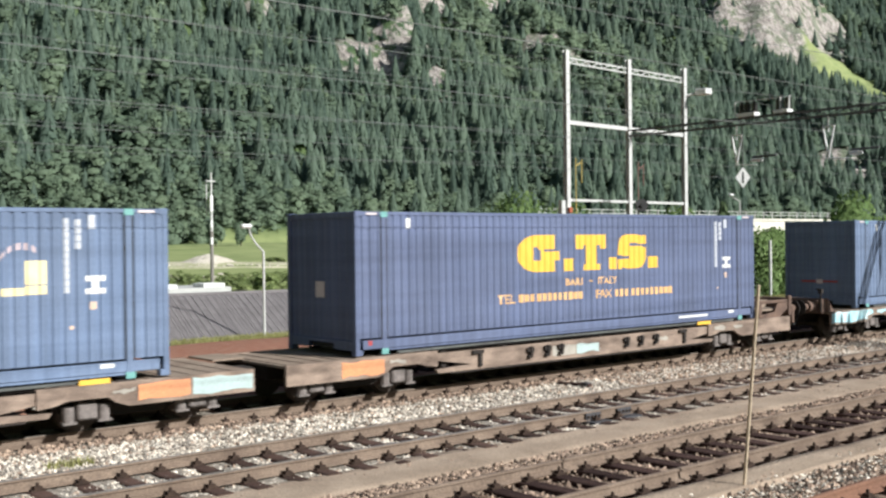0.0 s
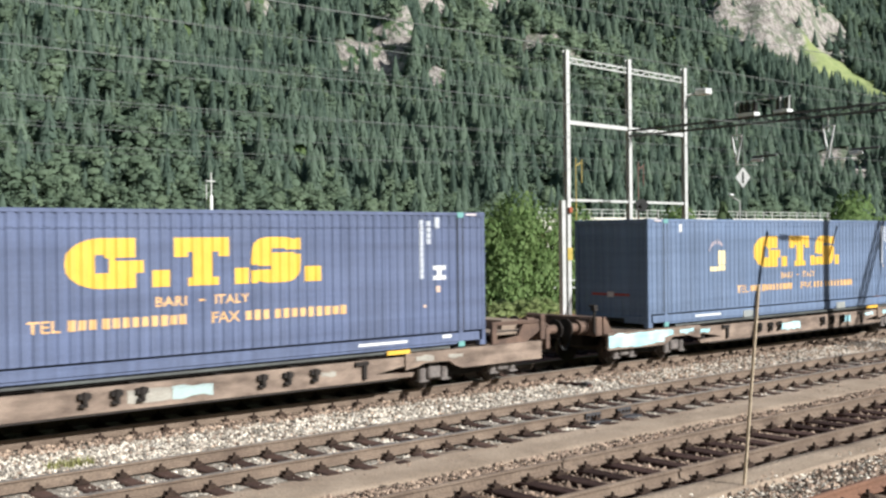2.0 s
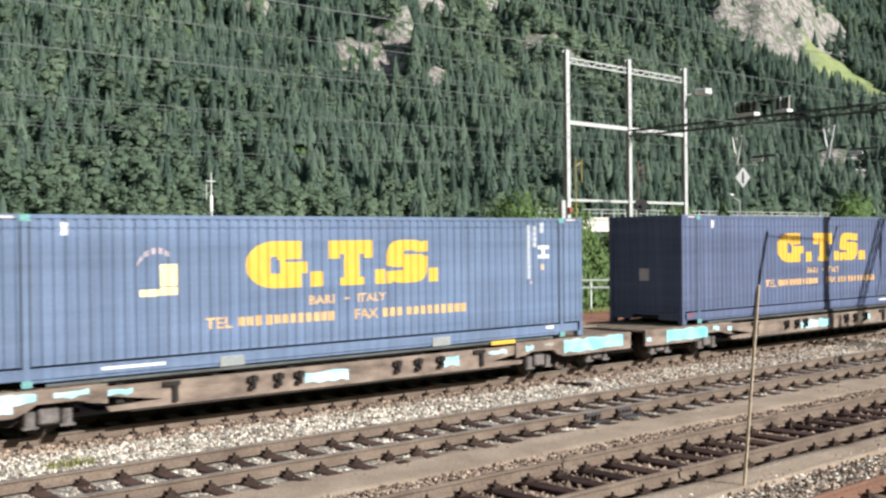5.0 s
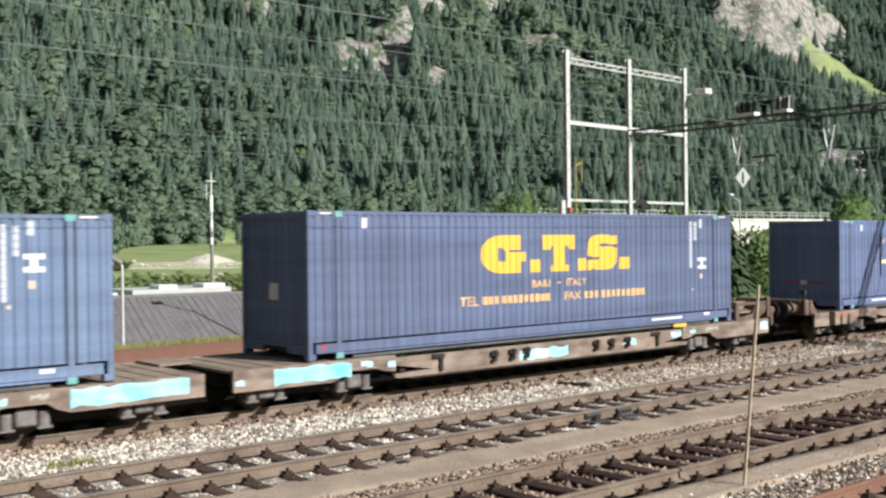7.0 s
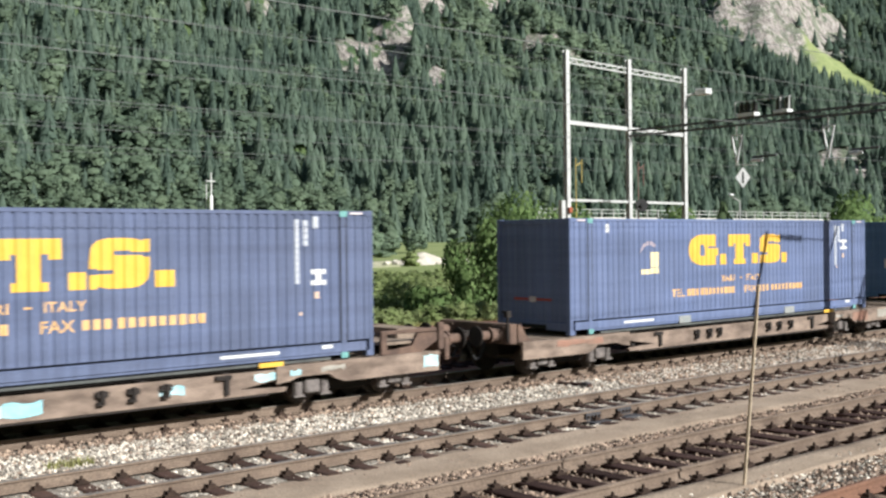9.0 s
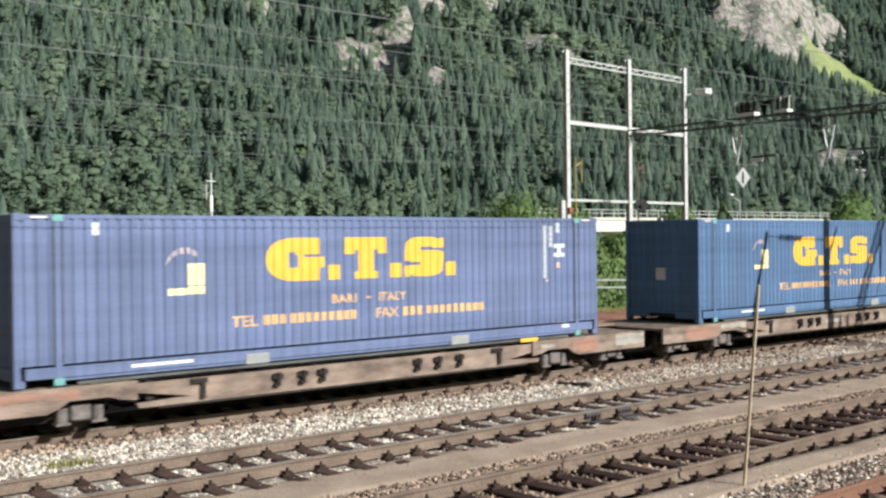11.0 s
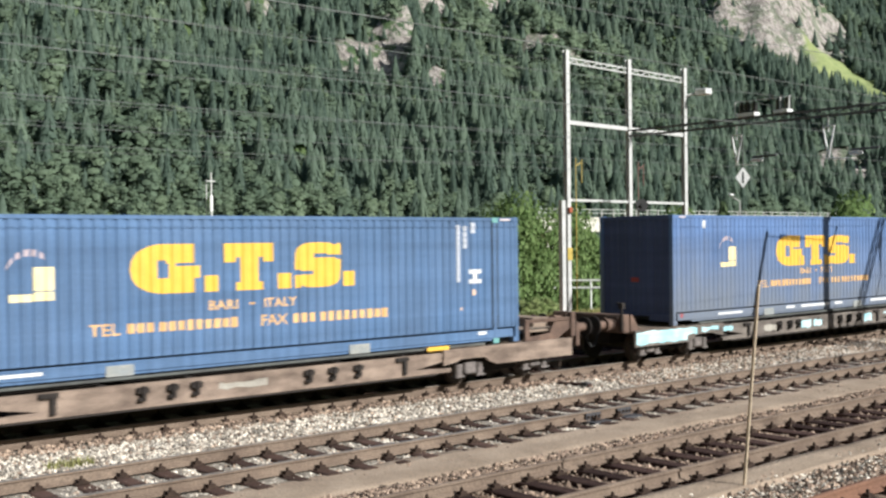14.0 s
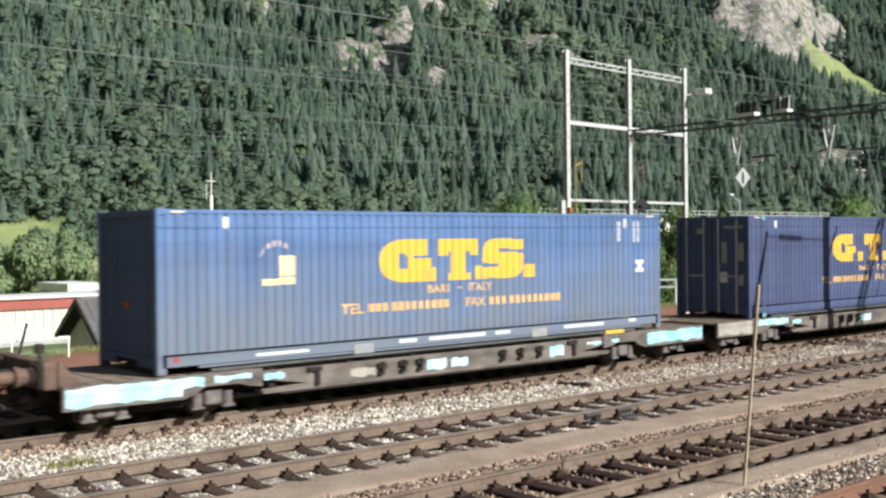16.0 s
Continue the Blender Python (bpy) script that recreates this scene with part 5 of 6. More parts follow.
for y in (8.6, 4.6, 0.0, -4.55, -8.65):
    wire("contact_wire", "thin grey copper contact wire over the track", y, 5.75, 0.05, r=0.006)
    w = wire("messenger_wire", "thin sagging messenger wire above the track", y, 7.0, 0.75, r=0.005)
    for k in range(-3, 12):
        x = GB + k * 13.0 + 6.5
        u = ((x - GB) / 52.0) % 1.0
        bm = bmesh.new()
        bar(bm, (x, y, 5.74), (x, y, 7.0 - 3 * u * (1 - u)), 0.004, 4)
        part("dropper", bm, M_WIRE, w)
for y, z, sg in ((11.2, 10.6, 0.8), (10.6, 9.2, 0.7), (5.2, 8.4, 0.7), (14.0, 6.6, 0.6), (13.6, 12.4, 1.2), (4.0, 11.4, 1.0), (-1.0, 9.6, 0.8)):
    wire("feeder_wire", "dark sagging feeder cable beside the line", y, z, sg, r=0.0052)

# ---- the stake by the siding ----
stake = thing("marker_stake", "thin pale wooden marker stake leaning in the gravel", "stake", at=(12.34, -10.13, -0.3))
bm = bmesh.new()
bar(bm, (0, 0, -0.3), (-0.28, -0.47, 2.81), 0.024, 8, 0.02)
part("pole", bm, M_ROD, stake)

# ---- a mast on the cinder path, whose shadow falls on the train ----
mast = thing("catenary_mast", "slender grey steel mast with a leaning strut", "catenary mast", at=(31.95, -6.35, -0.3))
bm = bmesh.new()
for dy in (-0.13, 0.11):
    box(bm, -0.13, 0.13, dy, dy + 0.02, 0, 8.9)
box(bm, -0.012, 0.012, -0.1099, 0.1099, 0, 8.9)
part("post", bm, M_MAST, mast)
bm = bmesh.new()
beam(bm, (0, 0.13, 7.2), (0, 1.75, 7.0), 0.07)
beam(bm, (0, 0.13, 6.1), (0, 1.75, 6.05), 0.06)
part("cantilever", bm, M_MAST, mast)
bm = bmesh.new()
bar(bm, (-5.5, 0, -0.2), (-3.2, 0, 7.1), 0.085, 10, 0.07)
part("strut", bm, M_MAST, mast)
bm = bmesh.new()
bar(bm, (-5.95, 0.1, -0.2), (-3.75, 0.05, 5.3), 0.05, 8, 0.04)
part("strut_brace", bm, M_MAST, mast)
bm = bmesh.new()
bar(bm, (-3.22, 0, 7.0), (-0.12, 0, 6.86), 0.014, 6)
part("tie_rod", bm, M_WIRE, mast)
bm = bmesh.new()
for k in range(8):
    bar(bm, (-2.55 + k * 0.15, 0, 6.965 - k * 0.0068), (-2.47 + k * 0.15, 0, 6.961 - k * 0.0068), 0.075, 10)
part("tie_insulator", bm, M_INS, mast)


# ---- trees ----
M_CONIFER = leaf_mat("spruce_needles", (0.132, 0.188, 0.146), (0.238, 0.312, 0.228), 0.08, through_=0.5)
M_BROAD = leaf_mat("broad_leaves", (0.162, 0.227, 0.158), (0.262, 0.34, 0.222), 0.08, through_=0.5)
M_NEARLEAF = leaf_mat("bush_leaves", (0.135, 0.215, 0.075), (0.24, 0.33, 0.13), 0.22, through_=0.46)
M_HERB = leaf_mat("meadow_herbs", (0.24, 0.31, 0.12), (0.38, 0.44, 0.2), 0.2, through_=0.5)
M_BANKSPRUCE = leaf_mat("young_spruce_needles", (0.06, 0.09, 0.045), (0.12, 0.165, 0.08), 0.15, through_=0.3)
M_TRUNK = mat("bark", (0.12, 0.09, 0.065), (0.075, 0.06, 0.045), 0.9, 3, 20, 0.5)


def spruce(seed, blades=140):
    """A spruce of height 1: many small drooping boughs over a slim core. Points, triangles, and the way each point faces."""
    r = np.random.RandomState(seed)
    slim, bulge = r.uniform(0.85, 1.2), r.uniform(0.98, 1.2)
    full = lambda z: (0.235 * (1 - z) ** bulge + 0.003) * slim
    V, F, N_ = [], [], []
    seg = 8
    for i, z in enumerate((0.04, 0.3, 0.6)):
        for k in range(seg):
            a = 6.283 * (k + 0.5 * (i % 2)) / seg
            q = full(z) * r.uniform(0.72, 0.9)
            V.append((q * math.cos(a), q * math.sin(a), z))
            N_.append((math.cos(a), math.sin(a), 0.9))
    V.append((0, 0, 0.99))
    N_.append((0, 0, 1))
    for i in range(2):
        for k in range(seg):
            p, q = i * seg + k, i * seg + (k + 1) % seg
            F += [(p, q, p + seg), (q, q + seg, p + seg)]
    F += [(2 * seg + k, 2 * seg + (k + 1) % seg, 3 * seg) for k in range(seg)]
    for j in range(blades):
        z = 0.02 + 0.95 * (1 - (1 - j / blades) ** 0.6)
        a = j * 2.39996 + r.uniform(-0.3, 0.3)
        R = full(z)
        L_ = R * r.uniform(0.8, 1.3) + 0.01
        w = (0.009 + 0.15 * R) * r.uniform(0.7, 1.3)
        c, s_ = math.cos(a), math.sin(a)
        zt = z - 0.02 - 0.3 * R
        b = len(V)
        if j % 3:
            V += [(R * 0.5 * c - w * s_, R * 0.5 * s_ + w * c, z + 0.02), (R * 0.5 * c + w * s_, R * 0.5 * s_ - w * c, z + 0.03), (L_ * 1.1 * c, L_ * 1.1 * s_, zt - 0.02)]
        else:
            V += [(L_ * c + w * s_, L_ * s_ - w * c, zt + r.uniform(-0.015, 0.02)), (L_ * c - w * s_, L_ * s_ + w * c, zt + r.uniform(-0.015, 0.02)), (R * 0.45 * c, R * 0.45 * s_, z + 0.05 + 0.1 * R)]
        F.append((b, b + 1, b + 2))
        up = r.uniform(0.7, 1.15)
        t = r.uniform(-0.3, 0.3)
        N_ += [(math.cos(a + t), math.sin(a + t), up)] * 3
    return np.array(V), np.array(F), np.array(N_)


def ball(level):
    bm = bmesh.new()
    bmesh.ops.create_icosphere(bm, subdivisions=level, radius=1.0)
    V = np.array([v.co for v in bm.verts])
    F = np.array([[v.index for v in f.verts] for f in bm.faces])
    bm.free()
    return V, F


ICO_V, ICO_F = ball(1)
OCT_V = np.array([(1, 0, 0), (0, 1, 0), (-1, 0, 0), (0, -1, 0), (0, 0, 1), (0, 0, -1)], float)
OCT_F = np.array([(0, 1, 4), (1, 2, 4), (2, 3, 4), (3, 0, 4), (1, 0, 5), (2, 1, 5), (3, 2, 5), (0, 3, 5)])


def crown(seed, sprays=160, lobes=11, fine=1.0):
    """A far broad-leaved crown of height 1: leaf sprays over uneven lobes. Points, triangles, and facing."""
    r = np.random.RandomState(seed)
    V, F, N_, base = [], [], [], 0
    cs = []
    body_v, body_f = (ICO_V, ICO_F) if lobes > 8 else (OCT_V, OCT_F)
    for i in range(lobes):
        u = (i + 0.5) / lobes
        w = 0.16 * math.sin(math.pi * (0.15 + 0.75 * u)) * r.uniform(0.5, 1.1)
        a = i * 2.4 + r.uniform(0, 1)
        cs.append((np.array((w * math.cos(a), w * math.sin(a), 0.08 + 0.76 * u)), r.uniform(0.11, 0.18) * (1.25 - 0.5 * u) * (11 / max(lobes, 9)) ** 0.25))
    for c, R in cs:
        V.append(c + body_v * R * r.uniform(0.68, 0.96, (len(body_v), 1)))
        F.append(body_f + base)
        N_.append(body_v * 0.4 + (c - np.array((0, 0, 0.4))) * 1.3 + np.array((0, 0, 0.55)))
        base += len(body_v)
    for i in range(sprays):
        c, R = cs[i % lobes]
        d = r.normal(0, 1, 3)
        d /= np.linalg.norm(d)
        p = c + d * R * r.uniform(0.8, 1.25)
        n = d + r.normal(0, 0.6, 3)
        n /= np.linalg.norm(n)
        u = np.cross(n, r.normal(0, 1, 3))
        u /= np.linalg.norm(u)
        w = np.cross(n, u)
        q = 0.05 * fine * r.uniform(0.6, 1.5)
        V.append(np.array([p - u * q - w * q * 0.6, p + u * q * 0.9 - w * q * 0.7, p + u * q * r.uniform(-0.5, 0.5) + w * q]))
        F.append(np.array([(base, base + 1, base + 2)]))
        face = d * 0.45 + (c - np.array((0, 0, 0.4))) * 2.2 + r.normal(0, 0.2, 3) + np.array((0, 0, 0.8))
        N_.append(np.repeat(face[None], 3, 0))
        base += 3
    return np.concatenate(V), np.concatenate(F), np.concatenate(N_)


def leafy(seed, cards=150, size=0.075, lobes=7, squash=1.0, foot=0.12):
    """A broad-leaved crown of height 1 out of many small leaf sprays on uneven lobes. Triangles."""
    r = np.random.RandomState(seed)
    cs = np.array([(r.uniform(-0.2, 0.2), r.uniform(-0.2, 0.2), r.uniform(foot + 0.16, 0.8), r.uniform(0.13, 0.24)) for _ in range(lobes)])
    c = cs[np.arange(cards) % lobes]
    unit = lambda v: v / np.linalg.norm(v, axis=1)[:, None]
    d = unit(r.normal(0, 1, (cards, 3)))
    p = c[:, :3] + d * c[:, 3:] * r.uniform(0.6, 1.05, (cards, 1)) * np.array((1.0, 1.0, squash))
    p[:, 2] = np.maximum(p[:, 2], foot * r.uniform(0.3, 1.0, cards))
    n = unit(d + r.normal(0, 0.45, (cards, 3)))
    u = unit(np.cross(n, r.normal(0, 1, (cards, 3))))
    w = np.cross(n, u)
    q = size * r.uniform(0.6, 1.4, (cards, 1))
    V = np.stack([p - u * q - w * q * 0.6, p + u * q * 0.3 - w * q, p + u * q + w * q * 0.5, p - u * q * 0.4 + w * q + n * q * 0.3], 1).reshape(-1, 3)
    b = np.arange(cards)[:, None] * 4
    face = np.repeat(unit(d * 0.7 + (p - np.array((0, 0, 0.45))) * 0.8 + np.array((0, 0, 0.45)) + r.normal(0, 0.22, (cards, 3))), 4, 0)
    return V, np.concatenate([b + np.array((0, 1, 2)), b + np.array((0, 2, 3))]), face


def plant(name, label, protos, P, heights, widths, tints, material, seed, category="forest"):
    """Many trees in one mesh."""
    r = np.random.RandomState(seed)
    VV, FF, TT, NN, base = [], [], [], [], 0
    which = r.randint(0, len(protos), len(P))
    for k, (V, F, face) in enumerate(protos):
        sel = np.where(which == k)[0]
        if not len(sel):
            continue
        n = len(sel)
        a = r.uniform(0, 6.28, n)
        c, s = np.cos(a)[:, None], np.sin(a)[:, None]
        h, w = heights[sel][:, None], (heights[sel] * widths[sel])[:, None]
        X = (V[None, :, 0] * c - V[None, :, 1] * s) * w + P[sel, 0][:, None]
        Y = (V[None, :, 0] * s + V[None, :, 1] * c) * w + P[sel, 1][:, None]
        Z = V[None, :, 2] * h + P[sel, 2][:, None]
        VV.append(np.stack([X, Y, Z], -1).reshape(-1, 3))
        FF.append((F[None] + (base + np.arange(n) * len(V))[:, None, None]).reshape(-1, 3))
        NN.append(np.stack([face[None, :, 0] * c - face[None, :, 1] * s, face[None, :, 0] * s + face[None, :, 1] * c, np.repeat(face[None, :, 2], n, 0)], -1).reshape(-1, 3))
        TT.append(np.repeat(tints[sel], len(V)))
        base += n * len(V)
    ob = sheet_mesh(name, np.concatenate(VV), np.concatenate(FF), material, smooth=True)
    add_attr(ob, "tint", np.concatenate(TT))
    nn = np.concatenate(NN)
    nn /= np.linalg.norm(nn, axis=1)[:, None]
    ob.data.normals_split_custom_set_from_vertices(nn.tolist())
    return tagged(ob, label, category, kind="stuff")


rng = np.random.RandomState(11)


def stand(step, jitter, thin):
    """Places for trees on a jittered lattice over the part of the mountainside that can be seen."""
    a, b = np.meshgrid(np.arange(-60, 1180, step), np.arange(-14, 560, step))
    a = a.ravel() + rng.uniform(-jitter, jitter, a.size)
    b = b.ravel() + rng.uniform(-jitter, jitter, b.size)
    d = b + FOOT
    x, y = a * math.cos(MA) + d * math.sin(MA), -a * math.sin(MA) + d * math.cos(MA)
    turn = np.degrees(np.arctan2(x, y + 18.5))
    el = (land(x, y) - 3.1) / np.hypot(x, y + 18.5)
    glade, rock, scree = patch(x, y, GLADES), patch(x, y, ROCKS), patch(x, y, SCREE)
    n = len(x)
    bare = np.maximum(rock, glade)
    ok = (turn > 15.5) & (turn < 65.5) & (el < 0.255) & ((bare < rng.uniform(0.25, 0.9, n)) | (rng.uniform(0, 1, n) < thin * (glade < 0.3)))
    ok &= (scree < rng.uniform(0.35, 0.75, n)) | (rng.uniform(0, 1, n) < thin * 0.8)
    return a[ok], b[ok], x[ok], y[ok], bare[ok]


def shares(a, b, x, y):
    """How likely a tree is broad-leaved, and how light its green is, by its place on the slope."""
    broad = 0.2 + 0.2 * fade(a, 210, 110) + 0.36 * np.exp(-((a - 420) / 75) ** 2 - ((b - 225) / 95) ** 2) + 0.55 * fade(b, 42, 8)
    broad = broad + 0.3 * wave(x / 52, y / 52, 31) + 0.16 * wave(x / 17, y / 17, 33) - 0.12 * fade(a, 480, 560) - 0.3 * np.exp(-((a - 245) / 75) ** 2 - ((b - 95) / 55) ** 2)
    light = 0.25 * wave(x / 38, y / 38, 61) + 0.3 * np.exp(-((a - 440) / 80) ** 2 - ((b - 240) / 90) ** 2) - 0.08 * np.exp(-((a - 120) / 60) ** 2 - ((b - 120) / 60) ** 2) - 0.16 * fade(a, 490, 580) - 0.12 * np.exp(-((a - 240) / 60) ** 2 - ((b - 150) / 50) ** 2)
    return np.clip(broad, 0.03, 0.97), light


# tall trees, standing clear of the younger growth between them
sa, su, fx, fy, bare = stand(9.3, 4.8, 0.13)
n = len(fx)
share, light = shares(sa, su, fx, fy)
con = rng.uniform(0, 1, n) > share
P = np.stack([fx, fy, land(fx, fy) - 0.6], -1)
hc = rng.uniform(18, 29, n) * (0.95 + 0.18 * wave(fx / 45, fy / 45, 35)) * (1 - 0.3 * (bare > 0.02) - 0.25 * (bare > 0.5)) * (1 + 0.2 * np.exp(-((sa - 250) / 90) ** 2 - ((su - 70) / 60) ** 2))
plant("spruce_forest", "dense dark green spruce forest covering the mountainside", [spruce(k, 220) for k in range(10)], P[con], hc[con], rng.uniform(0.85, 1.25, con.sum()), np.clip(rng.normal(0.42, 0.32, con.sum()) + light[con], 0, 1), M_CONIFER, 1)
hb = rng.uniform(11, 20, n) * (1 - 0.2 * (bare > 0.02))
edge = ~con & (su < 34)
mid = ~con & ~edge
plant("woodland_edge", "light green leafy trees along the foot of the mountain", [crown(k + 40, 560, 14, 0.62) for k in range(8)], P[edge], hb[edge] * 0.95, rng.uniform(1.1, 1.5, edge.sum()), np.clip(rng.normal(0.55, 0.3, edge.sum()), 0, 1), M_BROAD, 3)
plant("broadleaf_forest", "lighter green broad-leaved trees among the spruces", [crown(k, 330, 10, 0.7) for k in range(10)], P[mid], hb[mid], rng.uniform(1.1, 1.6, mid.sum()), np.clip(rng.normal(0.42, 0.3, mid.sum()) + light[mid], 0, 1), M_BROAD, 2)

# young growth that closes the gaps
sa, su, fx, fy, bare = stand(7.4, 3.7, 0.1)
n = len(fx)
share, light = shares(sa, su, fx, fy)
con = rng.uniform(0, 1, n) > share * 0.9 + 0.15
P = np.stack([fx, fy, land(fx, fy) - 0.5], -1)
hy_ = rng.uniform(8, 16, n)
plant("young_spruces", "young spruces growing between the tall trees", [spruce(k + 30, 66) for k in range(6)], P[con], hy_[con], rng.uniform(1.2, 1.8, con.sum()), np.clip(rng.normal(0.45, 0.28, con.sum()) + light[con], 0, 1), M_CONIFER, 4)
plant("forest_thicket", "leafy thicket filling the gaps between the trees", [crown(k + 60, 96, 5, 0.95) for k in range(6)], P[~con], hy_[~con] * 0.9, rng.uniform(1.4, 2.0, (~con).sum()), np.clip(rng.normal(0.4, 0.28, (~con).sum()) + light[~con], 0, 1), M_BROAD, 6)


def bush(name, label, category, x, y, height, width, cards, leaf, seed, group="", material=M_NEARLEAF):
    """A tree or bush near the line: trunk, limbs and a crown of single leaf sprays."""
    r = np.random.RandomState(seed)
    z = float(land(x, y)) - 0.05
    root = thing(name, label, category, group, (x, y, z))
    bm = bmesh.new()
    bar(bm, (0, 0, -0.3), (0.05 * height * r.uniform(-1, 1), 0.05 * height * r.uniform(-1, 1), height * 0.5), 0.028 * height, 8, 0.012 * height)
    for k in range(7):
        a, q = r.uniform(0, 6.28), r.uniform(0.15, 0.42)
        bar(bm, (0, 0, height * q), (width * 0.3 * math.cos(a), width * 0.3 * math.sin(a), height * (q + r.uniform(0.15, 0.4))), 0.011 * height, 6, 0.004 * height)
    part("trunk", bm, M_TRUNK, root)
    V, F, face = leafy(seed + 50, cards, leaf / height, 11, 1.0, 0.03)
    V = V * np.array((width / 0.8, width / 0.8, height / 0.98))
    ob = sheet_mesh("crown", V, F, material, root, smooth=True)
    ob.data.normals_split_custom_set_from_vertices(face.tolist())
    add_attr(ob, "tint", np.clip(np.repeat(r.normal(0.45, 0.3, cards), 4), 0, 1))
    return root


# ---- hedge and trees behind the line ----
HEDGE = [(33.9, 22.0, 3.6, 2.8), (35.6, 21.4, 6.0, 3.2), (36.9, 21.6, 7.3, 4.6), (38.9, 21.4, 7.6, 4.6), (40.9, 21.6, 7.9, 4.6), (42.8, 21.4, 7.4, 4.2), (44.8, 22.0, 6.4, 4.2), (47.0, 22.0, 6.2, 4.2), (49.2, 22.0, 6.0, 4.4), (51.4, 21.6, 6.8, 4.2), (53.9, 21.6, 7.2, 4.4), (60.2, 21.6, 6.0, 4.6), (63.6, 21.8, 5.8, 4.8)]
for i, (x, y, h, w) in enumerate(HEDGE):
    bush("hedge_tree", "dense bright green leafy tree on the railway bank", "tree", x, y, h * 1.17, w * 1.0, 6000, 0.115, i, "trees along the bank")
spruce_tree = thing("bank_spruce", "dark green young spruce standing among the bank trees", "tree", at=(57.2, 21.3, float(land(57.2, 21.3)) - 0.05))
bm = bmesh.new()
bar(bm, (0, 0, -0.3), (0, 0, 7.4), 0.13, 8, 0.03)
part("trunk", bm, M_TRUNK, spruce_tree)
V, F, face = spruce(77, 1500)
ob = sheet_mesh("crown", V * np.array((12.0, 12.0, 8.5)), F, M_BANKSPRUCE, spruce_tree, smooth=True)
ob.data.normals_split_custom_set_from_vertices((face / np.linalg.norm(face, axis=1)[:, None]).tolist())
add_attr(ob, "tint", np.clip(np.random.RandomState(7).normal(0.4, 0.3, len(V)), 0, 1))
for i, (x, y, h, w) in enumerate([(30.6, 25.0, 4.9, 4.0), (33.0, 26.5, 4.6, 4.6), (35.3, 27.5, 4.6, 4.2), (37.5, 28.0, 5.5, 4.5)]):
    bush("meadow_bush", "low spreading pale green bush on the meadow", "bush", x, y, h * 0.9, w, 3000, 0.1, 20 + i, "bushes on the meadow", M_HERB)
for i, (x, y, h, w) in enumerate([(84.5, 29.0, 8.5, 7.0), (88.5, 30.0, 9.6, 6.5), (92.5, 30.0, 10.4, 7.0), (96.5, 31.0, 10.0, 7.0), (80.5, 31, 7.5, 6.5)]):
    bush("roadside_tree", "light green broad-leaved tree beside the road", "tree", x, y, h, w, 4000, 0.2, 30 + i, "trees by the road")
M_ORCHARD = leaf_mat("orchard_leaves", (0.26, 0.35, 0.18), (0.36, 0.44, 0.25), 0.12, through_=0.5)
for i, (x, y, h, w) in enumerate([(36.0, 97.0, 6.8, 6.0), (39.0, 92.0, 7.4, 5.5), (41.5, 99.0, 7.0, 6.0), (43.6, 94.0, 6.0, 5.0), (45.8, 98.0, 5.4, 4.5), (34.0, 90.0, 5.2, 5.0), (47.8, 104.0, 7.8, 3.6), (38.0, 108.0, 8.0, 6.0)]):
    bush("orchard_tree", "grey-green leafy tree behind the sheds", "tree", x, y, h, w, 4200, 0.17, 40 + i, "trees behind the sheds", M_ORCHARD)
for i in range(26):
    r = random.Random(100 + i)
    d, a = r.uniform(210, 430), radians(r.uniform(17, 50))
    x, y = d * math.sin(a), d * math.cos(a) - 18
    if 30.4 < math.degrees(a) < 34.2:
        continue
    bush("valley_tree", "scattered green tree on the valley meadow", "tree", x, y, r.uniform(5, 10), r.uniform(5, 9), 1000, 0.42, 60 + i, "trees on the meadow", M_BROAD)

# ---- grass on the bank ----
M_BLADE = leaf_mat("meadow_grass_blades", (0.25, 0.27, 0.09), (0.45, 0.42, 0.2), 0.4, through_=0.35)


def tufts(name, label, zones, seed, h0, h1):
    r = np.random.RandomState(seed)
    V, T = [], []
    for x0, x1, y0, y1, n in zones:
        n *= 4
        x, y = np.repeat(r.uniform(x0, x1, n // 4), 4), np.repeat(r.uniform(y0, y1, n // 4), 4)
        z = land(x, y) if y0 > 10 else np.full(n, -0.21)
        a, h, l = r.uniform(0, 6.28, n), r.uniform(h0, h1, n), r.uniform(0.02, 0.12, n)
        c, s, w = np.cos(a), np.sin(a), 0.014 + 0.02 * h
        V.append(np.stack([np.stack([x - s * w, y + c * w, z - 0.02], -1), np.stack([x + s * w, y - c * w, z - 0.02], -1), np.stack([x + c * l, y + s * l, z + h], -1)], 1).reshape(-1, 3))
        T.append(np.repeat(r.uniform(0, 1, n // 4), 12))
    V = np.concatenate(V)
    ob = sheet_mesh(name, V, np.arange(len(V)).reshape(-1, 3), M_BLADE)
    add_attr(ob, "tint", np.concatenate(T))
    return tagged(ob, label, "grass", kind="stuff")


tufts("bank_grass", "sunlit yellow-green grass along the top of the bank", [(12, 62, 15.2, 17.6, 14000)], 3, 0.06, 0.3)
tufts("track_weeds", "small green weed tuft growing in the ballast", [(5.75, 6.45, -2.75, -2.45, 60)], 4, 0.05, 0.16)

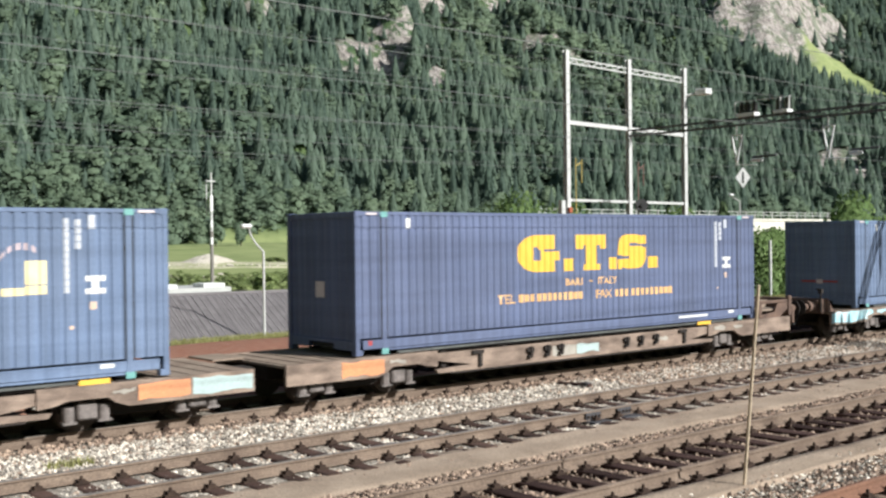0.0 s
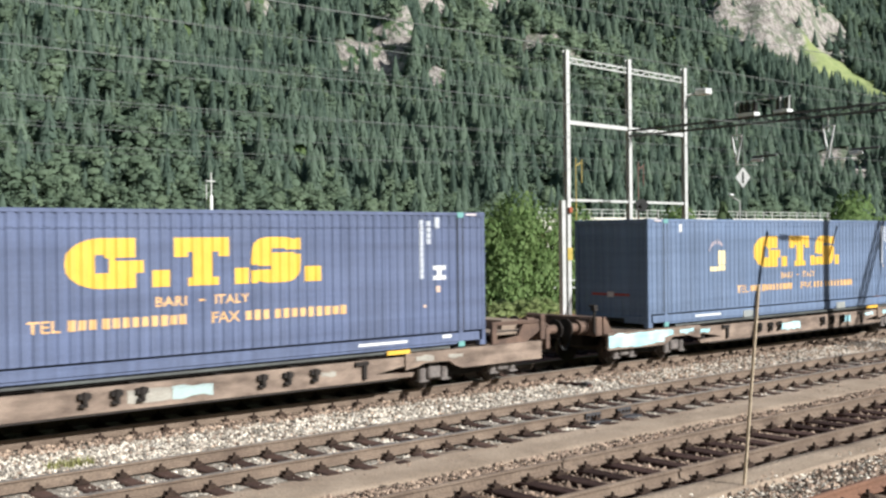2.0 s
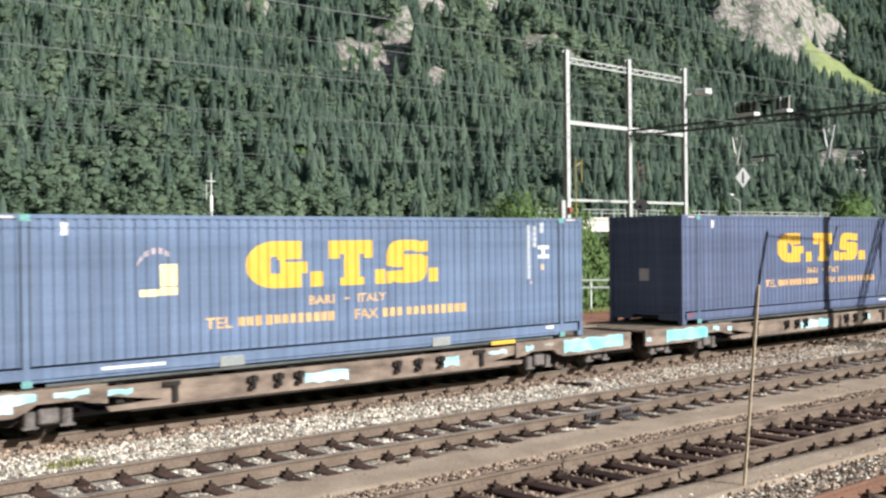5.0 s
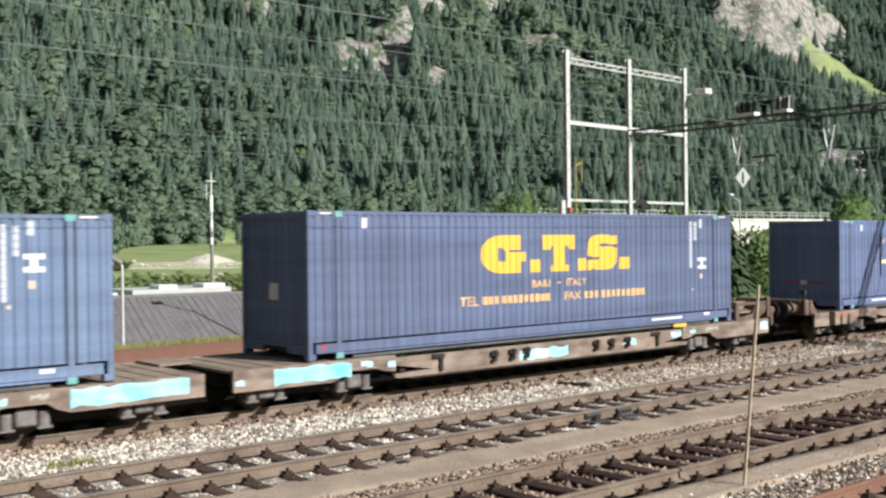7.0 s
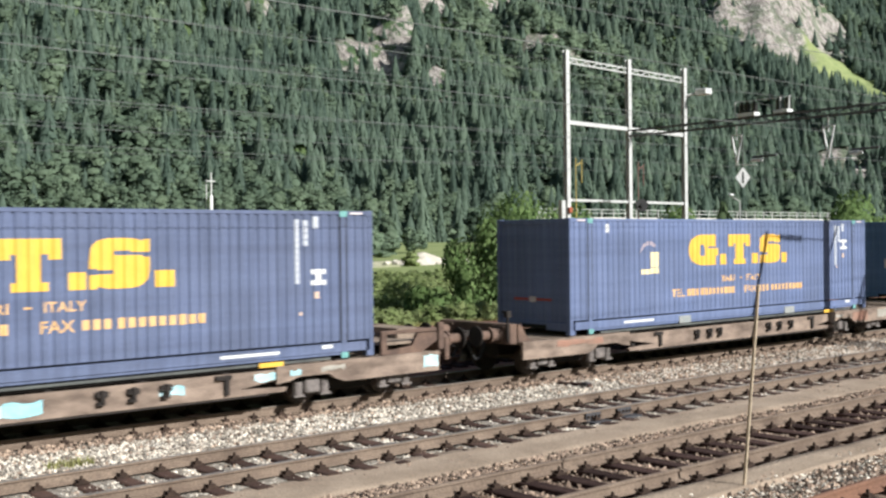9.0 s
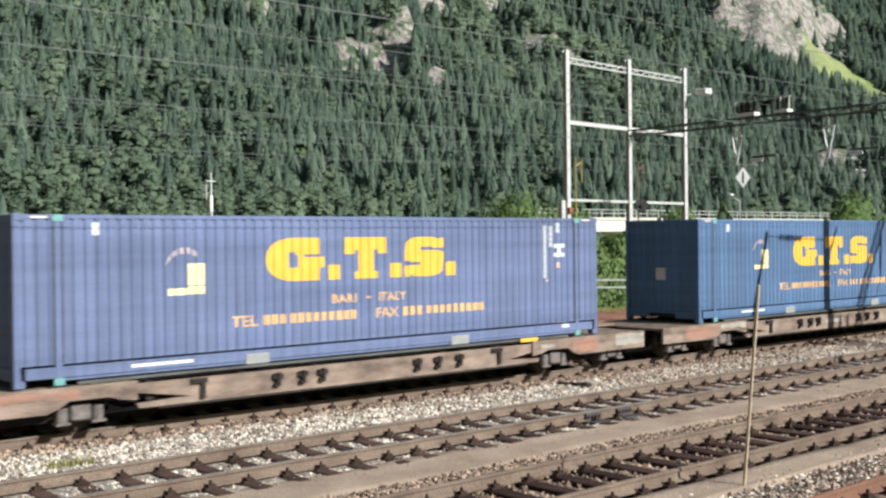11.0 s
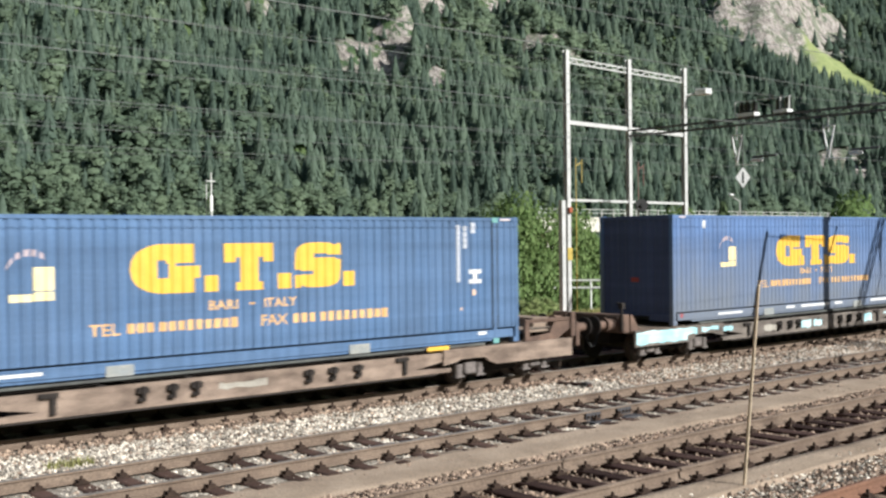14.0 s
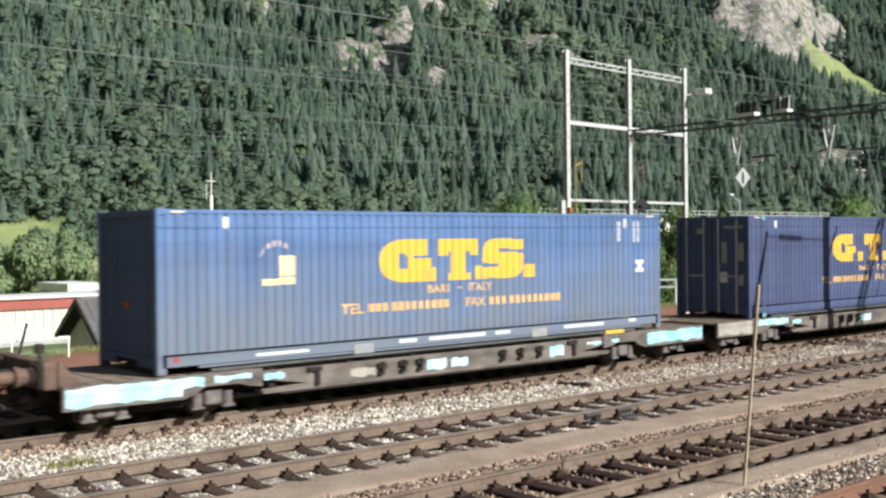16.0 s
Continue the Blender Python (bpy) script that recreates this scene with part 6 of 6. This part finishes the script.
# ---- house with the slate roof ----
M_ROOF = mat("grey_slate_roof", (0.165, 0.15, 0.15), (0.13, 0.118, 0.118), 0.75, 2, 30, 0.2, rand=0.12)
M_PLASTER = mat("grey_white_plaster", (0.70, 0.68, 0.66), (0.58, 0.56, 0.54), 0.9, 1, 30, 0.2)
M_FASCIA = mat("dark_fascia_board", (0.035, 0.028, 0.025), (0.06, 0.05, 0.04), 0.8, 3, 30, 0.2)
M_GLASS = mat("dark_window_glass", (0.02, 0.025, 0.03), (0.03, 0.035, 0.04), 0.08, 3, 30, 0.0)
house = thing("house", "low grey plastered house with a dark slate gable roof", "house", at=(15.75, 18.6, -3.55), rz=-9.0)
HL, HD, EH, RH = 9.15, 7.6, 2.95, 4.55
bm = bmesh.new()
box(bm, 0.25, HL - 0.25, 0.3, HD - 0.3, 0, EH)
part("wall", bm, M_PLASTER, house)
for x in (0.252, HL - 0.452):
    bm = bmesh.new()
    a = [bm.verts.new((x, y, z)) for y, z in ((0.3, EH), (HD - 0.3, EH), (HD / 2, RH - 0.12))]
    b = [bm.verts.new((x + 0.2, y, z)) for y, z in ((0.3, EH), (HD - 0.3, EH), (HD / 2, RH - 0.12))]
    bm.faces.new(a)
    bm.faces.new(b[::-1])
    for i in range(3):
        j = (i + 1) % 3
        bm.faces.new((a[j], a[i], b[i], b[j]))
    bmesh.ops.recalc_face_normals(bm, faces=bm.faces)
    part("gable", bm, M_PLASTER, house)
for y in (0.0, HD):
    za = EH - 0.03
    for x in (-0.28, HL + 0.28):
        bm = bmesh.new()
        beam(bm, (x, y, za - 0.06), (x, HD / 2, RH - 0.06), 0.07, 0.24)
        part("barge_board", bm, M_FASCIA, house)
roof_rows, roof_cols = 9, 30
slope = math.hypot(HD / 2, RH - EH + 0.03)
for side in (0, 1):
    bm = bmesh.new()
    y = 0.0 if side == 0 else HD
    v = [bm.verts.new(c) for c in ((-0.25, y, EH - 0.09), (HL + 0.25, y, EH - 0.09), (HL + 0.25, HD / 2, RH - 0.06), (-0.25, HD / 2, RH - 0.06))]
    w = [bm.verts.new(c.co + Vector((0, 0, 0.05))) for c in v]
    for q in ((3, 2, 1, 0),):
        bm.faces.new([v[i] for i in q])
        bm.faces.new([w[i] for i in q[::-1]])
    for i in range(4):
        bm.faces.new((v[i], v[(i + 1) % 4], w[(i + 1) % 4], w[i]))
    bmesh.ops.recalc_face_normals(bm, faces=bm.faces)
    deck = part("roof_deck", bm, M_FASCIA, house)
    bm = bmesh.new()
    tw, th = (HL + 0.5) / roof_cols, slope / roof_rows
    box(bm, 0.006, tw - 0.006, -0.02, th * 1.06, 0, 0.028)
    me = bpy.data.meshes.new("slate")
    bm.to_mesh(me)
    bm.free()
    me.materials.append(M_ROOF)
    ang = math.degrees(math.atan2(RH - EH + 0.03, HD / 2))
    for i in range(roof_rows):
        for j in range(roof_cols):
            ob = new("slate", me)
            ob.parent = deck
            yy, zz = i * th * math.cos(radians(ang)), EH - 0.03 + i * th * math.sin(radians(ang))
            ob.matrix_basis = pose(-0.25 + j * tw, yy, zz + 0.012, ang + 1.2, 0, 0) if side == 0 else pose(-0.25 + (j + 1) * tw, HD - yy, zz + 0.012, ang + 1.2, 0, 180)
M_SEAM = mat("pale_roof_seam", (0.26, 0.245, 0.24), (0.18, 0.17, 0.17), 0.7, 3, 30, 0.0)
for j in range(1, 34):
    bm = bmesh.new()
    x = -0.25 + j * (HL + 0.5) / 34
    beam(bm, (x, 0.03, EH + 0.035), (x, HD / 2 - 0.1, RH + 0.015), 0.028, 0.03)
    part("roof_seam", bm, M_SEAM, house)
bm = bmesh.new()
box(bm, 0.235, 0.26, 1.5, 2.2, 1.0, 2.0)
part("window", bm, M_GLASS, house)
bm = bmesh.new()
bar(bm, (-0.1, HD / 2, RH + 0.03), (HL + 0.1, HD / 2, RH + 0.03), 0.09, 8)
part("ridge_cap", bm, M_ROOF, house)

# ---- sheds ----
M_CREAM = mat("cream_cladding", (0.74, 0.70, 0.60), (0.62, 0.57, 0.47), 0.7, 0.6, 30, 0.1)
M_REDBAND = mat("faded_red_fascia", (0.40, 0.105, 0.085), (0.33, 0.09, 0.07), 0.7, 1, 30, 0.1)
M_WHITEROOF = mat("white_roof_sheet", (0.80, 0.80, 0.78), (0.70, 0.70, 0.69), 0.6, 1, 30, 0.1)
M_GREYWALL = mat("pale_grey_cladding", (0.50, 0.50, 0.49), (0.42, 0.42, 0.41), 0.7, 1, 30, 0.1)
shed = thing("storage_hall", "long cream storage hall with a red fascia band", "storage hall", at=(4.0, 40.0, -3.5))
bm = bmesh.new()
box(bm, 0, 21.0, 0, 3.4, 0, 3.2)
part("wall", bm, M_CREAM, shed)
bm = bmesh.new()
box(bm, -0.15, 21.15, -0.15, 3.55, 3.204, 3.76)
part("fascia", bm, M_REDBAND, shed)
bm = bmesh.new()
box(bm, -0.3, 21.3, -0.3, 3.7, 3.764, 3.88)
part("roof", bm, M_WHITEROOF, shed)
for k in range(42):
    bm = bmesh.new()
    x = 0.2 + k * 0.5
    box(bm, x, x + 0.06, -0.05, -0.004, 1.5, 3.2)
    part("cladding_rib", bm, M_CREAM, shed)
bm = bmesh.new()
box(bm, 0.0, 21.0, -0.6, -0.06, 1.28, 1.45)
part("ledge", bm, M_GREYWALL, shed)
for x0, x1, y0, z1, d, lab in ((30.4, 33.0, 60.0, 3.75, 6.0, "small white flat-roofed shed"), (33.2, 40.8, 55.0, 3.3, 5.0, "low white-roofed shed behind the house")):
    sh = thing("shed", lab + " on the meadow", "shed", "sheds", (x0, y0, -3.5))
    bm = bmesh.new()
    box(bm, 0, x1 - x0, 0, d, 0, z1 - 0.55)
    part("wall", bm, M_GREYWALL, sh)
    bm = bmesh.new()
    box(bm, -0.2, x1 - x0 + 0.2, -0.2, d + 0.2, z1 - 0.546, z1)
    part("roof", bm, M_WHITEROOF if d > 5 else M_GREYWALL, sh)
    if d < 6:
        for a, b in ((1.9, 3.35), (5.5, 7.3)):
            bm = bmesh.new()
            box(bm, a, b, -0.15, 1.6, z1 + 0.004, z1 + 0.3, 0.02)
            part("roof_light", bm, M_WHITEROOF, sh, "white roof light box")


# ---- lamp posts, pole, fences ----
def lamp_post(x, y, z0, bend, reach, rise, head=M_PLATE):
    root = thing("street_lamp", "slender pale street lamp with a curved arm on the bank", "street lamp", "street lamps", (x, y, z0))
    bm = bmesh.new()
    bar(bm, (0, 0, -0.4), (0, 0, bend), 0.06, 10, 0.045)
    part("post", bm, M_MAST, root)
    pts = [Vector((-reach * math.sin(t) ** 1.3, 0, bend + rise * (1 - math.cos(t)) ** 0.7)) for t in [k * 1.57 / 6 for k in range(7)]]
    bm = bmesh.new()
    for a, b in zip(pts, pts[1:]):
        bar(bm, a, b, 0.035, 8)
    part("arm", bm, M_MAST, root)
    e = pts[-1]
    bm = bmesh.new()
    box(bm, e.x - 0.34, e.x + 0.1, -0.12, 0.12, e.z - 0.06, e.z + 0.1, 0.05)
    bmesh.ops.rotate(bm, verts=bm.verts, cent=(e.x, 0, e.z), matrix=Matrix.Rotation(radians(28 if head is not M_PLATE else 0), 3, "Y"))
    part("lamp_head", bm, head, root)


lamp_post(21.25, 17.0, -0.9, 3.7, 0.62, 0.95)
lamp_post(15.6, 17.0, -0.9, 3.3, 0.12, 0.1, M_WOODPOLE)
lamp_post(63.0, 24.0, float(land(63.0, 24.0)), 9.0, 0.9, 0.38)
post = thing("marker_post", "thin pale marker post on the bank", "post", at=(58.79, 19.0, float(land(58.79, 19.0))))
bm = bmesh.new()
beam(bm, (0, 0, -0.3), (0, 0, 2.95 - float(land(58.79, 19.0))), 0.14)
part("shaft", bm, M_MAST, post)
pole = thing("utility_pole", "tall grey wooden utility pole with a white transformer box", "utility pole", at=(42.2, 60.0, float(land(42.2, 60.0))))
bm = bmesh.new()
bar(bm, (0, 0, -0.5), (0, 0, 7.4), 0.16, 10, 0.14)
part("pole", bm, M_WOODPOLE, pole)
bm = bmesh.new()
bar(bm, (0, 0, 7.4), (0, 0, 12.2), 0.12, 10, 0.07)
part("pole_top", bm, M_MAST, pole)
bm = bmesh.new()
bar(bm, (-0.3, 0.25, 8.7), (-0.3, 0.25, 11.6), 0.05, 8)
beam(bm, (-0.35, 0, 11.5), (0.35, 0, 11.5), 0.1)
part("cross_arm", bm, M_MAST, pole)
bm = bmesh.new()
box(bm, -0.28, -0.02, -0.36, -0.13, 9.0, 10.3, 0.03)
part("transformer_box", bm, M_PLATE, pole)
for z in (6.3, 7.7):
    bm = bmesh.new()
    box(bm, -0.24, -0.04, -0.34, -0.17, z, z + 0.6, 0.03)
    part("cable_box", bm, M_PLATE, pole)

fence = thing("pipe_railing", "white two-rail pipe railing along the bank", "railing", at=(41.4, 19.4, float(land(41.4, 19.4))))
dz0 = -float(land(41.4, 19.4))
for z in (1.0, 0.62):
    bm = bmesh.new()
    beam(bm, (-1.0, 1.2, z + dz0), (3.6, -3.8, z + dz0), 0.09)
    part("rail", bm, M_PLATE, fence)
for k in range(4):
    u = k / 3
    bm = bmesh.new()
    x, y = -0.9 + 4.4 * u, 1.1 - 4.8 * u
    beam(bm, (x, y, float(land(41.4 + x, 19.4 + y)) + dz0 - 0.2), (x, y, 1.05 + dz0), 0.08)
    part("post", bm, M_PLATE, fence)

mesh_fence = thing("mesh_fence", "green wire-mesh fence with pale posts along the bank", "fence", at=(4.0, 14.2, -0.52))
M_MESH = mat("green_fence_wire", (0.10, 0.20, 0.12), (0.14, 0.24, 0.15), 0.6, 4, 30, 0.0)
for k in range(6):
    bm = bmesh.new()
    beam(bm, (k * 1.72, 0, -0.2), (k * 1.72, 0, 0.8 if k != 4 else 1.35), 0.05)
    part("post", bm, M_PLATE, mesh_fence)
for z in (0.8, 0.42, 0.08):
    bm = bmesh.new()
    beam(bm, (0, 0, z), (8.62, 0, z), 0.03 if z < 0.7 else 0.04)
    part("rail", bm, M_PLATE if z > 0.7 else M_MESH, mesh_fence)
bm = bmesh.new()
for k in range(142):
    x = 0.05 + k * 0.06
    beam(bm, (x, 0, 0.02), (x, 0, 0.8), 0.01)
part("mesh_wires", bm, M_MESH, mesh_fence)["kind"] = "stuff"
strut = thing("leaning_strut", "dark leaning strut against a pale fence post", "strut", at=(10.86, 13.9, -0.55))
bm = bmesh.new()
bar(bm, (0, 0, 0), (0.38, 0, 1.36), 0.05, 8, 0.04)
part("bar", bm, M_BLACK, strut)

# ---- road bridge and its parapet, far to the side ----
M_CONCRETE = mat("pale_concrete", (0.70, 0.66, 0.60), (0.58, 0.54, 0.48), 0.9, 0.3, 10, 0.2)
road = thing("road_viaduct", "pale concrete road viaduct with a steel railing", "viaduct", at=(100.0, 72.0, 0.0))
bm = bmesh.new()
box(bm, -8, 64, 0, 8, 4.1, 5.6)
part("deck", bm, M_CONCRETE, road)
bm = bmesh.new()
box(bm, 26, 47, 0.3, 7.5, float(land(136, 76)) - 1, 4.096)
part("abutment", bm, M_CONCRETE, road)
bm = bmesh.new()
box(bm, -8, 64, -0.15, 0.3, 5.604, 5.9)
part("parapet", bm, M_CONCRETE, road)
for k in range(5):
    x = -4 + k * 15.5
    bm = bmesh.new()
    box(bm, x, x + 1.3, 2, 6, float(land(100 + x, 76)) - 1, 4.096)
    part("pier", bm, M_CONCRETE, road)
for k in range(32):
    x = -7.5 + k * 2.28
    bm = bmesh.new()
    box(bm, x, x + 0.1, 0.0, 0.1, 5.904, 6.9)
    part("railing_post", bm, M_MAST, road)
for z in (6.4, 6.85):
    bm = bmesh.new()
    box(bm, -8, 64, -0.06, -0.002, z, z + 0.07)
    part("railing", bm, M_MAST, road)

# ---- gravel heaps and boulders on the meadow ----
M_HEAP = mat("pale_gravel_heap", (0.66, 0.61, 0.52), (0.46, 0.41, 0.33), 0.95, 0.8, 8, 0.6, dist=0.2)


def heap(x, y, rx, ry, h, seed):
    r = np.random.RandomState(seed)
    z0 = float(land(x, y))
    n, m = 8, 22
    V, F = [], []
    for i in range(n + 1):
        u = i / n
        for k in range(m):
            a = 6.283 * k / m
            j = 1 + 0.12 * math.sin(3 * a + seed) + r.normal(0, 0.03)
            V.append((rx * u * math.cos(a) * j, ry * u * math.sin(a) * j, h * (1 - u ** 1.4) + r.normal(0, 0.04) - 0.25))
    F = [(i * m + k, (i + 1) * m + k, (i + 1) * m + (k + 1) % m, i * m + (k + 1) % m) for i in range(n) for k in range(m)]
    ob = sheet_mesh("gravel_heap", V, F, M_HEAP, smooth=True)
    ob.matrix_basis = pose(x, y, z0)
    return tagged(ob, "pale heap of dumped gravel on the meadow", "gravel heap", "gravel heaps")


heap(89.6, 149.3, 5.8, 4.5, 1.9, 1)
heap(120.5, 128.5, 6.0, 4.0, 2.2, 2)


def boulders(name, label, zones, seed):
    """Rubble lying on the uneven meadow."""
    r = np.random.RandomState(seed)
    V, F = [], []
    for x0, y0, x1, y1, spread, n, size in zones:
        for _ in range(n):
            u = r.uniform(0, 1)
            x, y = x0 + (x1 - x0) * u + r.normal(0, spread), y0 + (y1 - y0) * u + r.normal(0, spread)
            z = float(land(x, y))
            b = len(V)
            q = size * r.uniform(0.4, 1.5)
            k = 1 + r.normal(0, 0.2, len(ICO_V))
            V += [tuple(c) for c in ICO_V * k[:, None] * q * np.array((1.2, 1.2, 0.75)) + np.array((x, y, z + 0.2 * q))]
            F += [tuple(f) for f in ICO_F + b]
    return tagged(sheet_mesh(name, V, F, M_HEAP), label, "boulders", kind="stuff")


M_DIRT = mat("pale_gravel_road", (0.50, 0.46, 0.34), (0.30, 0.31, 0.17), 0.95, 0.22, 4, 0.4, dist=0.1)


def gravel_road(a, b, width):
    """A strip of trodden gravel that follows the uneven meadow."""
    u, v = np.meshgrid(np.linspace(0, 1, 60), np.linspace(-0.5, 0.5, 6))
    along, side = Vector((b[0] - a[0], b[1] - a[1])), Vector((a[1] - b[1], b[0] - a[0])).normalized()
    edge = width * (1 + 0.35 * np.sin(u * 17) + 0.2 * np.sin(u * 41 + 1))
    x, y = a[0] + along.x * u + side.x * v * edge, a[1] + along.y * u + side.y * v * edge
    z = land(x, y) + 0.3 - 0.5 * (np.abs(v) > 0.45)
    n = np.arange(360).reshape(6, 60)
    f = np.stack([n[:-1, :-1], n[:-1, 1:], n[1:, 1:], n[1:, :-1]], -1).reshape(-1, 4)
    ob = sheet_mesh("gravel_road", np.stack([x, y, z], -1).reshape(-1, 3), f, M_DIRT, smooth=True)
    return tagged(ob, "pale overgrown gravel road across the meadow", "road", kind="structure")


gravel_road((54, 169), (126, 128), 9.0)
gravel_road((58, 152), (112, 124), 4.0)
boulders("meadow_boulders", "pale boulders and rubble strewn across the meadow", [(70, 160, 112, 136, 4.0, 130, 0.24), (78, 150, 108, 132, 2.6, 70, 0.24), (118, 131, 128, 124, 2.0, 60, 0.6), (60, 120, 80, 112, 4.0, 40, 0.3)], 9)
for i in range(12):
    r = random.Random(300 + i)
    u = r.uniform(0, 1)
    d = r.choice((r.uniform(85, 150), r.uniform(150, 215)))
    a = radians(r.uniform(18, 50))
    x, y = d * math.sin(a), d * math.cos(a) - 18
    bush("meadow_shrub", "small olive green shrub on the rough meadow", "bush", x, y, r.uniform(1.2, 2.6), r.uniform(2, 4.5), 500, 0.2, 400 + i, "shrubs on the meadow", M_HERB)


# ---- tall herbs and rough growth on the meadow ----
r = np.random.RandomState(77)
n = 2700
hd, ha = np.sqrt(r.uniform(72 ** 2, 150 ** 2, n)), np.radians(r.uniform(17, 50, n))
hx, hy = hd * np.sin(ha), hd * np.cos(ha) - 18.5
keep = (wave(hx / 9, hy / 9, 71) + r.normal(0, 0.4, n) > -0.35) & ~((hx > 24) & (hx < 45) & (hy > 50) & (hy < 68))
hx, hy = hx[keep], hy[keep]
n = len(hx)
plant("meadow_herbs", "rough yellow-green herbs and tall grass on the meadow", [crown(k + 80, 56, 3, 1.3) for k in range(6)], np.stack([hx, hy, land(hx, hy) - 0.35], -1), r.uniform(0.7, 1.9, n), r.uniform(1.4, 2.6, n), np.clip(r.normal(0.5, 0.3, n) + 0.3 * wave(hx / 14, hy / 14, 72), 0, 1), M_HERB, 5, "herbs")

n = 420
hx, hy = r.uniform(24.5, 36.0, n), r.uniform(16.0, 19.0, n)
plant("bank_herbs", "pale yellow-green tall herbs on the railway bank", [crown(k + 90, 120, 4, 0.9) for k in range(4)], np.stack([hx, hy, land(hx, hy) - 0.15], -1), r.uniform(0.5, 1.25, n), r.uniform(1.0, 1.7, n), np.clip(r.normal(0.7, 0.3, n), 0, 1), M_HERB, 8, "herbs")

# ---- oddments lying on the tracks ----
M_OIL = mat("oily_dark_steel", (0.035, 0.036, 0.042), (0.07, 0.066, 0.068), 0.6, 5, 40, 0.2)
plank = thing("old_plank", "short dark rotten plank half buried in the ballast", "plank", at=(18.0, -1.9, -0.205))
bm = bmesh.new()
beam(bm, (-0.03, 0.42, 0.02), (0.03, -0.46, 0.045), 0.13, 0.09)
part("board", bm, M_SLEEPER, plank)
bm = bmesh.new()
box(bm, -0.05, 0.09, -0.44, -0.24, 0.03, 0.12, 0.01)
part("iron_shoe", bm, M_OIL, plank)
for x in (14.75, 15.62):
    joint = thing("rail_joint", "dark oily rail joint with bolted fishplates", "rail joint", "rail joints", (x, -5.3035, -0.01))
    for s_ in (-1, 1):
        bm = bmesh.new()
        box(bm, -0.2, 0.2, *sorted((s_ * 0.013, s_ * 0.062)), -0.165, -0.036, 0.006)
        fp = part("fishplate", bm, M_OIL, joint)
        for k in range(4):
            bm = bmesh.new()
            bar(bm, (-0.15 + k * 0.1, s_ * 0.062, -0.1), (-0.15 + k * 0.1, s_ * 0.095, -0.1), 0.022, 6)
            part("bolt", bm, M_FAST, fp)
    bm = bmesh.new()
    box(bm, -0.24, 0.24, -0.3, 0.3, -0.215, -0.168, 0.01)
    part("joint_sleeper_plate", bm, M_OIL, joint)

motions()
